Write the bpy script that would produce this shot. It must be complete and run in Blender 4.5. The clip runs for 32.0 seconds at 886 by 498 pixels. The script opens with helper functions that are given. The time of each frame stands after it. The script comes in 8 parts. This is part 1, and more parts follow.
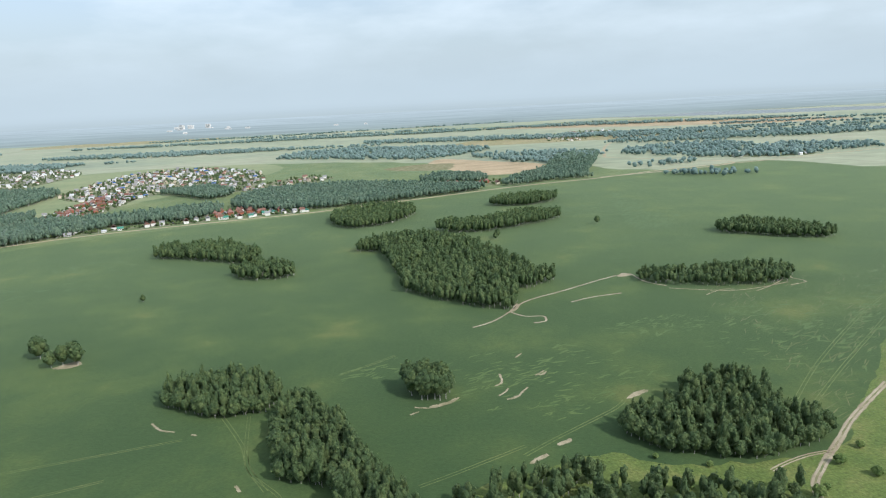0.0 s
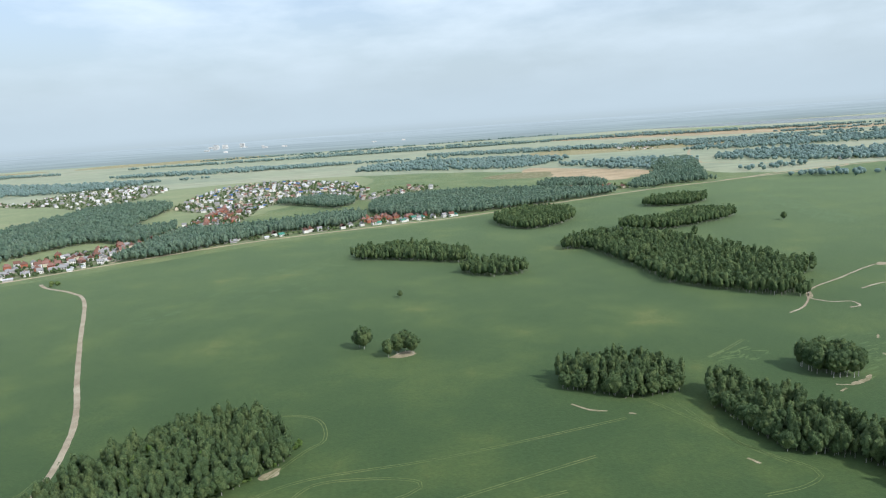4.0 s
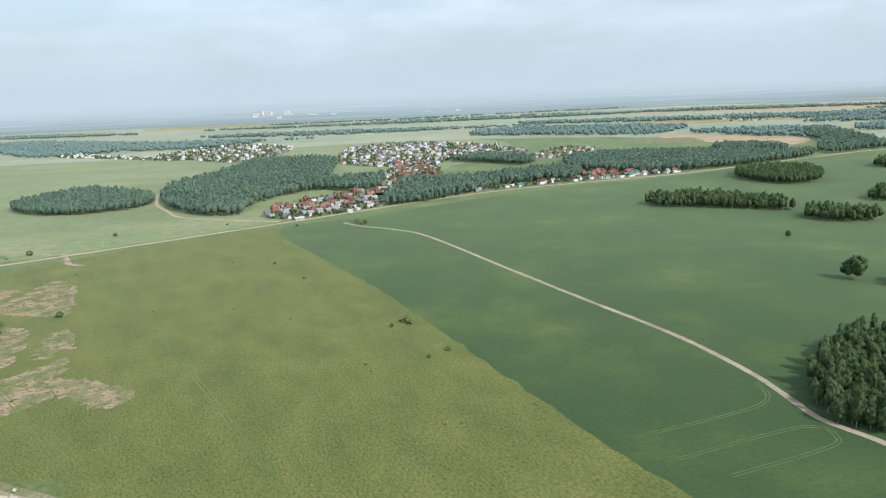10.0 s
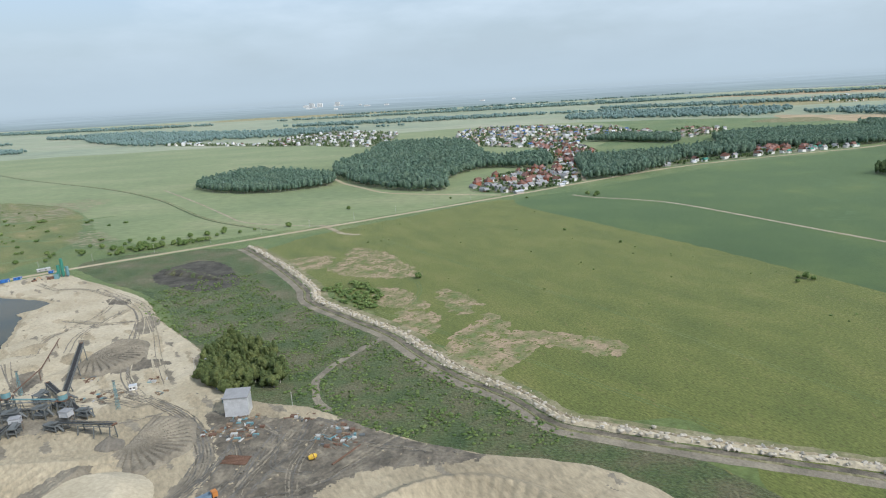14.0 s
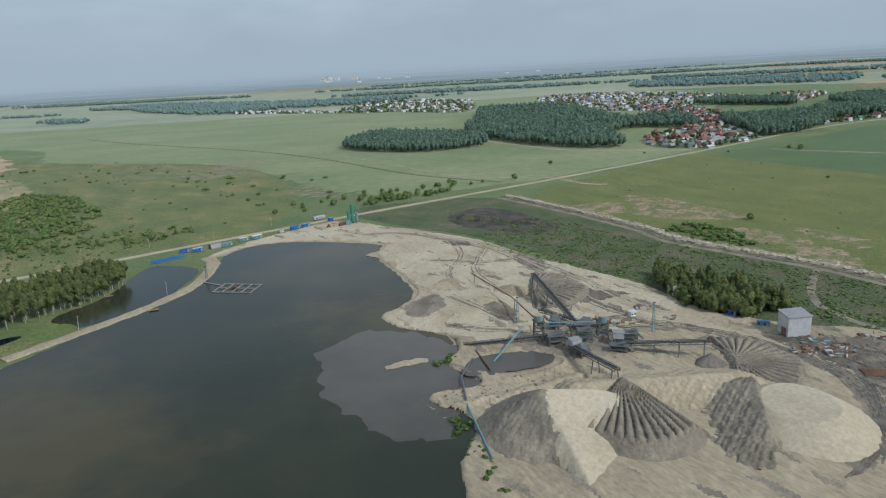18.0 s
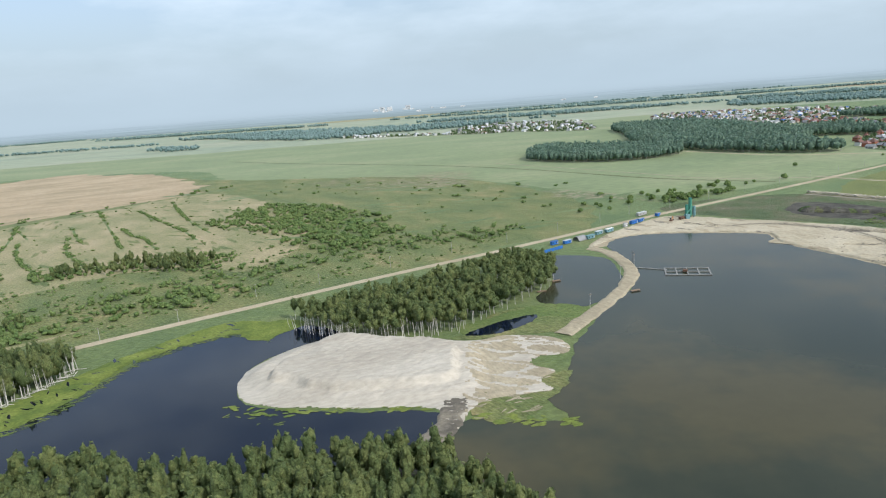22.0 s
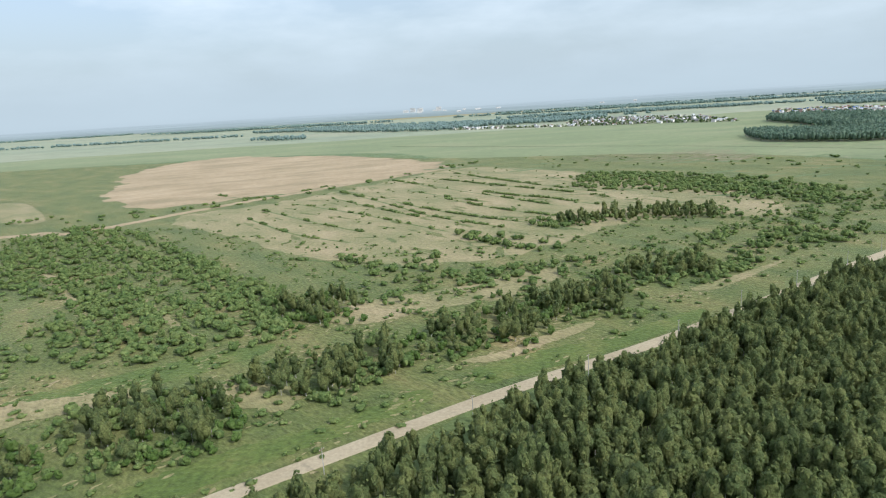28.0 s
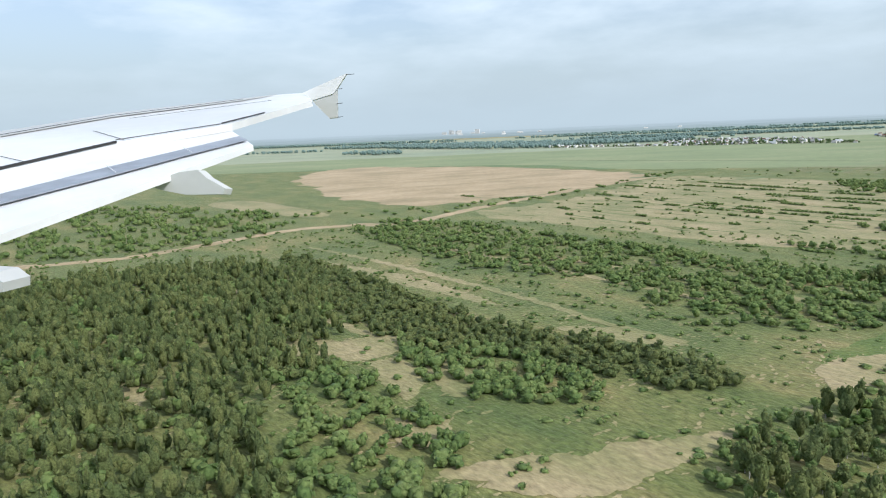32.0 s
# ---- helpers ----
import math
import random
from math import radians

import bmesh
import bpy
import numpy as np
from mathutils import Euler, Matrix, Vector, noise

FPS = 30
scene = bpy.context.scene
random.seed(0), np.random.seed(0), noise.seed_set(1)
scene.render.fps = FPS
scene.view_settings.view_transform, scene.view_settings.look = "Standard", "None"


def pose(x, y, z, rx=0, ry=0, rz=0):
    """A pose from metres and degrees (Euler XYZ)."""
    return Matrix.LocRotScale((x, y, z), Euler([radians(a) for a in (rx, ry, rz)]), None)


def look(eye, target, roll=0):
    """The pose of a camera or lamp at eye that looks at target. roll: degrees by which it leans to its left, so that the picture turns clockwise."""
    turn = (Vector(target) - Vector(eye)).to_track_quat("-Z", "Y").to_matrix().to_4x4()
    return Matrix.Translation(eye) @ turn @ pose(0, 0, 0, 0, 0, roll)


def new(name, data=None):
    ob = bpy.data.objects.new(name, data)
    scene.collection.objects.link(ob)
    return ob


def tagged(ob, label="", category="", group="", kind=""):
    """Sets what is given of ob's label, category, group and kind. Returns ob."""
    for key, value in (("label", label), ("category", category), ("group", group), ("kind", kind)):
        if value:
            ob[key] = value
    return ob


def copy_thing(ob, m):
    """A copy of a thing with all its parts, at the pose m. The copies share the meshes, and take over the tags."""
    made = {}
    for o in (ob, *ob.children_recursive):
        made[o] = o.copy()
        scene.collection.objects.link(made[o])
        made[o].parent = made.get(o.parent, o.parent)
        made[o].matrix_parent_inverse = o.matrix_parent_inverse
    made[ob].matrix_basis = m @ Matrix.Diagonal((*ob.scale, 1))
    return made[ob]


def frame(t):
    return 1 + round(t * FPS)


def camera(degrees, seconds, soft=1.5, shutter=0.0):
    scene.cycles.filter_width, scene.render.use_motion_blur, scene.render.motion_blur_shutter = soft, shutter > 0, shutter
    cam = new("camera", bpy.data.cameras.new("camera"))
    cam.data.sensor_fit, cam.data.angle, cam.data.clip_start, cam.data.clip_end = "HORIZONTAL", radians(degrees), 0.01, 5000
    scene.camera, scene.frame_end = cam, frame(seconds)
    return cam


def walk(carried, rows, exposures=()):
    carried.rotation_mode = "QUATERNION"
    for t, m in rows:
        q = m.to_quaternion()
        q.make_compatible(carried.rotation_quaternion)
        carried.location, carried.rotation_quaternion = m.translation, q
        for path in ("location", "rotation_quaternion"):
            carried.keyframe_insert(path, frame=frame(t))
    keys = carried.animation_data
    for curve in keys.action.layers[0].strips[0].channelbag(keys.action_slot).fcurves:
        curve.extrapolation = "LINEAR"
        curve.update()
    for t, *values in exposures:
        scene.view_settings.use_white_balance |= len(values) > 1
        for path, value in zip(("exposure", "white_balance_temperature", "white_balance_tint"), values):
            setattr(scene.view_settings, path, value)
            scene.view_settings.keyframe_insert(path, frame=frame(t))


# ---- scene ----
import functools
from mathutils import geometry

FOV = 67.0
# the plan below is drawn in units of this many metres
U = 0.48
cam = camera(FOV, 32.0, 1.15)
# seconds, place of the eye, heading, pitch, roll
ROWS = [
    (0, 1155.04, -23.83, 213.58, -1.383, -12.881, -2.876),
    (0.5, 1119.71, -22.78, 212.10, -1.389, -13.489, -3.001),
    (1, 1084.23, -21.71, 210.57, -1.493, -13.907, -3.014),
    (1.5, 1048.62, -20.63, 208.97, -1.542, -14.358, -3.101),
    (2, 1012.88, -19.54, 207.33, -1.606, -13.642, -3.100),
    (2.5, 977.04, -18.44, 205.63, -1.494, -13.262, -3.074),
    (3, 941.10, -17.34, 203.89, -1.300, -12.602, -3.142),
    (3.5, 905.08, -16.25, 202.10, -1.072, -11.467, -3.392),
    (4, 868.99, -15.16, 200.28, -0.807, -11.304, -3.864),
    (4.5, 832.84, -14.09, 198.42, -0.884, -12.029, -4.027),
    (6.5, 687.81, -10.01, 190.67, -1.774, -13.825, -2.930),
    (7, 651.49, -9.06, 188.67, -1.836, -12.927, -2.611),
    (7.5, 615.17, -8.15, 186.65, -1.781, -12.477, -2.366),
    (8, 578.84, -7.27, 184.62, -1.608, -12.592, -2.299),
    (8.5, 542.51, -6.43, 182.57, -1.366, -12.694, -2.244),
    (9, 506.19, -5.64, 180.51, -1.119, -13.115, -2.316),
    (9.5, 469.88, -4.89, 178.43, -0.770, -13.360, -2.346),
    (10, 433.59, -4.18, 176.35, -0.493, -13.283, -2.425),
    (10.5, 397.32, -3.53, 174.27, -0.101, -12.272, -2.748),
    (11, 361.07, -2.93, 172.18, 0.162, -11.894, -2.937),
    (11.5, 324.85, -2.38, 170.08, 0.345, -11.284, -2.850),
    (12, 288.65, -1.89, 167.99, 0.532, -10.966, -2.671),
    (12.5, 252.48, -1.45, 165.90, 0.717, -10.314, -2.637),
    (13, 216.34, -1.07, 163.81, 1.106, -10.949, -2.703),
    (13.5, 180.23, -0.74, 161.72, 1.471, -11.795, -3.019),
    (14, 144.14, -0.47, 159.64, 1.629, -13.758, -3.255),
    (14.5, 108.07, -0.27, 157.57, 1.616, -15.589, -3.582),
    (16.5, -35.99, -0.03, 149.38, 1.178, -12.823, -3.159),
    (17, -71.98, -0.12, 147.36, 1.191, -13.881, -3.292),
    (17.5, -107.97, -0.26, 145.35, 1.155, -15.028, -3.292),
    (18, -143.96, -0.47, 143.36, 1.041, -15.715, -3.332),
    (18.5, -179.96, -0.73, 141.38, 0.989, -15.073, -3.518),
    (19, -215.97, -1.04, 139.41, 1.147, -13.614, -3.996),
    (19.5, -252.01, -1.41, 137.47, 1.657, -12.031, -4.363),
    (20, -288.09, -1.84, 135.53, 2.359, -12.051, -4.344),
    (20.5, -324.21, -2.31, 133.61, 2.906, -12.134, -4.640),
    (21, -360.38, -2.83, 131.71, 3.191, -12.973, -4.758),
    (21.5, -396.61, -3.40, 129.83, 3.207, -13.244, -4.469),
    (22, -432.91, -4.01, 127.96, 3.208, -12.957, -4.423),
    (22.5, -469.30, -4.67, 126.11, 3.222, -12.321, -4.247),
    (23, -505.79, -5.37, 124.27, 3.137, -13.235, -3.865),
    (23.5, -542.38, -6.10, 122.45, 2.862, -13.914, -3.537),
    (24, -579.10, -6.86, 120.64, 2.639, -14.404, -3.296),
    (24.5, -615.96, -7.66, 118.85, 2.213, -15.055, -3.274),
    (26.5, -765.03, -11.09, 111.82, 1.361, -11.609, -3.348),
    (27, -802.80, -11.98, 110.09, 1.584, -11.799, -3.341),
    (27.5, -840.80, -12.89, 108.37, 1.785, -12.297, -3.408),
    (28, -879.05, -13.80, 106.66, 2.102, -12.496, -3.519),
    (28.5, -917.57, -14.70, 104.96, 2.376, -11.439, -3.790),
    (29, -956.38, -15.61, 103.27, 2.556, -11.075, -3.585),
    (29.5, -995.50, -16.50, 101.58, 2.752, -11.117, -3.521),
    (30, -1034.94, -17.37, 99.89, 2.854, -11.266, -3.292),
    (30.5, -1074.74, -18.22, 98.20, 2.915, -11.055, -3.171),
    (31, -1114.91, -19.05, 96.52, 2.894, -10.652, -2.884),
    (31.5, -1155.48, -19.84, 94.84, 2.760, -10.505, -2.589),
    (32, -1196.47, -20.59, 93.15, 2.549, -10.388, -2.393),
]
EXPOSURES = [(t, e, k, 11) for t, e, k in ((0.0, 0.42, 6200), (2.0, 0.44, 6150), (4.0, 0.40, 6150), (6.5, 0.46, 6150), (9.0, 0.48, 6200), (12.0, 0.32, 6150), (13.0, 0.30, 6100), (14.5, 0.22, 6000), (16.5, 0.16, 5950), (17.0, -0.22, 5950), (17.5, -0.30, 5900), (18.0, -0.22, 5900), (18.5, -0.32, 5900), (19.0, 0.06, 5900), (21.0, 0.22, 6000), (22.0, 0.32, 6050), (23.0, 0.16, 6000), (24.0, 0.56, 6150), (24.5, 0.66, 6200), (26.5, 0.44, 6100), (28.0, 0.36, 6150), (29.0, 0.26, 6150), (31.5, 0.31, 6150), (32.0, 0.38, 6150))]
walk(cam, [(t, pose(x * U, y * U, z * U, 90 + pitch, 0, yaw) @ pose(0, 0, 0, 0, 0, roll)) for t, x, y, z, yaw, pitch, roll in ROWS], EXPOSURES)

# ---- sky and sun ----
SUN_AZ = math.atan2(0.78, -0.62)
SUN_EL = radians(41)
world = bpy.data.worlds.new("sky")
scene.world = world
world.use_nodes = True
wn, wl = world.node_tree.nodes, world.node_tree.links
wn.clear()


def wnode(kind, **values):
    n = wn.new(kind)
    for k, v in values.items():
        n.inputs[k].default_value = v
    return n


sky = wn.new("ShaderNodeTexSky")
sky.sky_type = "NISHITA"
sky.sun_disc = False
sky.sun_elevation, sky.sun_rotation = SUN_EL, SUN_AZ
sky.altitude, sky.air_density, sky.dust_density, sky.ozone_density = 200, 1.0, 3.5, 1.0
coord = wn.new("ShaderNodeTexCoord")
split = wn.new("ShaderNodeSeparateXYZ")
wl.new(coord.outputs["Generated"], split.inputs[0])
# thin high cloud, drawn out along the horizon
stretch = wn.new("ShaderNodeMapping")
stretch.inputs["Scale"].default_value = (2.4, 2.4, 8.0)
wl.new(coord.outputs["Generated"], stretch.inputs[0])
cloud = wnode("ShaderNodeTexNoise", Scale=1.7, Detail=6.0, Roughness=0.55)
wl.new(stretch.outputs[0], cloud.inputs["Vector"])
cloud_amount = wn.new("ShaderNodeMapRange")
cloud_amount.inputs[1].default_value, cloud_amount.inputs[2].default_value = 0.40, 0.68
cloud_amount.inputs[3].default_value, cloud_amount.inputs[4].default_value = 0.22, 0.95
wl.new(cloud.outputs["Fac"], cloud_amount.inputs[0])
veil = wn.new("ShaderNodeMix")
veil.data_type = "RGBA"
veil.inputs["B"].default_value = (5.5, 6.2, 6.65, 1)
wl.new(cloud_amount.outputs[0], veil.inputs["Factor"])
wl.new(sky.outputs[0], veil.inputs["A"])
# the milky air over the horizon
low = wn.new("ShaderNodeMapRange")
low.interpolation_type = "SMOOTHSTEP"
low.inputs[1].default_value, low.inputs[2].default_value = -0.004, 0.2
low.inputs[3].default_value, low.inputs[4].default_value = 0.98, 0.25
wl.new(split.outputs["Z"], low.inputs[0])
milk = wn.new("ShaderNodeMix")
milk.data_type = "RGBA"
milk.inputs["B"].default_value = (3.1, 3.72, 4.05, 1)
wl.new(low.outputs[0], milk.inputs["Factor"])
wl.new(veil.outputs["Result"], milk.inputs["A"])
# the far plain beyond the modelled land, its colour fading into painted haze
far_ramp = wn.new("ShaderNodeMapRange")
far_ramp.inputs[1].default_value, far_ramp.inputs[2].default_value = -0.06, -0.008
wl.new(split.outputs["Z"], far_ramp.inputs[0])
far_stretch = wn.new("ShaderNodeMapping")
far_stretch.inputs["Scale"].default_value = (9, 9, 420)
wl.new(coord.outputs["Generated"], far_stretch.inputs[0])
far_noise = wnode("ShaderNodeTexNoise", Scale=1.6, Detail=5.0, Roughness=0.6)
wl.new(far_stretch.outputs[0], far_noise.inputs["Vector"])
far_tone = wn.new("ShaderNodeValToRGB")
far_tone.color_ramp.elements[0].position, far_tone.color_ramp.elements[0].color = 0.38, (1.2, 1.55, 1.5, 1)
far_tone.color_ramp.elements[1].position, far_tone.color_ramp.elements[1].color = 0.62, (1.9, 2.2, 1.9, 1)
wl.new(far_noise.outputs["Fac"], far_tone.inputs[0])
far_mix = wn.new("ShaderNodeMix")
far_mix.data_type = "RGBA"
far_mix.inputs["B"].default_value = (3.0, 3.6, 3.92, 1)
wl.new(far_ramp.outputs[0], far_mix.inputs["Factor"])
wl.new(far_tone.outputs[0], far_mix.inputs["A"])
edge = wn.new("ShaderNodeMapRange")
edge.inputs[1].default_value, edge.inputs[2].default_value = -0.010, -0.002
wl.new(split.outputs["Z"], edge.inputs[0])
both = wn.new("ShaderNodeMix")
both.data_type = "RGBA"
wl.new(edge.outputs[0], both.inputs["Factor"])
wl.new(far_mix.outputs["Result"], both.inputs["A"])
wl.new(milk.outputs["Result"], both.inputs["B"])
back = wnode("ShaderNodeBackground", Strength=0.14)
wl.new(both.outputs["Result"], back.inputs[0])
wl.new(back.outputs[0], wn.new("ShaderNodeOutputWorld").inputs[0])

sun = new("sun", bpy.data.lights.new("sun", "SUN"))
sun.data.energy, sun.data.angle, sun.data.color = 2.7, radians(0.6), (1.0, 0.96, 0.89)
sun_way = Vector((math.sin(SUN_AZ) * math.cos(SUN_EL), math.cos(SUN_AZ) * math.cos(SUN_EL), math.sin(SUN_EL)))
sun.matrix_world = look(sun_way * 500, (0, 0, 0))


# ---- materials ----
def material(name, tones, scales=(0.02, 0.5), rough=0.95, relief=0.0, relief_scale=1.0, gloss=0.25, metal=0.0,
             per_object=0.0, per_island=0.0, spread=(0.35, 0.65), fine=0.3, stretched=None, through_light=0.0, sheen=0.0, sheen_tone=(0.75, 1.0, 0.72)):
    """A surface whose tone wanders between the given ones at a wide scale, with a finer grain on top. Scales are in waves per unit of the plan."""
    m = bpy.data.materials.new(name)
    m.use_nodes = True
    n, l = m.node_tree.nodes, m.node_tree.links
    bsdf = n["Principled BSDF"]
    bsdf.inputs["Roughness"].default_value, bsdf.inputs["Metallic"].default_value = rough, metal
    bsdf.inputs["Specular IOR Level"].default_value = gloss
    # nap of blades and leaves, paling along the ground to stand in for haze
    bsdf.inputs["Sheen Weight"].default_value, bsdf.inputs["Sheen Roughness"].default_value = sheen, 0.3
    bsdf.inputs["Sheen Tint"].default_value = (*sheen_tone, 1)
    where = n.new("ShaderNodeNewGeometry").outputs["Position"]
    if stretched:
        mapping = n.new("ShaderNodeMapping")
        mapping.vector_type = "TEXTURE"
        mapping.inputs["Rotation"].default_value = (0, 0, stretched[2])
        mapping.inputs["Scale"].default_value = (1 / stretched[0], 1 / stretched[1], 1)
        l.new(where, mapping.inputs[0])
        where = mapping.outputs[0]
    wide = n.new("ShaderNodeTexNoise")
    wide.inputs["Scale"].default_value, wide.inputs["Detail"].default_value, wide.inputs["Roughness"].default_value = scales[0] / U, 5, 0.6
    l.new(where, wide.inputs["Vector"])
    factor = wide.outputs["Fac"]
    if per_object or per_island:
        rand = n.new("ShaderNodeObjectInfo").outputs["Random"] if per_object else n.new("ShaderNodeNewGeometry").outputs["Random Per Island"]
        add = n.new("ShaderNodeMath")
        add.operation = "MULTIPLY_ADD"
        l.new(rand, add.inputs[0])
        add.inputs[1].default_value = per_object or per_island
        l.new(factor, add.inputs[2])
        sub = n.new("ShaderNodeMath")
        sub.operation = "SUBTRACT"
        l.new(add.outputs[0], sub.inputs[0])
        sub.inputs[1].default_value = (per_object or per_island) / 2
        factor = sub.outputs[0]
    ramp = n.new("ShaderNodeValToRGB").color_ramp
    ramp_node = n[-1]
    for k, tone in enumerate(tones):
        at = spread[0] + (spread[1] - spread[0]) * k / max(1, len(tones) - 1)
        e = ramp.elements[k] if k < 2 else ramp.elements.new(at)
        e.position = at
        e.color = (*tone, 1)
    if len(tones) == 1:
        ramp.elements[1].color = (*tones[0], 1)
    l.new(factor, ramp_node.inputs[0])
    grain = n.new("ShaderNodeTexNoise")
    grain.inputs["Scale"].default_value, grain.inputs["Detail"].default_value, grain.inputs["Roughness"].default_value = scales[1] / U, 5, 0.65
    l.new(where, grain.inputs["Vector"])
    lift = n.new("ShaderNodeMapRange")
    lift.inputs[1].default_value, lift.inputs[2].default_value = 0.25, 0.75
    lift.inputs[3].default_value, lift.inputs[4].default_value = 1 - fine, 1 + fine
    l.new(grain.outputs["Fac"], lift.inputs[0])
    mul = n.new("ShaderNodeVectorMath")
    mul.operation = "SCALE"
    l.new(ramp_node.outputs[0], mul.inputs[0])
    l.new(lift.outputs[0], mul.inputs["Scale"])
    l.new(mul.outputs[0], bsdf.inputs["Base Color"])
    if relief:
        height = n.new("ShaderNodeTexNoise")
        height.inputs["Scale"].default_value, height.inputs["Detail"].default_value = relief_scale / U, 4
        l.new(where, height.inputs["Vector"])
        bump = n.new("ShaderNodeBump")
        bump.inputs["Distance"].default_value = relief * U
        l.new(height.outputs["Fac"], bump.inputs["Height"])
        l.new(bump.outputs[0], bsdf.inputs["Normal"])
    if through_light:
        thin = n.new("ShaderNodeBsdfTranslucent")
        l.new(mul.outputs[0], thin.inputs["Color"])
        blend = n.new("ShaderNodeMixShader")
        blend.inputs[0].default_value = through_light
        l.new(bsdf.outputs[0], blend.inputs[1])
        l.new(thin.outputs[0], blend.inputs[2])
        l.new(blend.outputs[0], n["Material Output"].inputs["Surface"])
    return m


MEADOW = material("meadow_grass", [(0.084, 0.116, 0.040), (0.109, 0.141, 0.047), (0.150, 0.165, 0.062)], (0.012, 0.25), fine=0.4, relief=0.5, relief_scale=0.5, sheen=0.25)
FRESH_LEAF = material("bright_shrub_leaf", [(0.092, 0.162, 0.038), (0.122, 0.201, 0.047), (0.146, 0.218, 0.060)], (0.08, 0.8), per_island=0.3, fine=0.4, rough=0.7, through_light=0.4, relief=0.7, relief_scale=1.1, sheen=0.1)
# far grass, its base colour paled and greyed to stand in for haze
HAZED_MEADOW = material("hazed_meadow", [(0.211, 0.247, 0.165), (0.257, 0.284, 0.180), (0.296, 0.299, 0.200)], (0.003, 0.03), stretched=(0.35, 1, 0), sheen=0.2, sheen_tone=(0.95, 1.0, 0.9))
CROP = material("young_crop", [(0.037, 0.070, 0.024), (0.044, 0.078, 0.026), (0.060, 0.094, 0.029), (0.103, 0.121, 0.038)], (0.011, 0.35), spread=(0.40, 0.74), fine=0.2, relief=0.15, relief_scale=0.8, sheen=0.36, sheen_tone=(0.85, 1.0, 0.55))
PASTURE = material("dry_pasture", [(0.086, 0.108, 0.030), (0.117, 0.134, 0.036), (0.155, 0.156, 0.050)], (0.035, 0.8), spread=(0.30, 0.76), fine=0.6, relief=0.35, relief_scale=0.9, stretched=(0.55, 1, 2.02), sheen=0.22, sheen_tone=(1.0, 1.0, 0.6))
MARSH = material("marsh_grass", [(0.082, 0.113, 0.036), (0.114, 0.138, 0.044), (0.154, 0.158, 0.056), (0.258, 0.205, 0.096)], (0.03, 0.6), spread=(0.35, 0.72), fine=0.6, relief=0.8, relief_scale=0.7, stretched=(1, 0.45, 0.7), sheen=0.2, sheen_tone=(1.0, 1.0, 0.7))
# grass from the middle distance on, coloured paler than the near meadow
PALE_GREEN_MEADOW = material("pale_green_meadow", [(0.135, 0.175, 0.073), (0.164, 0.203, 0.085), (0.205, 0.224, 0.107)], (0.008, 0.12), fine=0.3, stretched=(0.5, 1, 0), sheen=0.25, sheen_tone=(1.0, 1.0, 0.8))
REED = material("dry_reed", [(0.185, 0.188, 0.078), (0.255, 0.228, 0.112), (0.335, 0.272, 0.155)], (0.03, 0.5), spread=(0.36, 0.66), fine=0.4, relief=0.6, relief_scale=0.7, stretched=(1, 0.45, 0.7), sheen=0.2, sheen_tone=(1.0, 0.92, 0.75))
HAY = material("dry_brown_field", [(0.27, 0.215, 0.12), (0.36, 0.27, 0.16), (0.42, 0.32, 0.20)], (0.02, 0.25), fine=0.3, relief=0.4, relief_scale=0.5, stretched=(0.4, 1, 0.35), sheen=0.15, sheen_tone=(1.0, 0.95, 0.85))
SCRUB_SOIL = material("scrubby_soil", [(0.042, 0.066, 0.024), (0.072, 0.094, 0.036), (0.10, 0.098, 0.05), (0.145, 0.125, 0.08)], (0.03, 0.6), spread=(0.33, 0.68), fine=0.7, relief=1.3, relief_scale=0.7, sheen=0.12)
BARE = material("bare_soil", [(0.115, 0.14, 0.055), (0.19, 0.18, 0.095), (0.27, 0.245, 0.155)], (0.07, 0.6), spread=(0.36, 0.62), fine=0.35, relief=0.4, relief_scale=0.8)
SAND = material("quarry_sand", [(0.25, 0.21, 0.142), (0.33, 0.28, 0.19), (0.395, 0.338, 0.235)], (0.025, 0.6), spread=(0.30, 0.70), fine=0.3, relief=0.7, relief_scale=0.4, stretched=(0.4, 1, 2.1))
PALE_SAND = material("pale_sand", [(0.36, 0.31, 0.215), (0.41, 0.357, 0.255), (0.45, 0.395, 0.29)], (0.025, 0.6), fine=0.2, relief=0.35, relief_scale=0.35)
SPIT_SAND = material("washed_white_sand", [(0.37, 0.33, 0.265), (0.43, 0.387, 0.315), (0.475, 0.43, 0.355)], (0.03, 0.5), fine=0.2, relief=0.4, relief_scale=0.3, stretched=(0.4, 1, 0.3))
# damp sand; also the painted shade on the tall cone's left flank
DAMP_SHADED_SAND = material("damp_shaded_sand", [(0.165, 0.145, 0.110), (0.215, 0.189, 0.143), (0.270, 0.237, 0.176)], (0.07, 0.7), fine=0.26, relief=0.7, relief_scale=0.6)
DARK_MUD = material("dark_wet_mud", [(0.094, 0.085, 0.070), (0.163, 0.150, 0.125)], (0.1, 0.7), fine=0.25, rough=0.55)
GREY_SAND = material("grey_gravel", [(0.135, 0.122, 0.10), (0.18, 0.162, 0.132), (0.225, 0.203, 0.165)], (0.05, 0.6), fine=0.25, relief=0.5, relief_scale=0.7)
MUD = material("grey_mud", [(0.091, 0.081, 0.062), (0.141, 0.122, 0.094), (0.218, 0.190, 0.141)], (0.08, 0.6), fine=0.34, relief=1.0, relief_scale=0.4, rough=0.85)
GRAVEL = material("gravel_road", [(0.350, 0.289, 0.193), (0.430, 0.363, 0.253)], (0.03, 0.8), fine=0.2, relief=0.1, relief_scale=2)
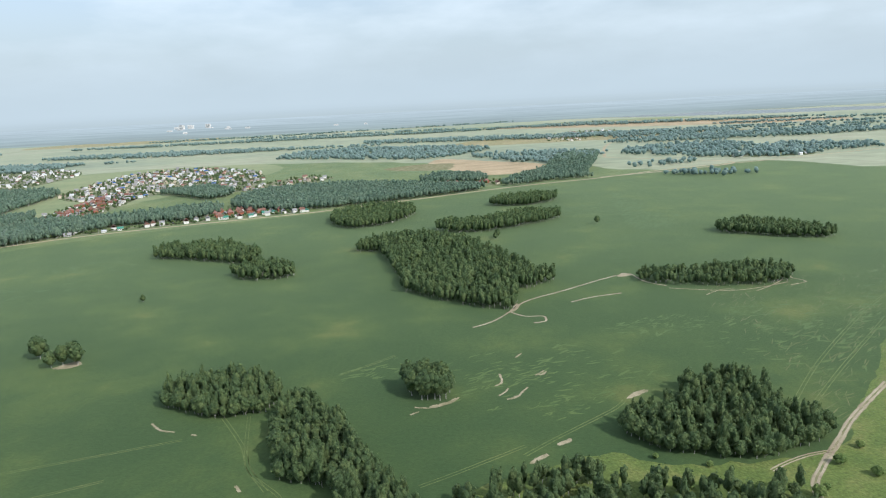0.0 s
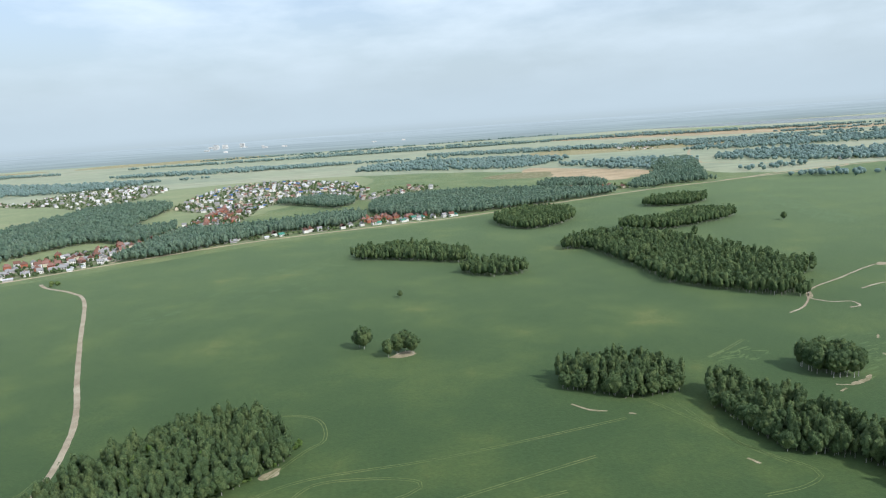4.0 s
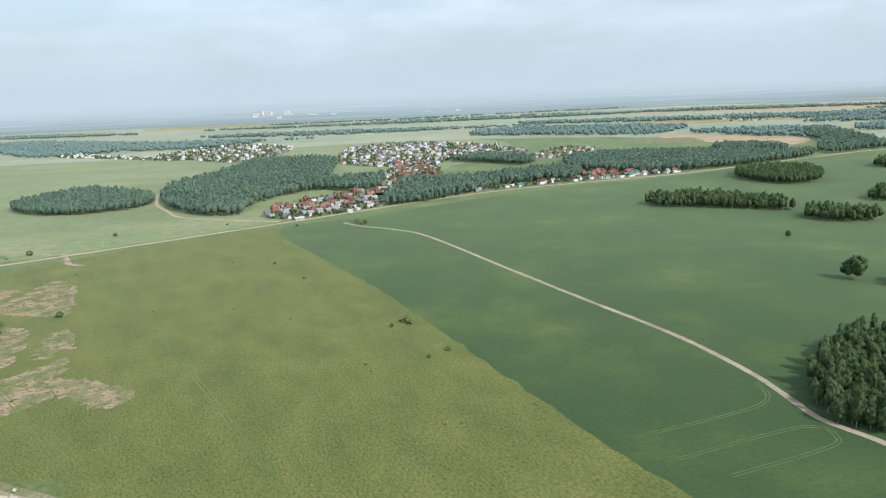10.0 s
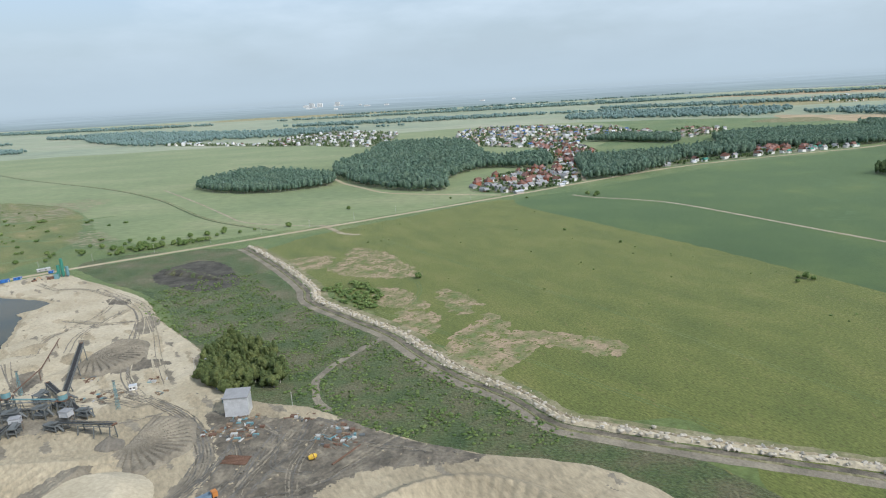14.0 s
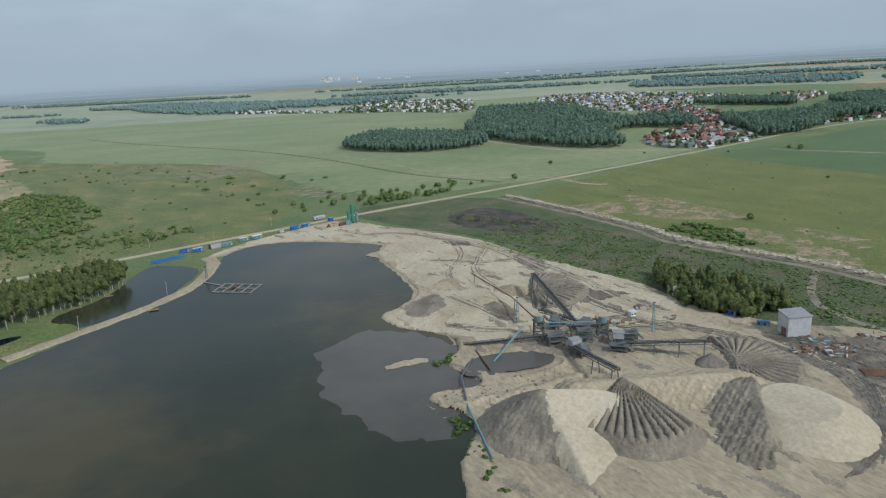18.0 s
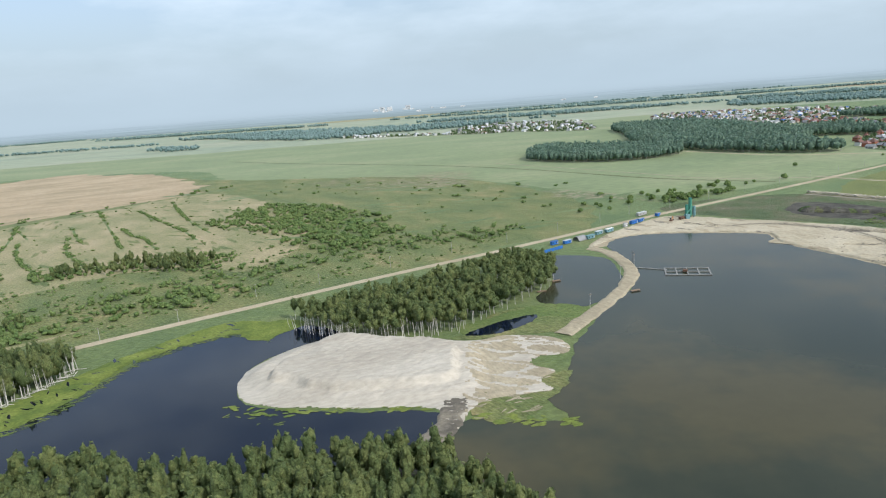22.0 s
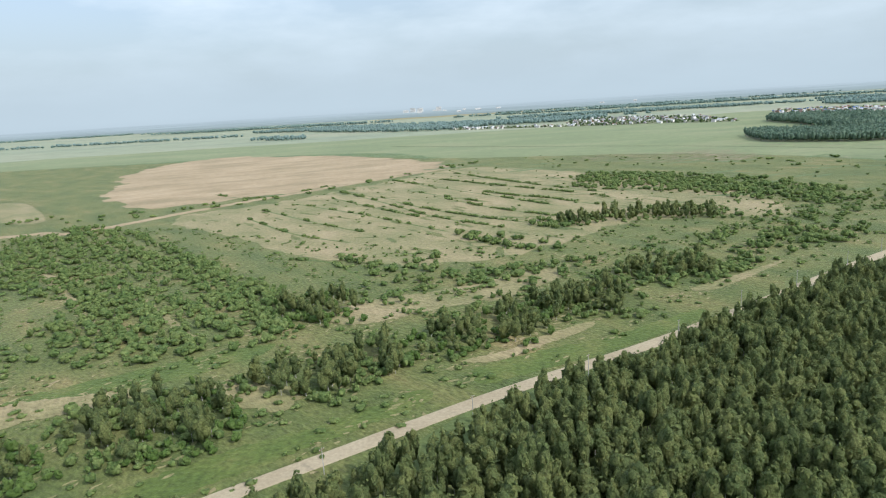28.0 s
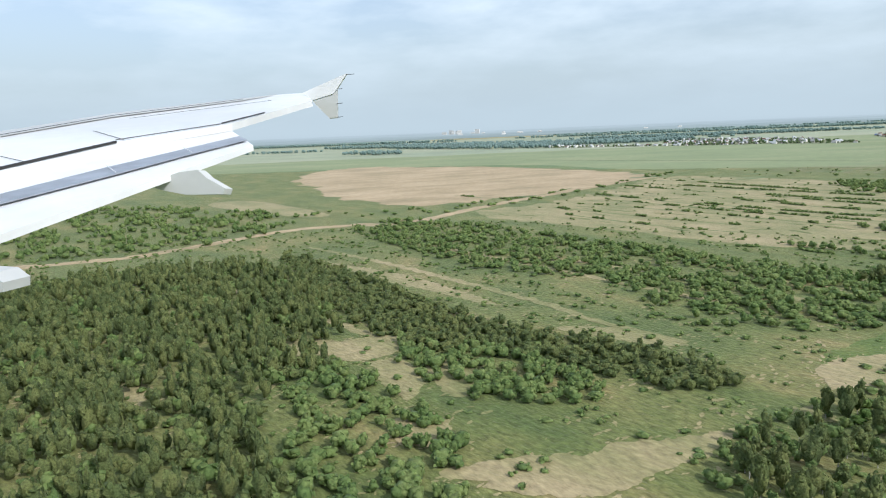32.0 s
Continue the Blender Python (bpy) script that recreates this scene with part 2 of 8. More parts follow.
ASPHALT = material("worn_asphalt", [(0.22, 0.215, 0.20), (0.30, 0.29, 0.27)], (0.03, 0.8), fine=0.15)
DIRT = material("dirt_track", [(0.257, 0.208, 0.146), (0.380, 0.333, 0.246)], (0.06, 0.8), fine=0.25, relief=0.15, relief_scale=1.5)
BARE_SAND = material("bare_sandy_soil", [(0.19, 0.175, 0.10), (0.29, 0.25, 0.165), (0.36, 0.31, 0.22)], (0.09, 0.8), spread=(0.36, 0.62), fine=0.35, relief=0.3, relief_scale=0.8)
THIN_CROP = material("thin_brown_crop", [(0.075, 0.11, 0.042), (0.115, 0.128, 0.052), (0.16, 0.148, 0.078)], (0.03, 0.5), fine=0.35, sheen=0.25, stretched=(0.2, 1, 0.5))
TAWNY_GRASS = material("tawny_pasture_grass", [(0.12, 0.122, 0.042), (0.165, 0.15, 0.062)], (0.05, 0.6), fine=0.4, sheen=0.22, sheen_tone=(1.0, 1.0, 0.6))
YARD = material("village_yard", [(0.07, 0.12, 0.04), (0.14, 0.16, 0.08), (0.28, 0.26, 0.20)], (0.05, 0.4), fine=0.3)
ALGAE = material("floating_weed", [(0.085, 0.122, 0.026), (0.13, 0.165, 0.032), (0.18, 0.21, 0.046)], (0.06, 0.6), fine=0.4, relief=0.2, relief_scale=1)
LEAF = material("birch_leaf", [(0.083, 0.136, 0.057), (0.108, 0.166, 0.066), (0.142, 0.196, 0.076)], (0.07, 1.7), per_island=0.36, fine=0.6, rough=0.7, through_light=0.42, relief=0.8, relief_scale=1.7, sheen=0.1)
YOUNG_LEAF = material("young_birch_leaf", [(0.133, 0.179, 0.065), (0.174, 0.216, 0.077), (0.224, 0.256, 0.091)], (0.07, 1.7), per_island=0.36, fine=0.6, rough=0.7, through_light=0.48, relief=0.8, relief_scale=1.7, sheen=0.1)
# leaves of the farther woods, distance haze mixed into base and sheen colours
HAZED_LEAF = material("hazed_birch_leaf", [(0.140, 0.219, 0.157), (0.162, 0.243, 0.171), (0.184, 0.259, 0.179)], (0.03, 0.3), per_island=0.2, fine=0.4, rough=0.8, through_light=0.42, relief=1.2, relief_scale=0.6, sheen=0.4, sheen_tone=(0.75, 0.95, 1.0))
# leaves near the horizon, blued and paled further to carry the haze
HORIZON_HAZE_LEAF = material("horizon_haze_leaf", [(0.196, 0.290, 0.267), (0.226, 0.320, 0.287)], (0.01, 0.1), per_island=0.2, fine=0.2, rough=0.9, through_light=0.42, sheen=0.6, sheen_tone=(0.75, 0.95, 1.0))
BUSH_LEAF = material("willow_leaf", [(0.143, 0.220, 0.071), (0.189, 0.264, 0.085), (0.238, 0.304, 0.107)], (0.05, 0.7), per_island=0.35, fine=0.45, rough=0.75, through_light=0.45, relief=0.45, relief_scale=1.1, sheen=0.1)
LUSH = material("lush_grass", [(0.082, 0.120, 0.030), (0.103, 0.139, 0.035), (0.140, 0.156, 0.048)], (0.05, 0.5), fine=0.5, relief=0.5, relief_scale=0.6, sheen=0.2)
WEEDY_CROP = material("thin_crop", [(0.068, 0.11, 0.036), (0.092, 0.132, 0.042)], (0.05, 0.5), fine=0.25, sheen=0.36)
BARK = material("birch_bark", [(0.25, 0.24, 0.21), (0.5, 0.48, 0.44)], (0.8, 3.0), fine=0.3)


def water(name, tone, ripple, rough=0.06, gloss=0.4):
    m = material(name, tone, (0.007, 0.1), rough=rough, relief=ripple, relief_scale=0.35, gloss=gloss, fine=0.06, spread=(0.4, 0.62))
    return m


LAKE = water("silty_lake_water", [(0.027, 0.033, 0.021), (0.036, 0.040, 0.024), (0.066, 0.058, 0.028)], 0.015, 0.16, 0.14)
POND = water("dark_pond_water", [(0.004, 0.007, 0.016), (0.007, 0.011, 0.022)], 0.004, 0.04, 0.2)
SHALLOW = water("silt_shallows", [(0.07, 0.066, 0.054), (0.115, 0.106, 0.088)], 0.02, 0.25, 0.18)


# ---- shapes ----
def part(name, bm, mat, parent=None, label=""):
    """Links a bmesh as one mesh object under a thing."""
    bmesh.ops.scale(bm, vec=(U, U, U), verts=bm.verts)
    me = bpy.data.meshes.new(name)
    bm.to_mesh(me)
    bm.free()
    for m in mat if isinstance(mat, (list, tuple)) else [mat]:
        me.materials.append(m)
    ob = new(name, me)
    ob.parent = parent
    if label:
        ob["label"] = label
    return ob


def mesh_object(name, verts, tris, mats, slots=None, smooth=False):
    """One mesh from arrays of corners and triangles."""
    me = bpy.data.meshes.new(name)
    verts, tris = np.asarray(verts, np.float32) * U, np.asarray(tris, np.int32)
    me.vertices.add(len(verts))
    me.vertices.foreach_set("co", verts.ravel())
    me.loops.add(tris.size)
    me.loops.foreach_set("vertex_index", tris.ravel())
    me.polygons.add(len(tris))
    me.polygons.foreach_set("loop_start", np.arange(0, tris.size, 3, dtype=np.int32))
    if slots is not None:
        me.polygons.foreach_set("material_index", np.asarray(slots, np.int32))
    me.polygons.foreach_set("use_smooth", np.full(len(tris), smooth))
    me.update(calc_edges=True)
    for m in mats:
        me.materials.append(m)
    return new(name, me)


def wander(x, y, wave, seed=0.0):
    """Smooth noise between -1 and 1 over arrays of places, about one wave long."""
    a = np.sin(x * 6.283 / wave + seed) * np.cos(y * 5.1 / wave + 1.7 * seed)
    b = np.sin((x * 0.8 + y * 0.6) * 9.7 / wave + 2.3 * seed + 1.0) * np.cos((y * 0.8 - x * 0.6) * 8.3 / wave - seed)
    c = np.sin((x * 0.3 - y * 0.95) * 17.1 / wave + seed * 3.1) * np.cos((x * 0.95 + y * 0.3) * 15.7 / wave + 0.4)
    return a * 0.5 + b * 0.33 + c * 0.2


def smooth_line(points, step, closed):
    p = np.array(points, float)
    n = len(p)
    out = []
    for i in range(n if closed else n - 1):
        if closed:
            a, b, c, d = p[i - 1], p[i], p[(i + 1) % n], p[(i + 2) % n]
        else:
            a, b, c, d = p[max(i - 1, 0)], p[i], p[i + 1], p[min(i + 2, n - 1)]
        k = max(1, int(np.linalg.norm(c - b) / step))
        for t in np.arange(k) / k:
            out.append(0.5 * (2 * b + (c - a) * t + (2 * a - 5 * b + 4 * c - d) * t * t + (3 * b - a - 3 * c + d) * t ** 3))
    if not closed:
        out.append(p[-1])
    return np.array(out)


def outline(points, step=5.0, rough=0.0, wave=14.0, seed=0.0):
    line = smooth_line(points, step, True)
    if rough:
        x, y = line[:, 0].copy(), line[:, 1].copy()
        line[:, 0] += rough * wander(x, y, wave, seed)
        line[:, 1] += rough * wander(x + 37, y - 11, wave, seed + 2)
    return line


def sheet(name, points, z, mat, step=5.0, rough=0.0, wave=14.0, seed=0.0):
    """A flat piece of land with a wandering edge."""
    line = outline(points, step, rough, wave, seed)
    flat = [Vector((x, y, 0)) for x, y in line]
    tris = np.array(geometry.tessellate_polygon([flat]))
    a, b, c = (line[tris[:, k]] for k in range(3))
    area = (b[:, 0] - a[:, 0]) * (c[:, 1] - a[:, 1]) - (b[:, 1] - a[:, 1]) * (c[:, 0] - a[:, 0])
    tris[area < 0] = tris[area < 0][:, ::-1]
    return tagged(mesh_object(name, np.c_[line, np.full(len(line), z)], tris, [mat]), kind="structure")


def ribbon(name, points, width, z, mat, step=6.0, rough=0.0, rise=0.12, wave=20.0):
    """A road or track along a line, with a low shoulder on both sides."""
    line = smooth_line(points, step, False)
    way = np.gradient(line, axis=0)
    way /= np.linalg.norm(way, axis=1)[:, None]
    side = np.c_[-way[:, 1], way[:, 0]]
    left = width / 2 * (1 + rough * wander(line[:, 0], line[:, 1], wave, 1.0))[:, None]
    right = width / 2 * (1 + rough * wander(line[:, 0], line[:, 1], wave, 5.0))[:, None]
    rows = [line + side * (left + rise * 3), line + side * left, line - side * right, line - side * (right + rise * 3)]
    zs = [z, z + rise, z + rise, z]
    verts = np.concatenate([np.c_[r, np.full(len(r), h)] for r, h in zip(rows, zs)])
    n = len(line)
    i = np.arange(n - 1)
    tris = []
    for k in range(3):
        a, b = k * n + i, (k + 1) * n + i
        tris += [np.c_[a, b, a + 1], np.c_[a + 1, b, b + 1]]
    return tagged(mesh_object(name, verts, np.concatenate(tris), [mat]), kind="structure")


def inside(points, poly):
    x, y = points[:, 0], points[:, 1]
    hit = np.zeros(len(points), bool)
    p = np.asarray(poly, float)
    for a, b in zip(p, np.roll(p, -1, 0)):
        with np.errstate(divide="ignore", invalid="ignore"):
            hit ^= ((a[1] > y) != (b[1] > y)) & (x < (b[0] - a[0]) * (y - a[1]) / (b[1] - a[1]) + a[0])
    return hit


def spots(poly, gap, rng, fill=1.0, clump=0.0):
    """Places strewn over a piece of land, about one gap apart."""
    p = np.asarray(poly, float)
    lo, hi = p.min(0), p.max(0)
    gx, gy = np.meshgrid(np.arange(lo[0], hi[0], gap), np.arange(lo[1], hi[1], gap))
    q = np.c_[gx.ravel(), gy.ravel()] + rng.uniform(-0.48, 0.48, (gx.size, 2)) * gap
    q = q[inside(q, p)]
    keep = rng.random(len(q)) < fill
    if clump:
        keep &= wander(q[:, 0], q[:, 1], clump, 3.0) + 0.35 * wander(q[:, 0], q[:, 1], clump / 3.1, 1.0) > rng.uniform(-0.15, 0.35, len(q)) - (fill - 0.5)
    return q[keep]


def ball(subdivisions):
    bm = bmesh.new()
    bmesh.ops.create_icosphere(bm, subdivisions=subdivisions, radius=1)
    v = np.array([c.co[:] for c in bm.verts])
    f = np.array([[c.index for c in g.verts] for g in bm.faces])
    bm.free()
    return v, f


BALLS = {k: ball(k) for k in (1, 2)}
TILT = np.array(Matrix.Rotation(0.65, 3, "X") @ Matrix.Rotation(0.4, 3, "Y"))


def crown_shape(rng, leaves, leaf, lobes=6, tall=2.0, slim=0.2, lumps=0.2, core=1):
    """A crown one metre in radius, from z 0 to 1, that stands tall radii high: rounded boughs round a core, with leaf tufts standing off them."""
    half = tall / 2
    v, f = BALLS[core]
    v = v @ TILT
    # fuller than an egg: the sides stay wide and the top is a dome
    v = v * np.c_[np.tile(np.clip(np.abs(v[:, 2:3]), 0, 0.98) * 0.22 + 1, 2), np.ones(len(v))]
    v = v * (1 + lumps * rng.uniform(-1, 1, (len(v), 1)))
    verts, tris = [v * (0.70, 0.70, half * 0.84)], [f]
    base = len(v)
    heads = [(np.zeros(3), np.array((0.74, 0.74, half * 0.88)))]
    v, f = BALLS[1]
    for k in range(lobes):
        up = -0.45 + 1.42 * (k + rng.uniform(0.1, 0.9)) / lobes
        a = 2.4 * k + rng.uniform(-0.5, 0.5)
        ring = math.sqrt(max(0.0, 1 - up * up)) * (1 - slim * up) * rng.uniform(0.5, 0.72)
        mid = np.array((math.cos(a) * ring, math.sin(a) * ring, up * half * 0.72))
        size = rng.uniform(0.34, 0.52) * np.array((1, 1, rng.uniform(0.85, 1.35)))
        heads.append((mid, size))
        verts.append(v * (1 + lumps * rng.uniform(-1, 1, (len(v), 1))) * size + mid)
        tris.append(f + base)
        base += len(v)
    if leaves:
        d = rng.normal(size=(leaves, 3))
        d /= np.linalg.norm(d, axis=1)[:, None]
        d[:, 2] = np.where(d[:, 2] < -0.3, -d[:, 2], d[:, 2])
        own = rng.integers(0, len(heads), leaves)
        mid = np.array([heads[k][0] for k in own]) + d * np.array([heads[k][1] for k in own]) * rng.uniform(0.9, 1.25, (leaves, 1))
        nrm = d + rng.normal(scale=0.35, size=d.shape)
        nrm /= np.linalg.norm(nrm, axis=1)[:, None]
        u = np.cross(nrm, rng.normal(size=d.shape))
        u /= np.linalg.norm(u, axis=1)[:, None]
        w = np.cross(nrm, u)
        size = leaf * rng.uniform(0.6, 1.35, (leaves, 1))
        corner = [mid + (u * p * rng.uniform(0.6, 1.2, (leaves, 1)) + w * q * rng.uniform(0.6, 1.2, (leaves, 1))) * size - nrm * c * size * 0.4
                  for p, q, c in ((-1, -1, 1), (1, -1, 0.2), (1, 1, 1), (-1, 1, 0.2))]
        verts.append(np.stack(corner, 1).reshape(-1, 3))
        k = base + 4 * np.arange(leaves)
        tris += [np.c_[k, k + 1, k + 2], np.c_[k, k + 2, k + 3]]
    out = np.concatenate(verts)
    return np.c_[out[:, :2], out[:, 2] / tall + 0.5], np.concatenate(tris)


def trunk_shape():
    a = np.arange(3) * 2.094
    low, top = np.c_[np.cos(a), np.sin(a), 0 * a], np.c_[0.45 * np.cos(a), 0.45 * np.sin(a), 0 * a + 1]
    k, m = np.arange(3), (np.arange(3) + 1) % 3
    return np.concatenate([low, top]), np.concatenate([np.c_[k, m, m + 3], np.c_[k, m + 3, k + 3]])


shape_rng = np.random.default_rng(11)
CROWNS = {
    "near": [crown_shape(shape_rng, 64, 0.15, 5, 3.0, 0.1, 0.24) for _ in range(8)],
    "mid": [crown_shape(shape_rng, 22, 0.24, 3, 3.2, 0.1, 0.24) for _ in range(6)],
    "low": [crown_shape(shape_rng, 22, 0.22, 2, 2.0, 0.1, 0.25) for _ in range(6)],
    "far": [crown_shape(shape_rng, 9, 0.36, 0, 2.8, 0.15, 0.25) for _ in range(6)],
    "horizon": [crown_shape(shape_rng, 0, 0.5, 0, 1.6, 0.15, 0.35) for _ in range(6)],
    "bush": [crown_shape(shape_rng, 22, 0.21, 3, 1.7, 0.1, 0.3) for _ in range(6)],
    "bush_far": [crown_shape(shape_rng, 8, 0.34, 0, 1.3, 0.1, 0.3) for _ in range(6)],
}


def planted(name, places, level, heights, radius, rng, mats, label, category="trees", trunks=True, low=0.2, kind="stuff", upright=1.0):
    """Many trees or bushes as one mesh: crowns, and trunks under them."""
    verts, tris, slots, base = [], [], [], 0
    n = len(places)
    if not n:
        return None
    h = (heights[0] + (heights[1] - heights[0]) * rng.random(n) ** 1.25) * (1 + 0.12 * wander(places[:, 0], places[:, 1], 40, 2.0))
    r = rng.uniform(*radius, n) * (0.75 + 0.5 * h / h.mean() / 2 + rng.uniform(-0.12, 0.2, n))
    turn = rng.uniform(0, 6.283, n)
    which = rng.integers(0, len(CROWNS[level]), n)
    for k, (v, f) in enumerate(CROWNS[level]):
        pick = np.flatnonzero(which == k)
        if not len(pick):
            continue
        c, s = np.cos(turn[pick])[:, None], np.sin(turn[pick])[:, None]
        rr, hh = r[pick][:, None], h[pick][:, None]
        x = (v[:, 0] * c - v[:, 1] * s) * rr + places[pick, 0:1]
        y = (v[:, 0] * s + v[:, 1] * c) * rr + places[pick, 1:2]
        z = (low + v[:, 2] * (1 - low)) * hh
        verts.append(np.stack([x, y, z], -1).reshape(-1, 3))
        tris.append((f[None] + base + len(v) * np.arange(len(pick))[:, None, None]).reshape(-1, 3))
        slots.append(np.zeros(len(f) * len(pick), np.int32))
        base += len(v) * len(pick)
    if trunks:
        v, f = trunk_shape()
        w = (0.11 + 0.006 * h)[:, None]
        x, y, z = v[:, 0] * w + places[:, 0:1], v[:, 1] * w + places[:, 1:2], v[:, 2] * h[:, None] * 0.7
        verts.append(np.stack([x, y, z], -1).reshape(-1, 3))
        tris.append((f[None] + base + len(v) * np.arange(n)[:, None, None]).reshape(-1, 3))
        slots.append(np.ones(len(f) * n, np.int32))
    ob = mesh_object(name, np.concatenate(verts), np.concatenate(tris), mats, np.concatenate(slots), True)
    return tagged(ob, label, category, kind=kind)


def speckle(name, points, gap, size, mat, z, label, category, fill=0.6, clump=0.0, seed=1, turn=0.0, long=1.6):
    """Ragged blotches strewn over a piece of land, each a little above the last."""
    rng = np.random.default_rng(seed)
    at = spots(outline(points, 6, gap * 0.5, gap * 3, seed), gap, rng, fill, clump)
    n, k = len(at), 9
    if not n:
        return None
    a = np.linspace(0, 6.283, k, endpoint=False)[None] + rng.uniform(0, 6, (n, 1))
    r = rng.uniform(*size, (n, 1)) * rng.uniform(0.55, 1.3, (n, k))
    px, py = np.cos(a) * r * long, np.sin(a) * r / long
    t = turn + rng.normal(0, 0.35, (n, 1))
    x, y = px * np.cos(t) - py * np.sin(t) + at[:, 0:1], px * np.sin(t) + py * np.cos(t) + at[:, 1:2]
    zz = z + 0.05 * np.arange(n)[:, None] / n + 0 * x
    rim = np.stack([x, y, zz], -1)
    verts = np.concatenate([np.c_[at, zz[:, 0]][:, None], rim], 1).reshape(-1, 3)
    c = (np.arange(n) * (k + 1))[:, None]
    j = np.arange(k)[None]
    tris = np.stack([c + 0 * j, c + 1 + j, c + 1 + (j + 1) % k], -1).reshape(-1, 3)
    return tagged(mesh_object(name, verts, tris, [mat]), label, category, kind="stuff")


# ---- the land ----
side = 14000.0
gx, gy = np.meshgrid(np.linspace(-side, side, 61), np.linspace(-3000, 12500, 41))
gi = np.arange(60)[None] + 61 * np.arange(40)[:, None]
gi = gi.ravel()
ground = mesh_object("ground", np.c_[gx.ravel(), gy.ravel(), 0 * gx.ravel()], np.concatenate([np.c_[gi, gi + 1, gi + 62], np.c_[gi, gi + 62, gi + 61]]), [MEADOW])
tagged(ground, "flat green grassland plain", "ground", kind="structure")

# far meadows, with distance haze put into the grass colour
tagged(sheet("ground_far", [(-9000, 2300), (-1500, 2150), (200, 2500), (900, 2350), (1500, 2000), (2600, 1500), (9000, 1500), (13000, 12000), (-13000, 12000)], 0.03, HAZED_MEADOW, 80, 30, 300),
       "meadows towards the horizon, paled for haze", "meadow")
tagged(sheet("middle_meadow", [(-4000, 1650), (-1400, 1600), (-880, 1240), (-500, 1060), (-250, 760), (-30, 800), (200, 965), (330, 1100), (420, 1400), (330, 2600), (-4000, 2600)], 0.02, PALE_GREEN_MEADOW, 20, 12, 90), "pale green meadow beyond the near grass", "meadow")
# far plain, a glowing backdrop with painted haze, paling into the sky
HAZE_BACKDROP = bpy.data.materials.new("far_haze_glow")
HAZE_BACKDROP.use_nodes = True
hn, hl = HAZE_BACKDROP.node_tree.nodes, HAZE_BACKDROP.node_tree.links
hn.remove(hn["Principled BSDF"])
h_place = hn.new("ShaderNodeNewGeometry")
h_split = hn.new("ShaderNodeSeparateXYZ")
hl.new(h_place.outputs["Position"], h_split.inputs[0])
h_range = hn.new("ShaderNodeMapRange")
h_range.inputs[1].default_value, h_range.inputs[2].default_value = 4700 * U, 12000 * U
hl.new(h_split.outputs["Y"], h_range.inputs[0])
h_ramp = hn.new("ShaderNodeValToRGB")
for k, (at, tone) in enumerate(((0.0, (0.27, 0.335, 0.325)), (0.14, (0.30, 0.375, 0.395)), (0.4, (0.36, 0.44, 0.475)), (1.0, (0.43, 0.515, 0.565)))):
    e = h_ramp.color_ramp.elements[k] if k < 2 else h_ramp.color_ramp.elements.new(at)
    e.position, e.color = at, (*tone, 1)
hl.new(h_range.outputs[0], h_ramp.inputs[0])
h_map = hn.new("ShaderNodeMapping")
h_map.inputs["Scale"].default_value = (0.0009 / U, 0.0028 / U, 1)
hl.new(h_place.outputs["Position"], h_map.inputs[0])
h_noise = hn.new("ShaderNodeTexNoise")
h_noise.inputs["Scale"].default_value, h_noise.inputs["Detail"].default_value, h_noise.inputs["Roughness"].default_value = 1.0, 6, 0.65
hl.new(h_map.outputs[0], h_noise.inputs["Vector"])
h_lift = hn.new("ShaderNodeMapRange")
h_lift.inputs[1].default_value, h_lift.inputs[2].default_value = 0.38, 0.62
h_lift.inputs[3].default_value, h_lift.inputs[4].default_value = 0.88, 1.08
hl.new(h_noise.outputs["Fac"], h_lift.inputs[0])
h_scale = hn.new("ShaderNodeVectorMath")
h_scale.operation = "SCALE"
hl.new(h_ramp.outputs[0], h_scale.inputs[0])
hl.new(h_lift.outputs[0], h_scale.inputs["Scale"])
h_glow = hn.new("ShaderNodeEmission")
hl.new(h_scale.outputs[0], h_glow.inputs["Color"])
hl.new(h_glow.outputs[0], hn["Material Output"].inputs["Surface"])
tagged(sheet("backdrop", [(-13500, 4900), (-5000, 5000), (0, 4850), (5000, 5000), (13500, 4900), (13500, 12400), (-13500, 12400)], 0.4, HAZE_BACKDROP, 80, 60, 500), "glowing far plain, painted with haze", "backdrop")
tagged(sheet("crop_field", [(219, 905), (300, 731), (360, 625), (412, 520), (458, 420), (510, 308), (560, 200), (590, 0), (1800, -50), (2300, 700), (2150, 1700), (1820, 1690), (1380, 1510), (960, 1295), (600, 1150), (330, 975)], 0.04, CROP, 12, 3, 40),
       "wide field of dark green young crop", "field")
tagged(sheet("pasture", [(100, 850), (225, 915), (306, 737), (366, 631), (418, 526), (464, 426), (516, 314), (566, 206), (593, 0), (240, -20), (260, 260), (195, 300), (110, 420), (30, 530), (-60, 690)], 0.035, PASTURE, 10, 4, 40),
       "yellow-green dry pasture grass", "field")
tagged(sheet("marsh", [(-248, 650), (-200, 699), (-77, 685), (21, 509), (93, 409), (167, 313), (235, 262), (260, 200), (120, 180), (60, 300), (-10, 340), (-60, 440), (-113, 526)], 0.05, SCRUB_SOIL, 8, 3, 25),
       "dark scrubby waste land beside the quarry", "scrubland")
tagged(sheet("wet_meadow", [(-2600, 350), (-1500, 150), (-980, 110), (-880, 200), (-640, 380), (-420, 540), (-330, 600), (-330, 800), (-520, 1080), (-900, 1250), (-1400, 1550), (-2600, 1500)], 0.04, MARSH, 15, 10, 60),
       "wet meadow of green and dry grass", "meadow")
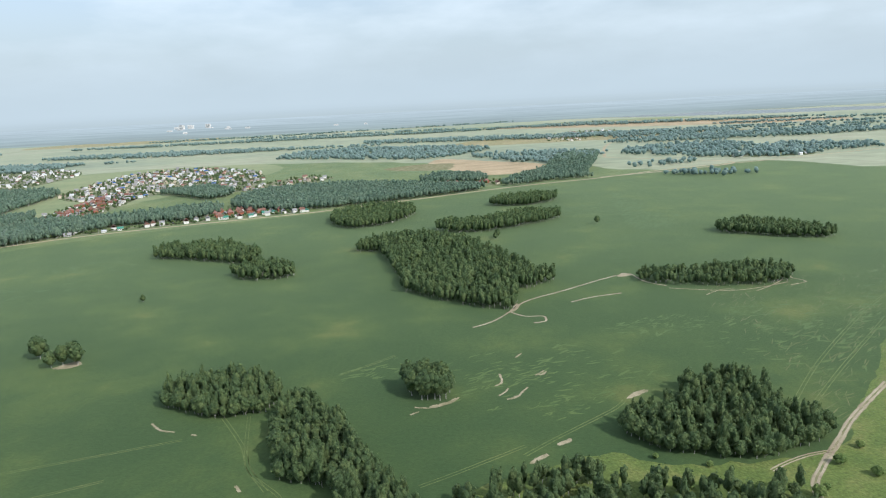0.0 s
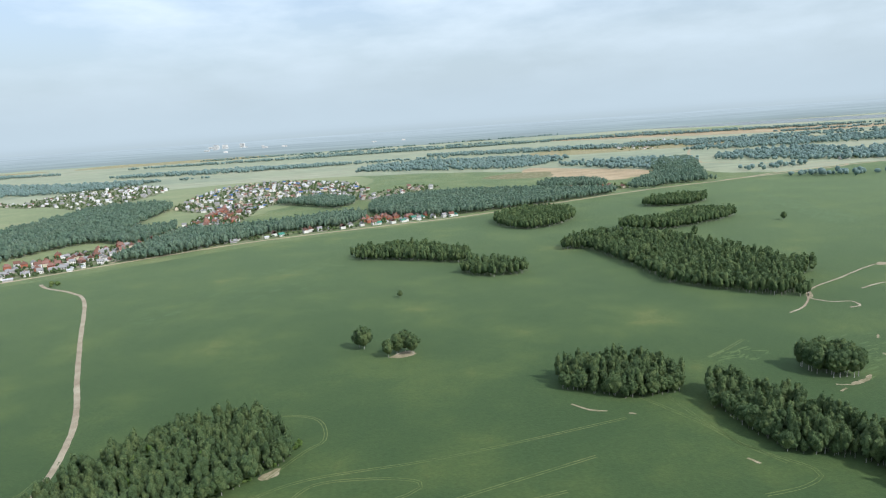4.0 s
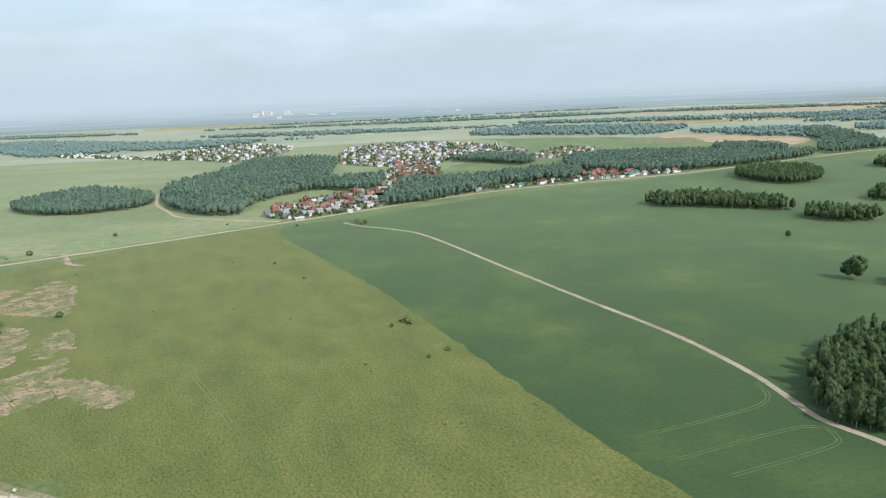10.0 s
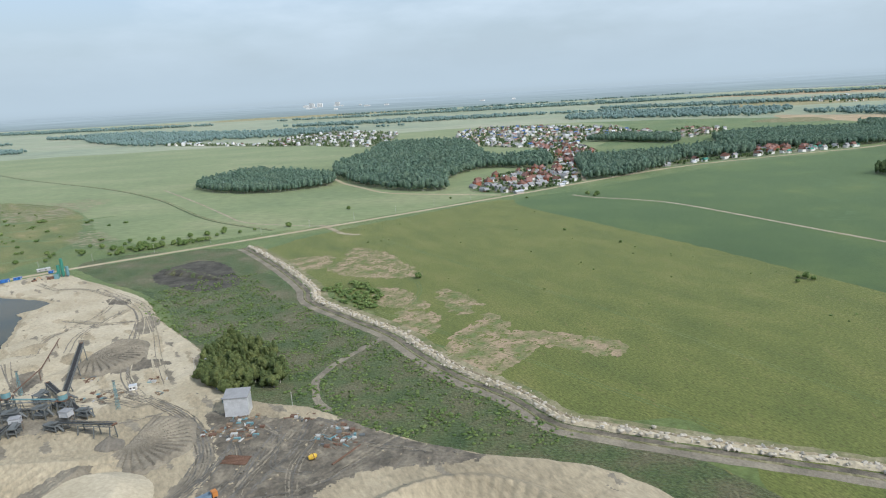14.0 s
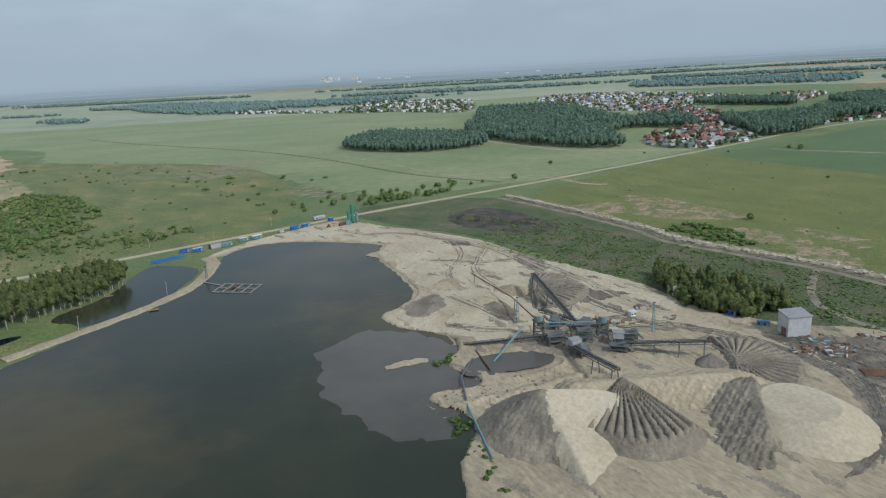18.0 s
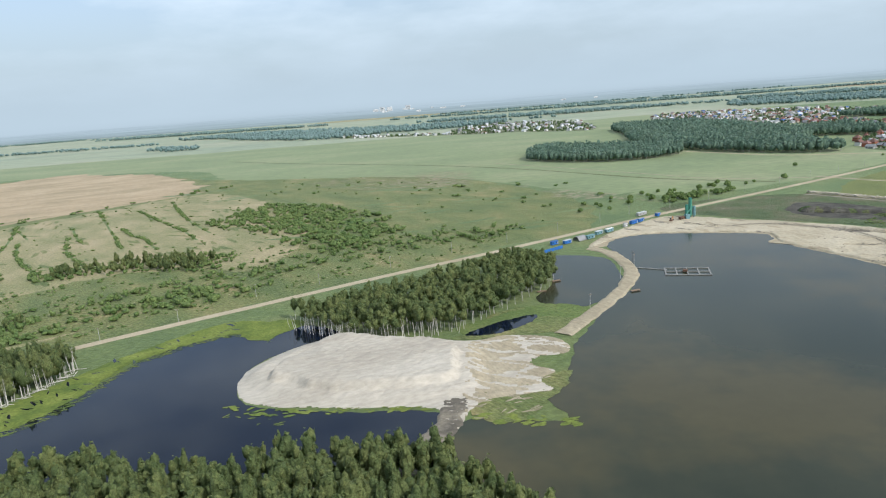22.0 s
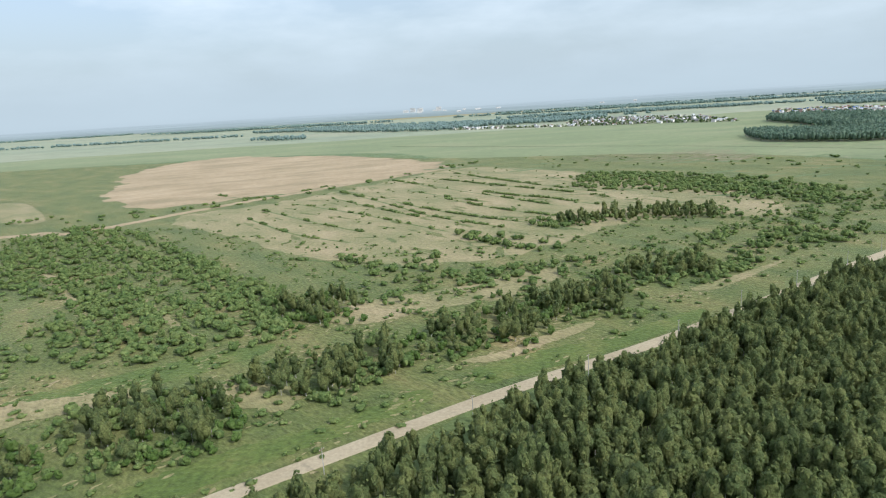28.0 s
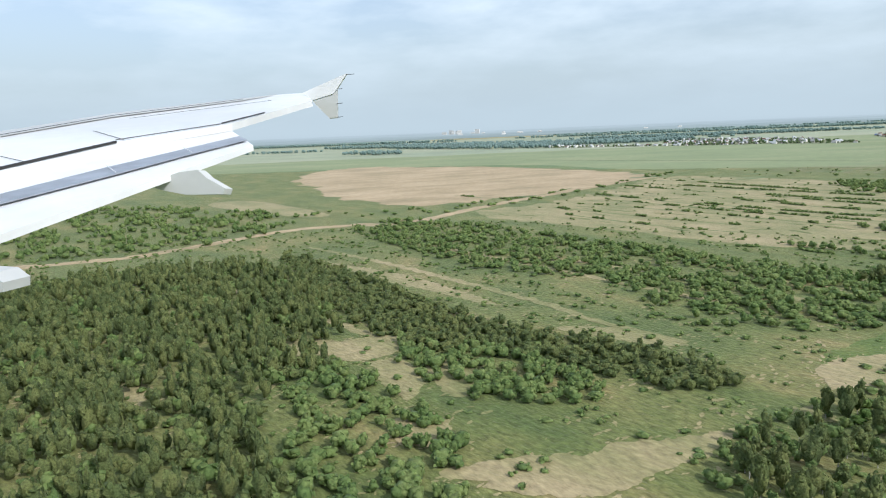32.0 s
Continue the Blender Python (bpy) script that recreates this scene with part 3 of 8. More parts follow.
tagged(sheet("reed_meadow", [(-1080, 560), (-1000, 470), (-880, 420), (-760, 520), (-640, 570), (-600, 680), (-720, 900), (-880, 1050), (-1060, 810), (-1190, 690)], 0.06, REED, 12, 14, 50),
       "tawny reed meadow with green streaks", "meadow")
tagged(sheet("brown_field", [(-1560, 1400), (-1416, 983), (-1330, 860), (-1258, 784), (-1173, 822), (-1081, 863), (-972, 995), (-899, 1105), (-1119, 1440), (-1300, 1560), (-1480, 1640)], 0.08, HAY, 10, 26, 120),
       "dry reddish-brown mown field", "field")

MAIN_ROAD = [(-1150, 10), (-952, 156), (-866, 218), (-788, 268), (-657, 366), (-592, 412), (-498, 478), (-421, 528), (-334, 588), (-224, 662), (-20, 792), (218, 954), (418, 1096), (565, 1180), (800, 1258), (950, 1308), (1353, 1510), (1580, 1590), (1823, 1705), (2168, 1800), (3000, 2100)]
tagged(ribbon("road", MAIN_ROAD, 6.8, 0.1, GRAVEL, 12, 0.1), "pale straight gravel road", "road")
tagged(ribbon("road_verge", [(x, y) for x, y in MAIN_ROAD[9:17]], 16, 0.05, MEADOW, 12, 0.2, 0.02), "grass verge along the road", "verge")
tagged(ribbon("dirt_track_field", [(303, 932), (327, 904), (380, 866), (424, 813), (504, 644), (556, 535), (600, 445), (622, 378), (628, 340), (631, 316), (646, 292), (668, 252), (730, 180)], 4.2, 0.08, DIRT, 5, 0.25, 0.05), "bare earth track through the crop", "track")
PATHS = [[(1237, 619), (1258, 646), (1303, 675), (1349, 707), (1376, 723)], [(1194, 572), (1216, 588), (1236, 616), (1245, 637)], [(1234, 612), (1247, 596), (1264, 593), (1264, 579), (1252, 575)], [(1300, 632), (1326, 645), (1359, 653)], [(1373, 721), (1390, 725), (1396, 692), (1413, 670)]]
for points in PATHS:
    tagged(ribbon("field_path", points, 1.9, 0.08, DIRT, 3, 0.7, 0.03, 11), "thin bare path worn into the crop", "track")
THIN_MARKS = [[(1413, 661), (1442, 649), (1474, 640), (1508, 646), (1542, 659)], [(1440, 630), (1462, 645), (1476, 644)], [(1495, 634), (1519, 650), (1542, 670)], [(1559, 696), (1554, 675), (1560, 657), (1539, 648)], [(1200, 440), (1206, 447), (1206, 462)], [(1201, 424), (1206, 429), (1209, 435)], [(1206, 417), (1214, 420), (1219, 428), (1224, 435)], [(1233, 456), (1238, 460), (1241, 464)], [(1223, 493), (1229, 502)], [(1140, 413), (1152, 411), (1165, 417), (1172, 425)], [(1137, 402), (1143, 406)], [(956, 413), (966, 402), (977, 398)], [(990, 393), (994, 391)], [(1037, 327), (1041, 320)]]
for points in THIN_MARKS:
    tagged(ribbon("bare_streak", points, 1.5, 0.075, BARE_SAND, 1.5, 0.9, 0.02, 6), "narrow broken streak of bare sand in the crop", "soil")
MEADOW_TRACK = [(1476, 408), (1443, 380), (1417, 357), (1398, 337), (1384, 323), (1368, 306), (1357, 293), (1352, 280)]
TRACK_BRANCH = [(1385, 324), (1369, 321), (1354, 315), (1341, 308)]
tagged(ribbon("dirt_track_meadow", MEADOW_TRACK, 4.6, 0.066, BARE, 4, 0.3, 0.02), "trodden grass of a winding track", "track")
tagged(ribbon("village_road", [(-110, 1310), (-99, 1281), (-60, 1180), (-16, 1109), (34, 1037), (127, 992), (205, 962)], 6, 0.08, GRAVEL, 8, 0.1, 0.05), "pale gravel lane into the village", "road")
tagged(ribbon("meadow_track", [(-394, 1209), (-276, 1048), (-183, 914), (-149, 864), (-116, 836), (-69, 816), (-24, 800), (-4, 808)], 3.2, 0.08, DIRT, 6, 0.4, 0.04), "earth track over the meadow", "track")
tagged(ribbon("road_spur", [(-28, 808), (-7, 775), (10, 749), (30, 740)], 6, 0.08, BARE_SAND, 4, 0.4, 0.03), "short bare spur off the road", "track")
tagged(ribbon("marsh_track", [(-1900, 380), (-1527, 474), (-1449, 519), (-1378, 609), (-1306, 636), (-1261, 637), (-1151, 785), (-884, 1091)], 15, 0.08, HAY, 6, 0.6, 0.04, 34), "tawny grass track over the marsh", "track")

# water
LAKE_SHORE = [(-331, 521), (-317, 547), (-288, 556), (-238, 545), (-204, 530), (-206, 500), (-185, 448), (-172, 408), (-178, 386), (-185, 370), (-178, 352), (-150, 334), (-150, 312), (-152, 297), (-140, 279), (-150, 266), (-138, 245), (-142, 225), (-138, 195), (-150, 120), (-330, 110), (-414, 178), (-449, 215), (-440, 244), (-403, 238), (-411, 263), (-398, 276), (-392, 302), (-382, 330), (-356, 380), (-336, 414), (-327, 461)]
tagged(sheet("lake", LAKE_SHORE, 0.12, LAKE, 4, 1.8, 16), "silty brown quarry lake, nearly still", "lake")
tagged(sheet("silt_shallows", [(-216, 318), (-209, 283), (-198, 260), (-180, 244), (-162, 232), (-150, 232), (-140, 262), (-136, 282), (-146, 318), (-178, 346), (-196, 348), (-205, 335)], 0.14, SHALLOW, 2, 6, 26), "grey silt shallows of the lake", "lake")
tagged(sheet("pond", [(-625, 305), (-617, 333), (-593, 365), (-575, 372), (-540, 372), (-515, 352), (-545, 325), (-553, 298), (-541, 268), (-500, 256), (-453, 249), (-458, 218), (-500, 205), (-560, 205), (-620, 205), (-690, 190), (-700, 215), (-650, 250), (-632, 283)], 0.12, POND, 4, 1.5, 14), "dark still pond between the trees", "pond")
tagged(sheet("pond_weed", [(-712, 212), (-672, 262), (-655, 293), (-629, 342), (-594, 384), (-559, 379), (-555, 350), (-580, 363), (-610, 342), (-626, 317), (-630, 283), (-644, 253), (-667, 240), (-690, 205)], 0.15, ALGAE, 3, 2.2, 9), "bright green weed at the pond's edge", "water weed")
tagged(sheet("settling_pond", [(-383, 500), (-342, 489), (-338, 449), (-344, 405), (-363, 383), (-380, 376), (-400, 394), (-385, 433)], 0.13, LAKE, 4, 1, 12), "small dark pond beside the lake", "pond")

# ---- woods ----
wood_rng = np.random.default_rng(5)
BIRCH = [LEAF, BARK]
YOUNG_BIRCH = [YOUNG_LEAF, BARK]
HAZED_BIRCH = [HAZED_LEAF, BARK]


def stand(points, level, gap, heights, radius, label="dense stand of green birch trees", mats=BIRCH, rough=4.0, trunks=True, low=0.08, fill=1.0, clump=0.0):
    poly = outline(points, 8, rough, 30, len(points))
    return planted("birch_wood", spots(poly, gap, wood_rng, fill, clump), level, heights, radius, wood_rng, mats, label, "woods", trunks, low)


# in the crop field
stand([(753, 948), (796, 930), (856, 904), (908, 877), (925, 892), (905, 935), (837, 1000), (758, 990)], "mid", 5.8, (12, 21), (2.5, 4.3))
stand([(903, 822), (927, 792), (970, 790), (984, 806), (962, 852), (922, 852)], "mid", 5.8, (11, 19), (2.5, 4.3))
stand([(1052, 919), (1086, 900), (1118, 771), (1124, 709), (1154, 670), (1189, 643), (1233, 616), (1247, 642), (1251, 679), (1283, 699), (1303, 719), (1290, 730), (1274, 767), (1248, 838), (1216, 921), (1160, 980), (1108, 981), (1060, 943)], "mid", 5.8, (12, 22), (2.5, 4.3))
stand([(1174, 1039), (1222, 1012), (1288, 1030), (1377, 1090), (1384, 1121), (1332, 1139), (1247, 1078), (1185, 1071)], "far", 6, (15, 20), (3, 4))
stand([(1288, 1259), (1348, 1239), (1407, 1275), (1417, 1328), (1350, 1328), (1294, 1293)], "far", 6, (15, 20), (3, 4))
stand([(1004, 1121), (1064, 1104), (1129, 1183), (1126, 1264), (1042, 1286), (985, 1210)], "far", 6, (15, 20), (3, 4))
stand([(1580, 917), (1626, 880), (1689, 847), (1720, 860), (1710, 878), (1677, 932), (1630, 957), (1581, 930)], "mid", 6, (14, 19), (3, 4))
stand([(1390, 693), (1426, 670), (1481, 654), (1535, 658), (1565, 700), (1530, 722), (1489, 716), (1459, 708), (1404, 717)], "mid", 5.6, (11, 17), (2.6, 3.8), fill=0.8)
stand([(954, 442), (979, 427), (1006, 417), (1033, 422), (1042, 432), (1037, 455), (995, 474), (962, 466)], "near", 5.0, (12, 22), (2.3, 4.0))
stand([(1049, 416), (1047, 393), (1055, 359), (1064, 331), (1084, 322), (1110, 300), (1118, 325), (1107, 349), (1096, 372), (1083, 403), (1066, 420)], "near", 5.0, (12, 22), (2.3, 4.0))
stand([(789, 264), (798, 257), (822, 256), (837, 266), (834, 276), (820, 286), (798, 282)], "near", 4.4, (15, 19), (2.4, 3.2), rough=2)
stand([(1274, 361), (1287, 341), (1313, 330), (1337, 323), (1376, 334), (1397, 348), (1392, 362), (1385, 385), (1380, 412), (1363, 424), (1335, 418), (1318, 385), (1284, 377)], "near", 5.0, (11, 22), (2.3, 4.0), fill=0.9)
stand([(1160, 300), (1172, 276), (1250, 246), (1327, 250), (1345, 283), (1268, 298), (1244, 310), (1217, 316), (1192, 302)], "near", 5.2, (7, 19), (2.2, 3.6), "uneven group of young green trees", fill=0.85, clump=30)
stand([(1102, 318), (1098, 296), (1104, 276), (1118, 262), (1134, 258), (1146, 266), (1142, 284), (1132, 304), (1120, 326)], "near", 4.8, (14, 20), (2.5, 3.4), rough=2)
stand([(638, 313), (652, 301), (667, 296), (694, 303), (707, 318), (729, 325), (752, 344), (771, 371), (769, 385), (752, 408), (724, 418), (688, 402), (659, 372), (638, 338)], "near", 4.9, (11, 21), (2.2, 4.0))

# round the village, most in leaf colour paled and blued for haze
stand([(-328, 1198), (-239, 1117), (-148, 1104), (-75, 1165), (-102, 1260), (-210, 1350), (-290, 1390), (-331, 1273)], "far", 6.5, (14, 19), (3.2, 4.4), mats=HAZED_BIRCH)
stand([(-85, 1269), (-20, 1129), (49, 1056), (124, 1029), (129, 1150), (202, 1278), (311, 1240), (323, 1420), (214, 1415), (160, 1830), (-41, 1870), (-73, 1619), (-106, 1393)], "far", 8.0, (13, 22), (3.4, 5.8), mats=HAZED_BIRCH)
stand([(354, 1149), (350, 1065), (426, 1091), (501, 1164), (560, 1240), (640, 1268), (700, 1280), (734, 1380), (669, 1413), (551, 1332), (448, 1322), (381, 1319)], "far", 6.5, (13, 22), (2.9, 4.8), mats=HAZED_BIRCH)
stand([(481, 1712), (560, 1640), (649, 1566), (678, 1672), (586, 1767), (491, 1727)], "far", 7.5, (15, 20), (3.6, 5), mats=HAZED_BIRCH)
stand([(736, 1435), (813, 1349), (984, 1345), (1284, 1492), (1218, 1560), (1118, 1622), (920, 1691), (757, 1611)], "far", 7.5, (15, 20), (3.6, 5), mats=HAZED_BIRCH)
stand([(1148, 1680), (1290, 1631), (1313, 1714), (1207, 1783)], "far", 8, (15, 20), (4, 5), mats=HAZED_BIRCH)
stand([(1346, 1530), (1438, 1560), (1570, 1610), (1570, 1660), (1735, 2200), (1600, 2150), (1480, 1800), (1356, 1600)], "far", 8, (14, 19), (4, 5), mats=HAZED_BIRCH, fill=0.85, clump=90)

# towards the horizon, haze painted into the leaf colour
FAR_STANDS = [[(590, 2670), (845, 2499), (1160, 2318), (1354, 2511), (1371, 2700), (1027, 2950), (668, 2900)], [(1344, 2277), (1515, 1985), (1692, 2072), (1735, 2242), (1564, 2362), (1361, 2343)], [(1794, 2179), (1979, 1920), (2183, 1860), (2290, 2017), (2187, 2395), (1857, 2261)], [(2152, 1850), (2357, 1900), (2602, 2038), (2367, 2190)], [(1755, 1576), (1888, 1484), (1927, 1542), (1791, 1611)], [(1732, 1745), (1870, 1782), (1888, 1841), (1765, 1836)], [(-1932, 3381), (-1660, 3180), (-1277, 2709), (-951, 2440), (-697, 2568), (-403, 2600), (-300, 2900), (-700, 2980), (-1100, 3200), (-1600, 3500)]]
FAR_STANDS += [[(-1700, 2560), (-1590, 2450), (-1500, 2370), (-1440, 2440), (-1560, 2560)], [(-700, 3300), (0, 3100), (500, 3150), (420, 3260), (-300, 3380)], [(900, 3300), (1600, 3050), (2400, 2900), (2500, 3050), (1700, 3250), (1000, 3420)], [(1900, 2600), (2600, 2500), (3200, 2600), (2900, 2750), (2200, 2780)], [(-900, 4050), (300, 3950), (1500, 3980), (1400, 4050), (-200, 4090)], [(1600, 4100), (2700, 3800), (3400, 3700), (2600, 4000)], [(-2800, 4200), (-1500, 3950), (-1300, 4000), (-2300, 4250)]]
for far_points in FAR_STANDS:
    stand(far_points, "horizon", 14.5, (12, 20), (6.5, 10), "distant wood, haze in its leaf colour", [HORIZON_HAZE_LEAF, BARK], 45, False, 0.0, 0.82, 160)

# scattered far strips of trees, in the same haze-coloured leaves
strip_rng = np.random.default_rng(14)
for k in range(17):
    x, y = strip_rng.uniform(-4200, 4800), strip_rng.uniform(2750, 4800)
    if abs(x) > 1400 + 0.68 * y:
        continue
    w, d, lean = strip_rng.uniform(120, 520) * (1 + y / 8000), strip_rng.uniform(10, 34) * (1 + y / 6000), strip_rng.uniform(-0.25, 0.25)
    stand([(x - w, y - d - lean * w), (x, y - 1.3 * d), (x + w, y - d + lean * w), (x + w, y + d + lean * w), (x, y + 0.8 * d), (x - w, y + d - lean * w)], "horizon", 18, (10, 16), (8, 12), "distant strip of woodland, coloured with haze", [HORIZON_HAZE_LEAF, BARK], 30, False, 0.0, 0.75, 200)

# along the main road, by the ponds and under the flight path
stand([(-1010, 112), (-930, 140), (-860, 196), (-800, 238), (-730, 292), (-672, 334), (-655, 330), (-650, 306), (-668, 272), (-698, 245), (-716, 226), (-700, 200), (-640, 190), (-600, 208), (-560, 208), (-527, 205), (-470, 214), (-446, 200), (-420, 172), (-400, 130), (-440, 128), (-700, 128), (-940, 122)], "near", 4.6, (10, 18), (2.0, 3.3), "dense young birch forest", YOUNG_BIRCH, low=0.15)
stand([(-556, 388), (-521, 352), (-495, 342), (-454, 344), (-438, 358), (-404, 396), (-384, 432), (-382, 462), (-407, 487), (-451, 448), (-490, 418), (-537, 384)], "near", 5.2, (11, 17), (2.4, 3.2), "birch grove with pale bare trunks", YOUNG_BIRCH, low=0.35)
stand([(-8, 346), (-17, 378), (-17, 396), (-16, 419), (-1, 411), (19, 394), (38, 358), (37, 342), (23, 343), (14, 337)], "near", 4.6, (6, 14), (2.2, 3.6), "group of tall willow trees beside the shed", mats=[YOUNG_LEAF, BARK], low=0.03, rough=3)

# bright young growth along the edge of the oval wood
shrub_rng = np.random.default_rng(61)
edge_line = smooth_line([(672, 300), (697, 307), (713, 316), (725, 323), (745, 337), (765, 360), (774, 380)], 2.4, False)
planted("edge_shrubs", edge_line + shrub_rng.normal(0, 1.6, edge_line.shape), "bush", (1.5, 5.0), (1.2, 2.4), shrub_rng, [FRESH_LEAF, BARK], "bright yellow-green shrubs at the wood's edge", "bushes", False, 0.0)
inner = spots(outline([(690, 330), (740, 350), (752, 392), (715, 400), (672, 360)], 8), 15, shrub_rng, 0.45)
planted("edge_shrubs", inner, "mid", (13, 17), (2.2, 3.0), shrub_rng, [FRESH_LEAF, BARK], "lighter green young trees in the wood", "trees", False, 0.2)

# green growth at the foot of the quarry's shore
shore_green = np.array([(-152, 300), (-150, 304), (-149, 307), (-147, 246), (-144, 242), (-146, 239), (-143, 228), (-139, 222), (-137, 216), (-135, 210), (-136, 204), (-133, 198)], float)
planted("shore_bushes", np.repeat(shore_green, 4, axis=0) + shrub_rng.normal(0, 1.8, (48, 2)), "bush", (0.8, 2.4), (0.9, 1.8), shrub_rng, [FRESH_LEAF, BARK], "green bushes on the muddy lake shore", "bushes", False, 0.0)

# bushes
bush_rng = np.random.default_rng(9)


def bushes(points, gap, heights, radius, label, fill=0.5, clump=50.0, level="bush", rough=10):
    poly = outline(points, 12, rough, 50, len(points))
    return planted("bushes", spots(poly, gap, bush_rng, fill, clump), level, heights, radius, bush_rng, [BUSH_LEAF, BARK], label, "bushes", False, 0.0)


# the overgrown marsh at the end of the flight
def scrub(points, gap, heights, radius, label, fill, clump, level="bush", mats=None, low=0.0, trunks=False, name="bushes"):
    poly = outline(points, 8, 6, 35, len(points))
    return planted(name, spots(poly, gap, bush_rng, fill, clump), level, heights, radius, bush_rng, mats or [BUSH_LEAF, BARK], label, "bushes", trunks, low)


scrub([(-1620, 420), (-1501, 400), (-1407, 427), (-1340, 425), (-1289, 360), (-1261, 286), (-1262, 251), (-1258, 223), (-1269, 201), (-1265, 165), (-1245, 127), (-1317, 125), (-1640, 170)], 5.0, (5, 12), (1.9, 3.1), "young birch and willow wood on wet ground", 0.84, 45, "low", YOUNG_BIRCH, 0.03, False, "birch_wood")
scrub([(-1340, 478), (-1276, 408), (-1220, 328), (-1181, 282), (-1136, 250), (-1103, 222), (-1106, 204), (-1127, 198), (-1152, 218), (-1183, 240), (-1221, 252), (-1267, 314)], 4.2, (1.6, 6.0), (1.6, 3.2), "dense dark band of willow scrub", 0.95, 0, "low", YOUNG_BIRCH)
scrub([(-1620, 420), (-1501, 400), (-1407, 427), (-1340, 425), (-1289, 360), (-1261, 286), (-1258, 223), (-1265, 165), (-1245, 127), (-1317, 125), (-1640, 170)], 8.5, (3.5, 7.0), (2.0, 3.6), "lighter willow bushes in the young wood", 0.7, 60, "low")
scrub([(-1232, 261), (-1190, 250), (-1150, 203), (-1167, 190), (-1194, 194), (-1224, 230)], 4.2, (3.0, 5.2), (1.9, 3.0), "bright green willow thicket", 0.85, 30)
scrub([(-1261, 235), (-1212, 188), (-1204, 156), (-1201, 125), (-1244, 120)], 4.2, (3.0, 5.2), (1.9, 3.0), "bright green willow thicket", 0.75, 25)
scrub([(-1310, 600), (-1258, 604), (-1167, 520), (-1085, 477), (-1030, 404), (-960, 347), (-1000, 274), (-1061, 261), (-1102, 283), (-1123, 380), (-1174, 388), (-1230, 460)], 4.6, (2.0, 5.6), (1.8, 3.5), "loose willow scrub with grass between", 0.66, 28, "low")
scrub([(-1000, 330), (-960, 350), (-930, 330), (-880, 300), (-800, 330), (-745, 385), (-640, 440), (-560, 520), (-430, 580), (-380, 620), (-420, 640), (-560, 590), (-690, 480), (-800, 420), (-900, 400)], 5.0, (1.2, 5.0), (1.4, 3.4), "loose willow scrub along the road", 0.55, 34, "low")
scrub([(-1000, 190), (-940, 245), (-860, 300), (-760, 370), (-640, 450), (-630, 430), (-760, 340), (-860, 262), (-930, 195)], 5, (1.5, 3.5), (1.6, 3.0), "low bushes beside the road", 0.42, 30)
GROVES = [[(-1120, 158), (-1103, 172), (-1064, 190), (-1095, 127), (-1129, 128)], [(-1076, 169), (-1064, 183), (-1046, 194), (-1024, 177), (-1018, 165), (-1040, 151), (-1061, 154)], [(-1030, 207), (-1003, 226), (-988, 218), (-972, 202), (-993, 174), (-1009, 183)], [(-972, 240), (-937, 264), (-925, 241), (-924, 223), (-947, 217), (-964, 230)], [(-903, 276), (-855, 316), (-821, 332), (-840, 290), (-858, 269), (-905, 256)], [(-848, 325), (-801, 348), (-800, 301), (-837, 304)], [(-940, 249), (-920, 283), (-910, 240), (-933, 233)], [(-984, 346), (-953, 352), (-938, 313), (-970, 309)]]
GROVES += [[(-790, 379), (-737, 400), (-740, 356), (-785, 356)], [(-800, 558), (-740, 580), (-675, 577), (-672, 532), (-740, 540), (-795, 528)], [(-1005, 193), (-989, 232), (-965, 206), (-970, 180), (-997, 182)]]
for k, grove in enumerate(GROVES):
    poly = outline(grove, 4, 3, 14, 2)
    mid = poly.mean(0)
    planted("grove", spots(poly, 5.0, bush_rng, 0.68, 16), "near", (5.5, 13), (1.7, 2.9), bush_rng, YOUNG_BIRCH, "small grove of green birch and willow", "trees", True, 0.05)
    planted("grove_shrubs", spots(mid + (poly - mid) * 1.28, 4.0, bush_rng, 0.62, 20), "bush", (2.0, 4.6), (1.4, 2.6), bush_rng, [FRESH_LEAF if k % 3 == 1 else BUSH_LEAF, BARK], "light green shrubs round a grove", "bushes", False, 0.0)
# rows of bushes along the old ditches
DITCH_ROWS = [[(-1105, 717), (-1021, 611), (-969, 552)], [(-1072, 746), (-983, 647), (-944, 596), (-895, 534)], [(-1035, 777), (-976, 688), (-924, 615)], [(-955, 720), (-903, 640), (-851, 579), (-797, 530)], [(-946, 810), (-893, 730), (-857, 683)], [(-899, 724), (-858, 653), (-823, 607), (-787, 565)], [(-854, 761), (-824, 721), (-796, 692)], [(-794, 691), (-750, 628)], [(-762, 722), (-725, 665)], [(-1004, 793), (-957, 738)], [(-1218, 885), (-1152, 822), (-1102, 854), (-1055, 928)], [(-1101, 658), (-1030, 559), (-972, 508)], [(-910, 912), (-825, 800), (-762, 722)], [(-1038, 840), (-964, 712), (-911, 614), (-848, 539)]]
DITCH_ROWS += [[(-978, 931), (-881, 779), (-793, 641)], [(-893, 984), (-800, 815), (-725, 702)], [(-1017, 461), (-976, 442), (-945, 390)]]
for points in DITCH_ROWS:
    tagged(ribbon("old_ditch", points, 2.4, 0.10, LUSH, 4, 0.5, 0.03, 14), "narrow overgrown ditch in the reed meadow", "ditch")
    row = np.repeat(smooth_line(points, 2.6, False), 2, axis=0)
    row = row + bush_rng.normal(scale=1.1, size=row.shape)
    row = row[wander(row[:, 0], row[:, 1], 62, points[0][0]) > -0.05]
    planted("bush_row", row, "bush_far", (1.1, 2.6), (1.2, 2.3), bush_rng, [BUSH_LEAF, BARK], "row of low bushes along a ditch", "bushes", False, 0.0)
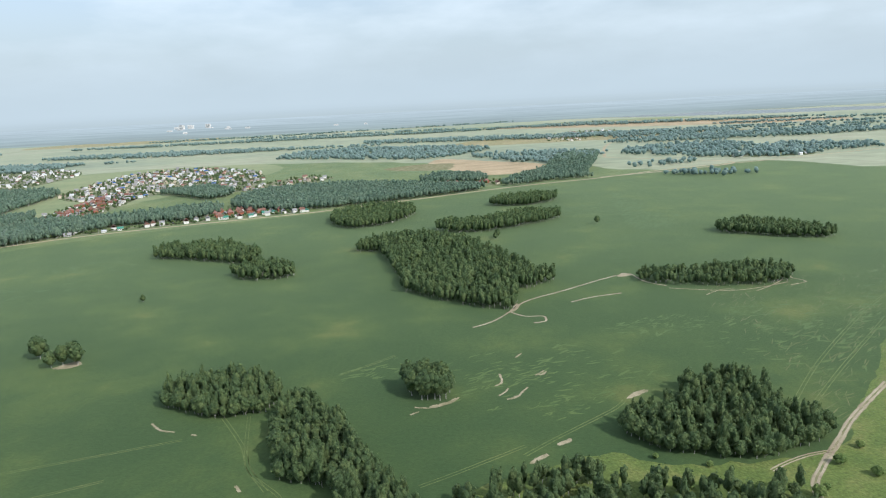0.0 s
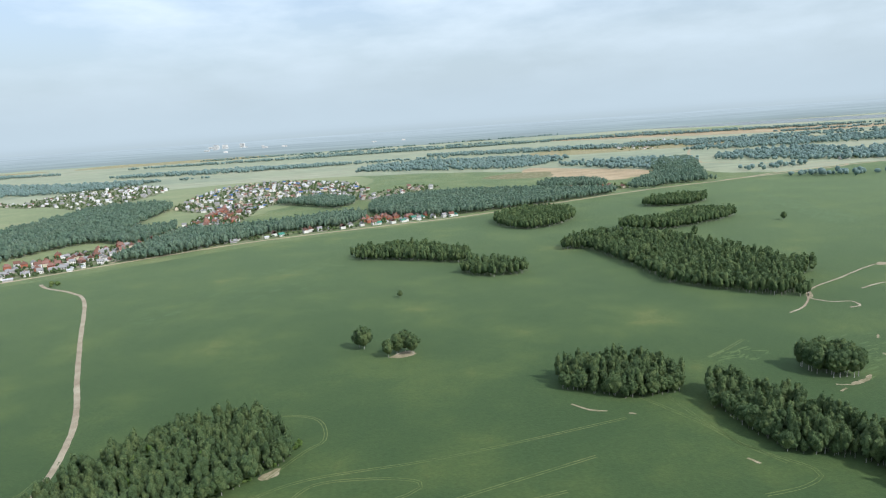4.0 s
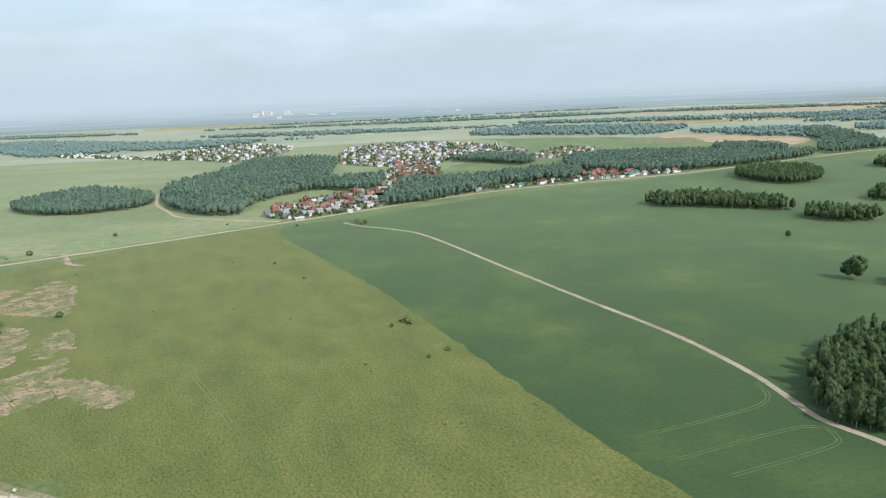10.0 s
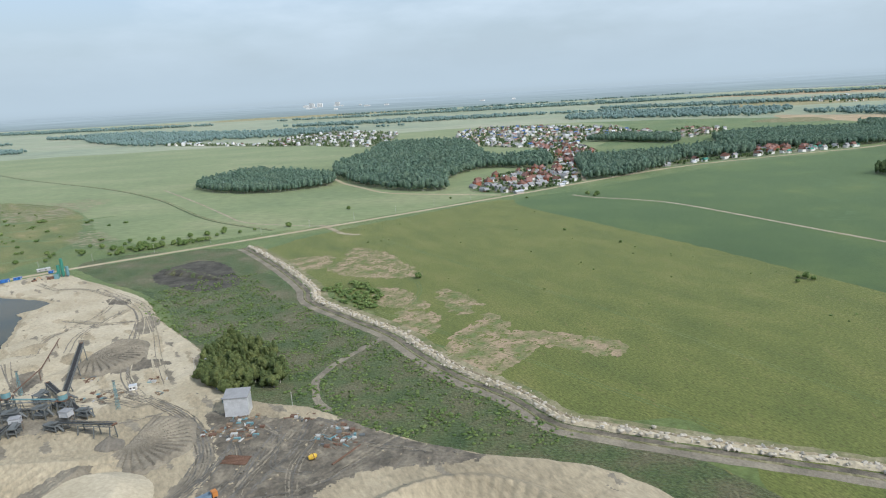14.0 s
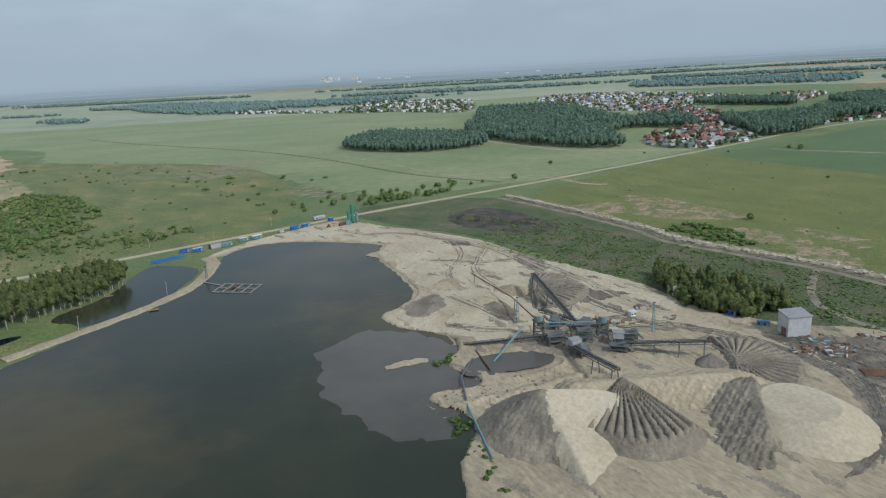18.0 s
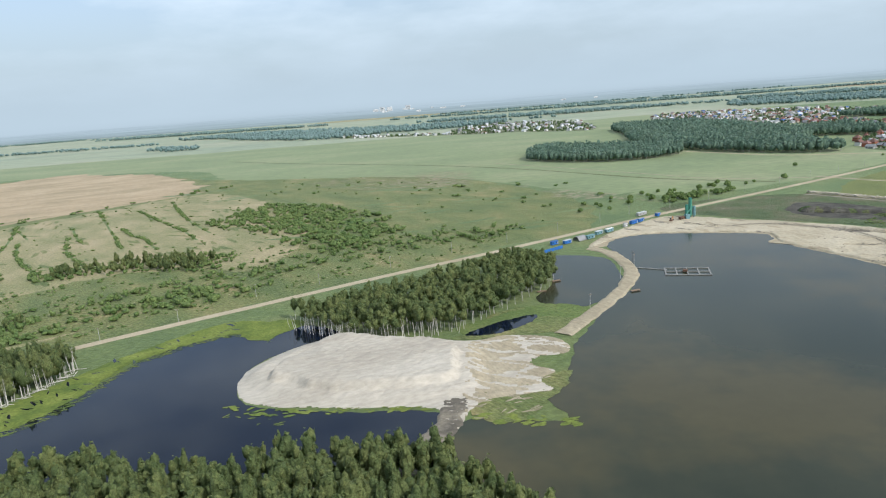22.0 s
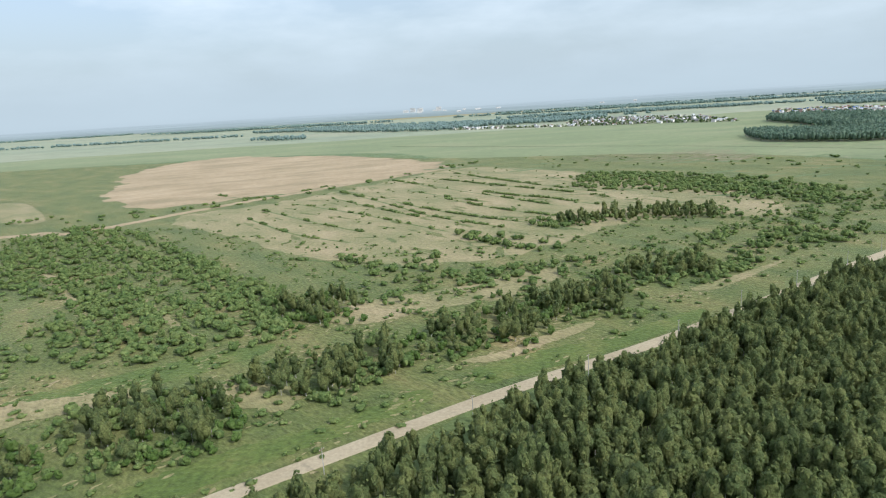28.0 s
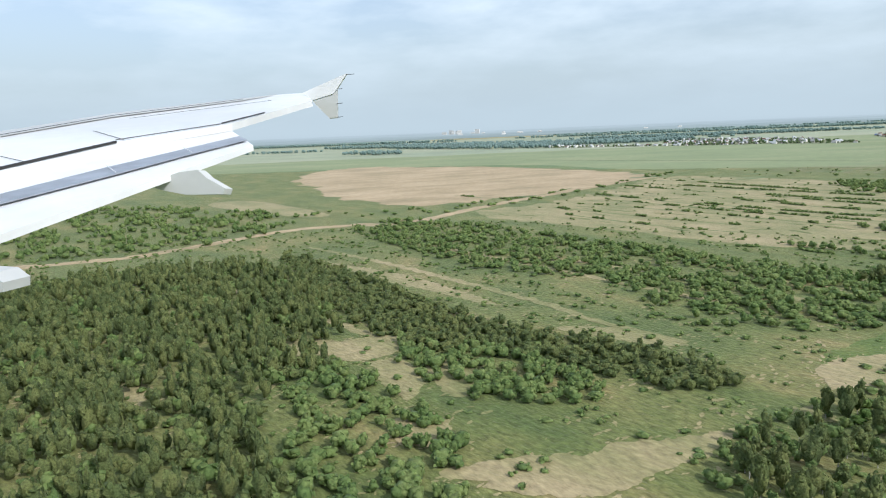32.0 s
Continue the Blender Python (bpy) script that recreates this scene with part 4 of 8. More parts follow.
THICKETS = [[(-974, 454), (-956, 461), (-932, 428), (-910, 454), (-894, 446), (-901, 410), (-879, 387), (-853, 411), (-822, 404), (-845, 378), (-879, 362), (-924, 383), (-948, 406)], [(-891, 537), (-846, 497), (-806, 450), (-805, 429), (-842, 452), (-877, 484)], [(-683, 434), (-635, 471), (-586, 479), (-595, 449), (-654, 409), (-683, 400)], [(-783, 353), (-758, 387), (-709, 406), (-706, 376), (-745, 346), (-778, 340)], [(-750, 793), (-671, 871), (-590, 790), (-546, 675), (-527, 616), (-558, 578), (-612, 599), (-658, 679), (-730, 727)]]
THICKETS += [[(-1289, 645), (-1236, 645), (-1101, 499), (-1024, 400), (-994, 357), (-1022, 362), (-1100, 445), (-1210, 546)], [(-1192, 481), (-1119, 418), (-1019, 295), (-1004, 270), (-1026, 266), (-1068, 301), (-1133, 394)], [(-1043, 354), (-1016, 372), (-972, 322), (-976, 274), (-1007, 293)]]
for points in THICKETS:
    scrub(points, 4.4, (2.2, 5.2), (1.9, 3.5), "soft rounded willow thicket in the marsh", 0.56, 26, "bush")
bushes([(-736, 818), (-629, 651), (-553, 579), (-526, 593), (-513, 677), (-596, 803), (-707, 882)], 6, (2.5, 5), (2.5, 4.5), "dense dark green scrub patch", 0.6, 60)
bushes([(-1900, 500), (-1500, 500), (-1380, 640), (-1500, 800), (-1900, 900)], 7, (3, 7), (2.5, 4.5), "scrub beyond the marsh track", 0.55, 70, "bush_far")
bushes([(-1500, 740), (-1300, 690), (-1240, 700), (-1060, 840), (-900, 1060), (-800, 1085), (-900, 1110), (-1080, 860), (-1250, 760)], 8, (2, 4), (2.5, 5), "bushes along the brown field", 0.4, 50, "bush_far")
bushes([(-900, 1150), (-300, 900), (-250, 760), (-330, 700), (-560, 900), (-900, 1050)], 12, (2, 4), (2.5, 5), "scattered meadow bushes", 0.25, 60, "bush_far")
bushes([(-120, 520), (-60, 600), (-10, 520), (60, 440), (150, 330), (190, 275), (120, 280), (60, 320), (-30, 410)], 2.7, (0.3, 1.1), (0.7, 1.6), "low green weeds on waste land", 0.72, 34, "bush_far")
bushes([(25, 531), (42, 544), (63, 545), (75, 511), (80, 474), (68, 474), (52, 490), (34, 511)], 3.6, (1.2, 3.4), (1.6, 3.0), "bright willow bushes beside the ditch", 0.85, 26)

# grass, reeds and low growth of the marsh
MARSH_LAND = [(-1700, 160), (-1250, 110), (-985, 130), (-860, 232), (-650, 392), (-430, 548), (-420, 620), (-560, 640), (-720, 560), (-860, 470), (-1000, 520), (-1200, 640), (-1380, 600), (-1700, 420)]
REED_PATCHES = [[(-948, 322), (-914, 339), (-873, 361), (-821, 401), (-819, 389), (-870, 342), (-907, 326), (-941, 313)], [(-1208, 148), (-1190, 155), (-1172, 157), (-1171, 152), (-1191, 143)], [(-1159, 162), (-1143, 164), (-1131, 163), (-1139, 152), (-1155, 144), (-1170, 142)], [(-1074, 204), (-1056, 216), (-1021, 234), (-1031, 223), (-1060, 203), (-1073, 198)], [(-1284, 264), (-1271, 270), (-1254, 263), (-1258, 247), (-1274, 245)], [(-1238, 235), (-1226, 238), (-1216, 213), (-1223, 199)], [(-1085, 156), (-1069, 159), (-1066, 149), (-1068, 135), (-1080, 141)]]
REED_PATCHES += [[(-1347, 479), (-1304, 451), (-1244, 402), (-1201, 348), (-1180, 317), (-1199, 330), (-1242, 374), (-1312, 437)], [(-1160, 276), (-1134, 274), (-1108, 248), (-1128, 252)], [(-1349, 228), (-1333, 233), (-1316, 199)], [(-1065, 225), (-1024, 233), (-1011, 235), (-1019, 223), (-1047, 211)], [(-973, 231), (-956, 234), (-944, 222), (-957, 216)], [(-1196, 141), (-1179, 152), (-1147, 163), (-1121, 169), (-1131, 157), (-1148, 147), (-1161, 137), (-1178, 135)], [(-1217, 230), (-1206, 239), (-1192, 217), (-1193, 206), (-1205, 201)], [(-1070, 220), (-1049, 227), (-1046, 212), (-1059, 197), (-1075, 200)]]
REED_PATCHES += [[(-1088, 157), (-1076, 166), (-1064, 156), (-1064, 144), (-1075, 147)], [(-945, 339), (-899, 356), (-872, 365), (-896, 330), (-941, 305), (-951, 317)], [(-862, 378), (-824, 394), (-819, 380), (-859, 336), (-874, 339)], [(-981, 238), (-961, 229), (-952, 217), (-964, 213), (-979, 225)], [(-1098, 182), (-1087, 186), (-1087, 176), (-1096, 175)], [(-1510, 917), (-1360, 732), (-1403, 724), (-1553, 873)], [(-1259, 262), (-1235, 272), (-1228, 251), (-1248, 239)], [(-1225, 182), (-1207, 183), (-1206, 169), (-1218, 164)], [(-951, 314), (-919, 328), (-879, 348), (-870, 335), (-900, 320), (-934, 303)]]
REED_PATCHES += [[(-884, 249), (-864, 259), (-847, 274), (-824, 290), (-824, 282), (-849, 262), (-869, 247)], [(-968, 222), (-969, 233), (-954, 229), (-946, 213), (-955, 209)], [(-1058, 224), (-1041, 230), (-1018, 235), (-1014, 227), (-1035, 219), (-1047, 211)], [(-667, 588), (-609, 619), (-603, 565), (-626, 516), (-660, 541)], [(-760, 336), (-730, 356), (-690, 384), (-700, 372), (-745, 334)]]
for k, points in enumerate(REED_PATCHES):
    sheet_k = tagged(sheet("reed_patch", points, 0.13 + 0.002 * k, REED, 1.5, 1.7, 9, k), "ragged patch of tawny dry reed", "reeds")
    middle = np.mean(points, axis=0)
    speckle("dry_grass", [tuple(middle + (np.array(p) - middle) * 1.35) for p in points], 1.9, (0.35, 1.1), REED, 0.15, "thin tawny grass round the reeds", "grass", 0.5, 9, k, 0.7, 1.5)
speckle("dry_grass", MARSH_LAND, 3.2, (0.4, 1.5), REED, 0.13, "thin scatter of tawny dry grass", "grass", 0.42, 46, 3, 0.9, 1.6)
for k, points in enumerate(([(-879, 239), (-849, 257), (-817, 270), (-770, 300), (-772, 288), (-819, 253), (-856, 234), (-875, 225)], [(-1010, 140), (-982, 164), (-960, 182), (-934, 196), (-900, 222), (-898, 210), (-932, 183), (-956, 164), (-990, 138)], [(-1065, 228), (-1014, 262), (-974, 281), (-976, 265), (-1013, 235), (-1055, 211)])):
    tagged(sheet("lush_grass", points, 0.12 + 0.003 * k, LUSH, 2, 1.6, 8, k), "lush bright green grass beside the road", "grass")
speckle("green_grass", [(-1080, 600), (-880, 430), (-700, 560), (-620, 690), (-760, 900), (-880, 1040), (-1060, 800), (-1180, 690)], 13, (2, 8), MARSH, 0.13, "green streaks in the reed meadow", "grass", 0.42, 60, 7, 2.3, 2.2)
for track_points in ([(-1330, 515), (-1250, 430), (-1205, 376), (-1161, 321), (-1143, 290), (-1126, 270), (-1109, 250)], [(-1400, 420), (-1300, 330), (-1225, 250), (-1190, 205)], [(-1213, 486), (-1097, 342), (-1075, 311)], [(-1128, 427), (-1068, 359), (-1027, 308), (-1007, 285)]):
    tagged(ribbon("grass_track", track_points, 5.0, 0.16, REED, 3, 1.1, 0.03), "narrow tawny grass track through scrub", "track")
scrub(MARSH_LAND, 4.5, (0.4, 2.0), (0.7, 2.3), "low green shrubs in the grass", 0.5, 46, "bush_far")
scrub([(-900, 1000), (-620, 700), (-400, 620), (-330, 690), (-380, 850), (-560, 1100), (-800, 1200)], 15, (0.8, 2.4), (1.2, 3.0), "low shrubs on the wet meadow", 0.35, 80, "bush_far")
scrub([(-1050, 830), (-880, 1050), (-640, 720), (-640, 580), (-740, 530), (-880, 430), (-1000, 480), (-1150, 680)], 11, (0.6, 1.8), (1.2, 2.8), "low shrubs in the reed meadow", 0.4, 60, "bush_far")
speckle("dark_sedge", [(-900, 1150), (-300, 900), (-330, 640), (-620, 640), (-900, 1020)], 30, (5, 16), MEADOW, 0.12, "greener patches of the wet meadow", "grass", 0.5, 120, 8, 0.2, 2.5)

# ---- the quarry ----
quarry_rng = np.random.default_rng(21)
SAND_EDGE = [(-345, 520), (-330, 556), (-300, 590), (-254, 625), (-200, 590), (-125, 531), (-83, 470), (-28, 404), (-4, 354), (30, 328), (60, 318), (84, 302), (110, 285), (144, 268), (200, 250), (230, 205), (225, 120), (60, 100), (-60, 110), (-128, 140), (-146, 205), (-140, 245), (-160, 266), (-136, 279), (-150, 297), (-146, 318), (-150, 334), (-180, 352), (-190, 370), (-178, 386), (-170, 408), (-183, 448), (-205, 500), (-202, 532), (-238, 547), (-288, 558), (-318, 549)]
tagged(sheet("lake_bed_sand", SAND_EDGE[:16] + [(225, 100), (-300, 100), (-300, 400), (-310, 520)], 0.065, SAND, 6, 1, 20), "flat wet sand along the lake shore", "sand")
# low swells of the trodden floor: x, y, radius, height, flat top
HEAPS = [(-60, 225, 70, 2.2, 0.5), (-140, 380, 34, 3, 0.6), (-145, 322, 16, 2.0, 0.3), (-120, 330, 14, 1.6, 0.3), (-190, 560, 40, 1.5, 0.4), (-150, 430, 26, 1.8, 0.5)]
HEAPS += [(quarry_rng.uniform(-170, -20), quarry_rng.uniform(320, 520), quarry_rng.uniform(4, 11), quarry_rng.uniform(0.8, 2.0), 0.2) for _ in range(46)]
HEAPS += [(quarry_rng.uniform(0, 150), quarry_rng.uniform(190, 300), quarry_rng.uniform(2, 6), quarry_rng.uniform(0.7, 1.5), 0.2) for _ in range(40)]
# dug banks of the settling basin and the terraces: line, height, width
BANKS = [([(-156, 250), (-139, 259), (-123, 264), (-106, 271), (-89, 279)], 2.4, 4.5), ([(-164, 266), (-145, 276), (-137, 282), (-120, 279), (-104, 284), (-96, 294), (-98, 308), (-115, 312), (-136, 303)], 2.2, 3.2), ([(-150, 470), (-120, 450), (-96, 440), (-60, 400)], 1.4, 4.0), ([(-170, 500), (-140, 490), (-110, 480)], 1.2, 3.0), ([(-160, 400), (-135, 408), (-120, 396)], 1.8, 4.0), ([(-125, 360), (-118, 345), (-104, 338), (-96, 352)], 2.0, 3.0), ([(30, 262), (36, 240), (28, 218), (12, 200)], 1.5, 2.6), ([(52, 292), (60, 270), (78, 240), (96, 214)], 1.2, 2.2)]
BANKS += [([(-62, 262), (-50, 276), (-34, 272), (-22, 262)], 1.8, 3.5)]
BANK_LINES = [(smooth_line(line, 2.0, False), h, w) for line, h, w in BANKS]


TRAFFIC = [[(-40, 340), (-62, 372), (-84, 430), (-110, 490), (-160, 548)], [(-30, 352), (-52, 392), (-78, 446), (-116, 508), (-180, 566)], [(-150, 540), (-140, 490), (-150, 440), (-140, 400)], [(-100, 470), (-124, 466), (-160, 480)], [(-150, 350), (-128, 340), (-100, 334), (-60, 336), (-30, 326)], [(-250, 590), (-220, 566), (-190, 560), (-140, 528)], [(20, 300), (34, 280), (40, 258), (34, 232), (22, 210)], [(60, 296), (52, 270), (46, 244), (50, 214), (60, 190)], [(110, 284), (92, 262), (76, 246), (50, 238), (30, 240)]]
TRAFFIC_LINES = [smooth_line(way_points, 2.0, False) for way_points in TRAFFIC]


def quarry_height(x, y):
    """Trodden sand: low swells, bulldozed ridges that run along the slope, and deep wheel ruts."""
    z = 0.6 + 0.4 * wander(x, y, 45, 1.0) + 0.2 * wander(x, y, 14, 2.0)
    drift = 9 * wander(x, y, 70, 6.0)
    u, v = x * 0.83 + y * 0.55 + drift, y * 0.83 - x * 0.55 + drift
    z = z + 0.75 * np.abs(wander(u, v * 0.35, 15, 4.0)) + 0.4 * np.abs(wander(u * 0.3, v, 7.0, 7.0)) + 0.26 * np.abs(wander(x, y, 4.1, 5.0))
    for way_line in TRAFFIC_LINES:
        lo, hi = way_line.min(0) - 9, way_line.max(0) + 9
        near = (x > lo[0]) & (x < hi[0]) & (y > lo[1]) & (y < hi[1])
        d = np.min(np.hypot(x[near][:, None] - way_line[None, :, 0], y[near][:, None] - way_line[None, :, 1]), axis=1) + 0.7 * wander(x[near], y[near], 24, 3.0)
        z[near] = z[near] * (1 - 0.6 * np.exp(-(d / 5) ** 2)) + 0.3 * np.cos(d * 2.4) * np.exp(-(d / 5.5) ** 2)
    for hx, hy, r, h, flat in HEAPS:
        d = np.hypot(x - hx, y - hy) / r * (1 + 0.12 * wander(x, y, 22, hx))
        z = np.maximum(z, h * np.clip((1 - d) / (1 - flat), 0, 1) + 0.12 * wander(x, y, 9, hy))
    for line, h, w in BANK_LINES:
        lo, hi = line.min(0) - 3 * w, line.max(0) + 3 * w
        box_in = (x > lo[0]) & (x < hi[0]) & (y > lo[1]) & (y < hi[1])
        d = np.min(np.hypot(x[box_in][:, None] - line[None, :, 0], y[box_in][:, None] - line[None, :, 1]), axis=1)
        z[box_in] = np.maximum(z[box_in], h * (1 + 0.3 * wander(x[box_in], y[box_in], 11, h)) * np.exp(-(d / w) ** 2))
    # the pit of the settling basin
    pit = np.hypot((x + 118) / 27, (y - 297) / 13)
    z = np.where(pit < 1, np.minimum(z, 0.1 + 2.4 * np.clip(pit - 0.8, 0, 1) * 5), z)
    # the long crescent dump
    a = np.arctan2(y - 170, x - 140)
    d = np.hypot((x - 140) / 62, (y - 170) / 80)
    ridge = np.clip(1 - np.abs(d - 0.82) / 0.20, 0, 1)
    return np.maximum(z, 9 * ridge * np.clip(np.sin(a) * 1.6 + 0.2, 0, 1) * (1 + 0.09 * np.abs(np.sin(a * 38 + 0.6 * np.sin(9 * a))) * (d < 0.84)))


poly = outline(SAND_EDGE, 4, 2, 18, 3)
step = 1.0
qx = np.arange(poly[:, 0].min(), poly[:, 0].max(), step)
qy = np.arange(max(150, poly[:, 1].min()), poly[:, 1].max(), step)
qX, qY = np.meshgrid(qx, qy)
cells = np.c_[qX.ravel(), qY.ravel()]
keep = inside(cells, poly).reshape(qX.shape)
solid = keep[:-1, :-1] & keep[1:, :-1] & keep[:-1, 1:] & keep[1:, 1:]
# low towards the edge
pad = keep.astype(float)
for _ in range(6):
    pad = (pad + np.roll(pad, 1, 0) + np.roll(pad, -1, 0) + np.roll(pad, 1, 1) + np.roll(pad, -1, 1)) / 5
qZ = np.clip(quarry_height(qX, qY), 0.05, None) * np.clip((pad - 0.5) * 2.4, 0, 1) + np.clip(2.2 * pad - 1.7, -0.5, 0.13)


def floor_height(x, y):
    i = np.clip(((np.asarray(y) - qy[0]) / step).round().astype(int), 0, len(qy) - 1)
    j = np.clip(((np.asarray(x) - qx[0]) / step).round().astype(int), 0, len(qx) - 1)
    return np.maximum(np.where(keep[i, j], qZ[i, j], 0.1), 0.1)


row, col = np.nonzero(solid)
w = len(qx)
k = row * w + col
cx, cy = qX[row, col] + 2.5 * wander(qX[row, col], qY[row, col], 12, 3.0), qY[row, col] + 2.5 * wander(qX[row, col], qY[row, col], 12, 6.0)
# bare sand, wet mud and grey spill, by where the yard's traffic and wash water run
tone = np.where(cy + 14 * wander(cx, cy, 60, 2.0) > 330, 3, 0).astype(np.int32)
# streaks of damp sand between the dry
tone[wander(cx * 0.83 + cy * 0.55, (cy * 0.83 - cx * 0.55) * 0.3, 26, 9.0) > 0.42] = 0
tone[wander(cx * 0.83 + cy * 0.55, (cy * 0.83 - cx * 0.55) * 0.25, 19, 4.0) > 0.52] = 2
for points, which in (([(8, 314), (42, 306), (100, 296), (150, 262), (90, 250), (66, 200), (56, 150), (-30, 150), (6, 200), (26, 236), (30, 262), (22, 285)], 1), ([(-106, 396), (-84, 372), (-58, 376), (-40, 384), (-60, 394), (-82, 402)], 1), ([(-130, 372), (-122, 352), (-112, 350), (-112, 362), (-122, 376)], 1), ([(-154, 530), (-146, 516), (-130, 514), (-136, 528)], 1),
                      ([(-110, 322), (-60, 318), (-62, 302), (-96, 300), (-108, 312)], 2), ([(-8, 318), (14, 296), (27, 270), (26, 246), (14, 222), (-6, 200), (-14, 204), (6, 226), (17, 248), (18, 270), (4, 294), (-12, 312)], 2), ([(-170, 360), (-176, 380), (-160, 398), (-152, 372)], 2), ([(-100, 480), (-84, 470), (-80, 440), (-96, 452)], 2)):
    tone[inside(np.c_[cx, cy], outline(points, 4))] = which
tris = np.concatenate([np.c_[k, k + 1, k + w + 1], np.c_[k, k + w + 1, k + w]])
used, tris = np.unique(tris, return_inverse=True)
tagged(mesh_object("quarry_ground", np.c_[qX.ravel(), qY.ravel(), qZ.ravel()][used], tris.reshape(-1, 3), [SAND, MUD, DAMP_SHADED_SAND, PALE_SAND], np.tile(tone, 2), True), "pale sand floor of a quarry, churned and muddy", "sand", kind="structure")

SPIT = [(-541, 268), (-555, 296), (-545, 325), (-517, 350), (-490, 343), (-454, 334), (-436, 332), (-420, 337), (-395, 328), (-391, 308), (-408, 303), (-411, 294), (-399, 287), (-408, 276), (-402, 266), (-423, 261), (-437, 256), (-446, 234), (-457, 231), (-456, 253), (-502, 259)]
poly = outline(SPIT, 3, 1.6, 10, 1)
spit_step = 1.1
sx = np.arange(poly[:, 0].min(), poly[:, 0].max(), spit_step)
sy = np.arange(poly[:, 1].min(), poly[:, 1].max(), spit_step)
sX, sY = np.meshgrid(sx, sy)
on = inside(np.c_[sX.ravel(), sY.ravel()], poly).reshape(sX.shape)
solid = on[:-1, :-1] & on[1:, :-1] & on[:-1, 1:] & on[1:, 1:]


def blurred(mask, times):
    m = mask.astype(float)
    for _ in range(times):
        m = (m + np.roll(m, 1, 0) + np.roll(m, -1, 0) + np.roll(m, 1, 1) + np.roll(m, -1, 1)) / 5
    return m


plateau = outline([(-513, 336), (-486, 330), (-452, 320), (-448, 298), (-453, 275), (-500, 272), (-522, 282), (-536, 290), (-530, 312)], 3, 2.5, 12, 4)
top = inside(np.c_[sX.ravel(), sY.ravel()], plateau).reshape(sX.shape)
flank = inside(np.c_[sX.ravel(), sY.ravel()], outline([(-517, 342), (-490, 338), (-446, 326), (-436, 290), (-446, 266), (-500, 265), (-536, 280), (-549, 298), (-540, 320)], 3, 2, 9, 2)).reshape(sX.shape)
rough_land = 0.35 * wander(sX, sY, 13, 2.0) + 0.22 * wander(sX, sY, 5, 1.0)
sZ = np.clip(3.0 * blurred(on, 8) - 1.9, -0.6, 0.16) + np.clip(blurred(on, 8) - 0.6, 0, 1) * (0.5 + rough_land)
foot = np.clip((blurred(on, 14) - 0.5) * 2.2, 0, 1)
sZ += foot * 2.2 * blurred(flank, 10) * (1 + 0.35 * np.abs(wander(sX, sY, 6, 5.0))) + foot * 3.8 * np.clip(blurred(top, 5) * 1.4 - 0.2, 0, 1) * (1 + 0.06 * wander(sX, sY, 20, 1.0))
# the higher cut edge at the back and the hollow beside it
sZ += 1.2 * np.exp(-(((sX + 505) / 14) ** 2 + ((sY - 332) / 5) ** 2)) - 1.4 * np.exp(-(((sX + 524) / 6) ** 2 + ((sY - 316) / 7) ** 2))
row, col = np.nonzero(solid)
w = len(sx)
k = row * w + col
sZ += 0.22 * np.cos(1.9 * (sY + 0.35 * sX) + 3 * wander(sX, sY, 30, 2.0)) * np.clip(blurred(on, 8) - 0.7, 0, 1) * 3 * (sX > -452)
sZ += 0.5 * np.abs(wander(sX * 0.6, sY * 1.5, 9, 8.0)) * np.clip(blurred(on, 8) - 0.7, 0, 1) * 3 * (1 - np.clip(blurred(top, 5), 0, 1))
tone = np.where((sX[row, col] > -444 + 6 * wander(sX[row, col], sY[row, col], 40, 1.0)) & (np.abs(wander(sX[row, col] * 0.5, sY[row, col] * 1.4 + 0.4 * sX[row, col], 31, 1.0)) > 0.16), 1, 0)
tris = np.concatenate([np.c_[k, k + 1, k + w + 1], np.c_[k, k + w + 1, k + w]])
used, tris = np.unique(tris, return_inverse=True)
tagged(mesh_object("sand_spit", np.c_[sX.ravel(), sY.ravel(), sZ.ravel()][used], tris.reshape(-1, 3), [SPIT_SAND, SAND], np.tile(tone, 2), True), "pale raised sand bank between two waters", "sand", kind="structure")
tagged(sheet("muddy_shore", [(-431, 274), (-413, 280), (-394, 284), (-420, 240), (-440, 246), (-440, 257)], 0.2, MARSH, 2, 3, 9), "olive weedy shore beside the sand", "bank")
speckle("shore_sand", [(-431, 274), (-413, 280), (-394, 284), (-420, 240), (-440, 246), (-440, 257)], 3.0, (0.6, 2.2), BARE_SAND, 0.25, "washed sand spots on the weedy shore", "sand", 0.5, 16, 71, 0.3, 2.2)
for k, points in enumerate([[(-447, 354), (-430, 365), (-411, 378), (-390, 385), (-370, 372), (-380, 358), (-400, 363), (-422, 355), (-443, 340)], [(-436, 250), (-417, 245), (-420, 240), (-437, 244)]]):
    tagged(sheet("green_shore", points, 0.18 + 0.003 * k, LUSH, 2, 2, 8, k), "green grassy shore of the pond", "bank")
tagged(sheet("reed_bank", [(-460, 336), (-440, 342), (-428, 372), (-403, 382), (-384, 374), (-372, 356), (-386, 338), (-411, 336), (-440, 332)], 0.17, MARSH, 3, 2, 10), "green reedy bank behind the sand", "bank")
tagged(sheet("dark_pool", [(-444, 339), (-428, 355), (-404, 367), (-406, 356), (-424, 340)], 0.2, POND, 2, 1, 8), "narrow dark pool in the reeds", "pond")
tagged(ribbon("muddy_dam", [(-447, 262), (-450, 240), (-459, 220), (-467, 203), (-470, 180)], 8, 0.16, MUD, 2, 0.5, 0.5, 9), "dark muddy dam between lake and pond", "dam")


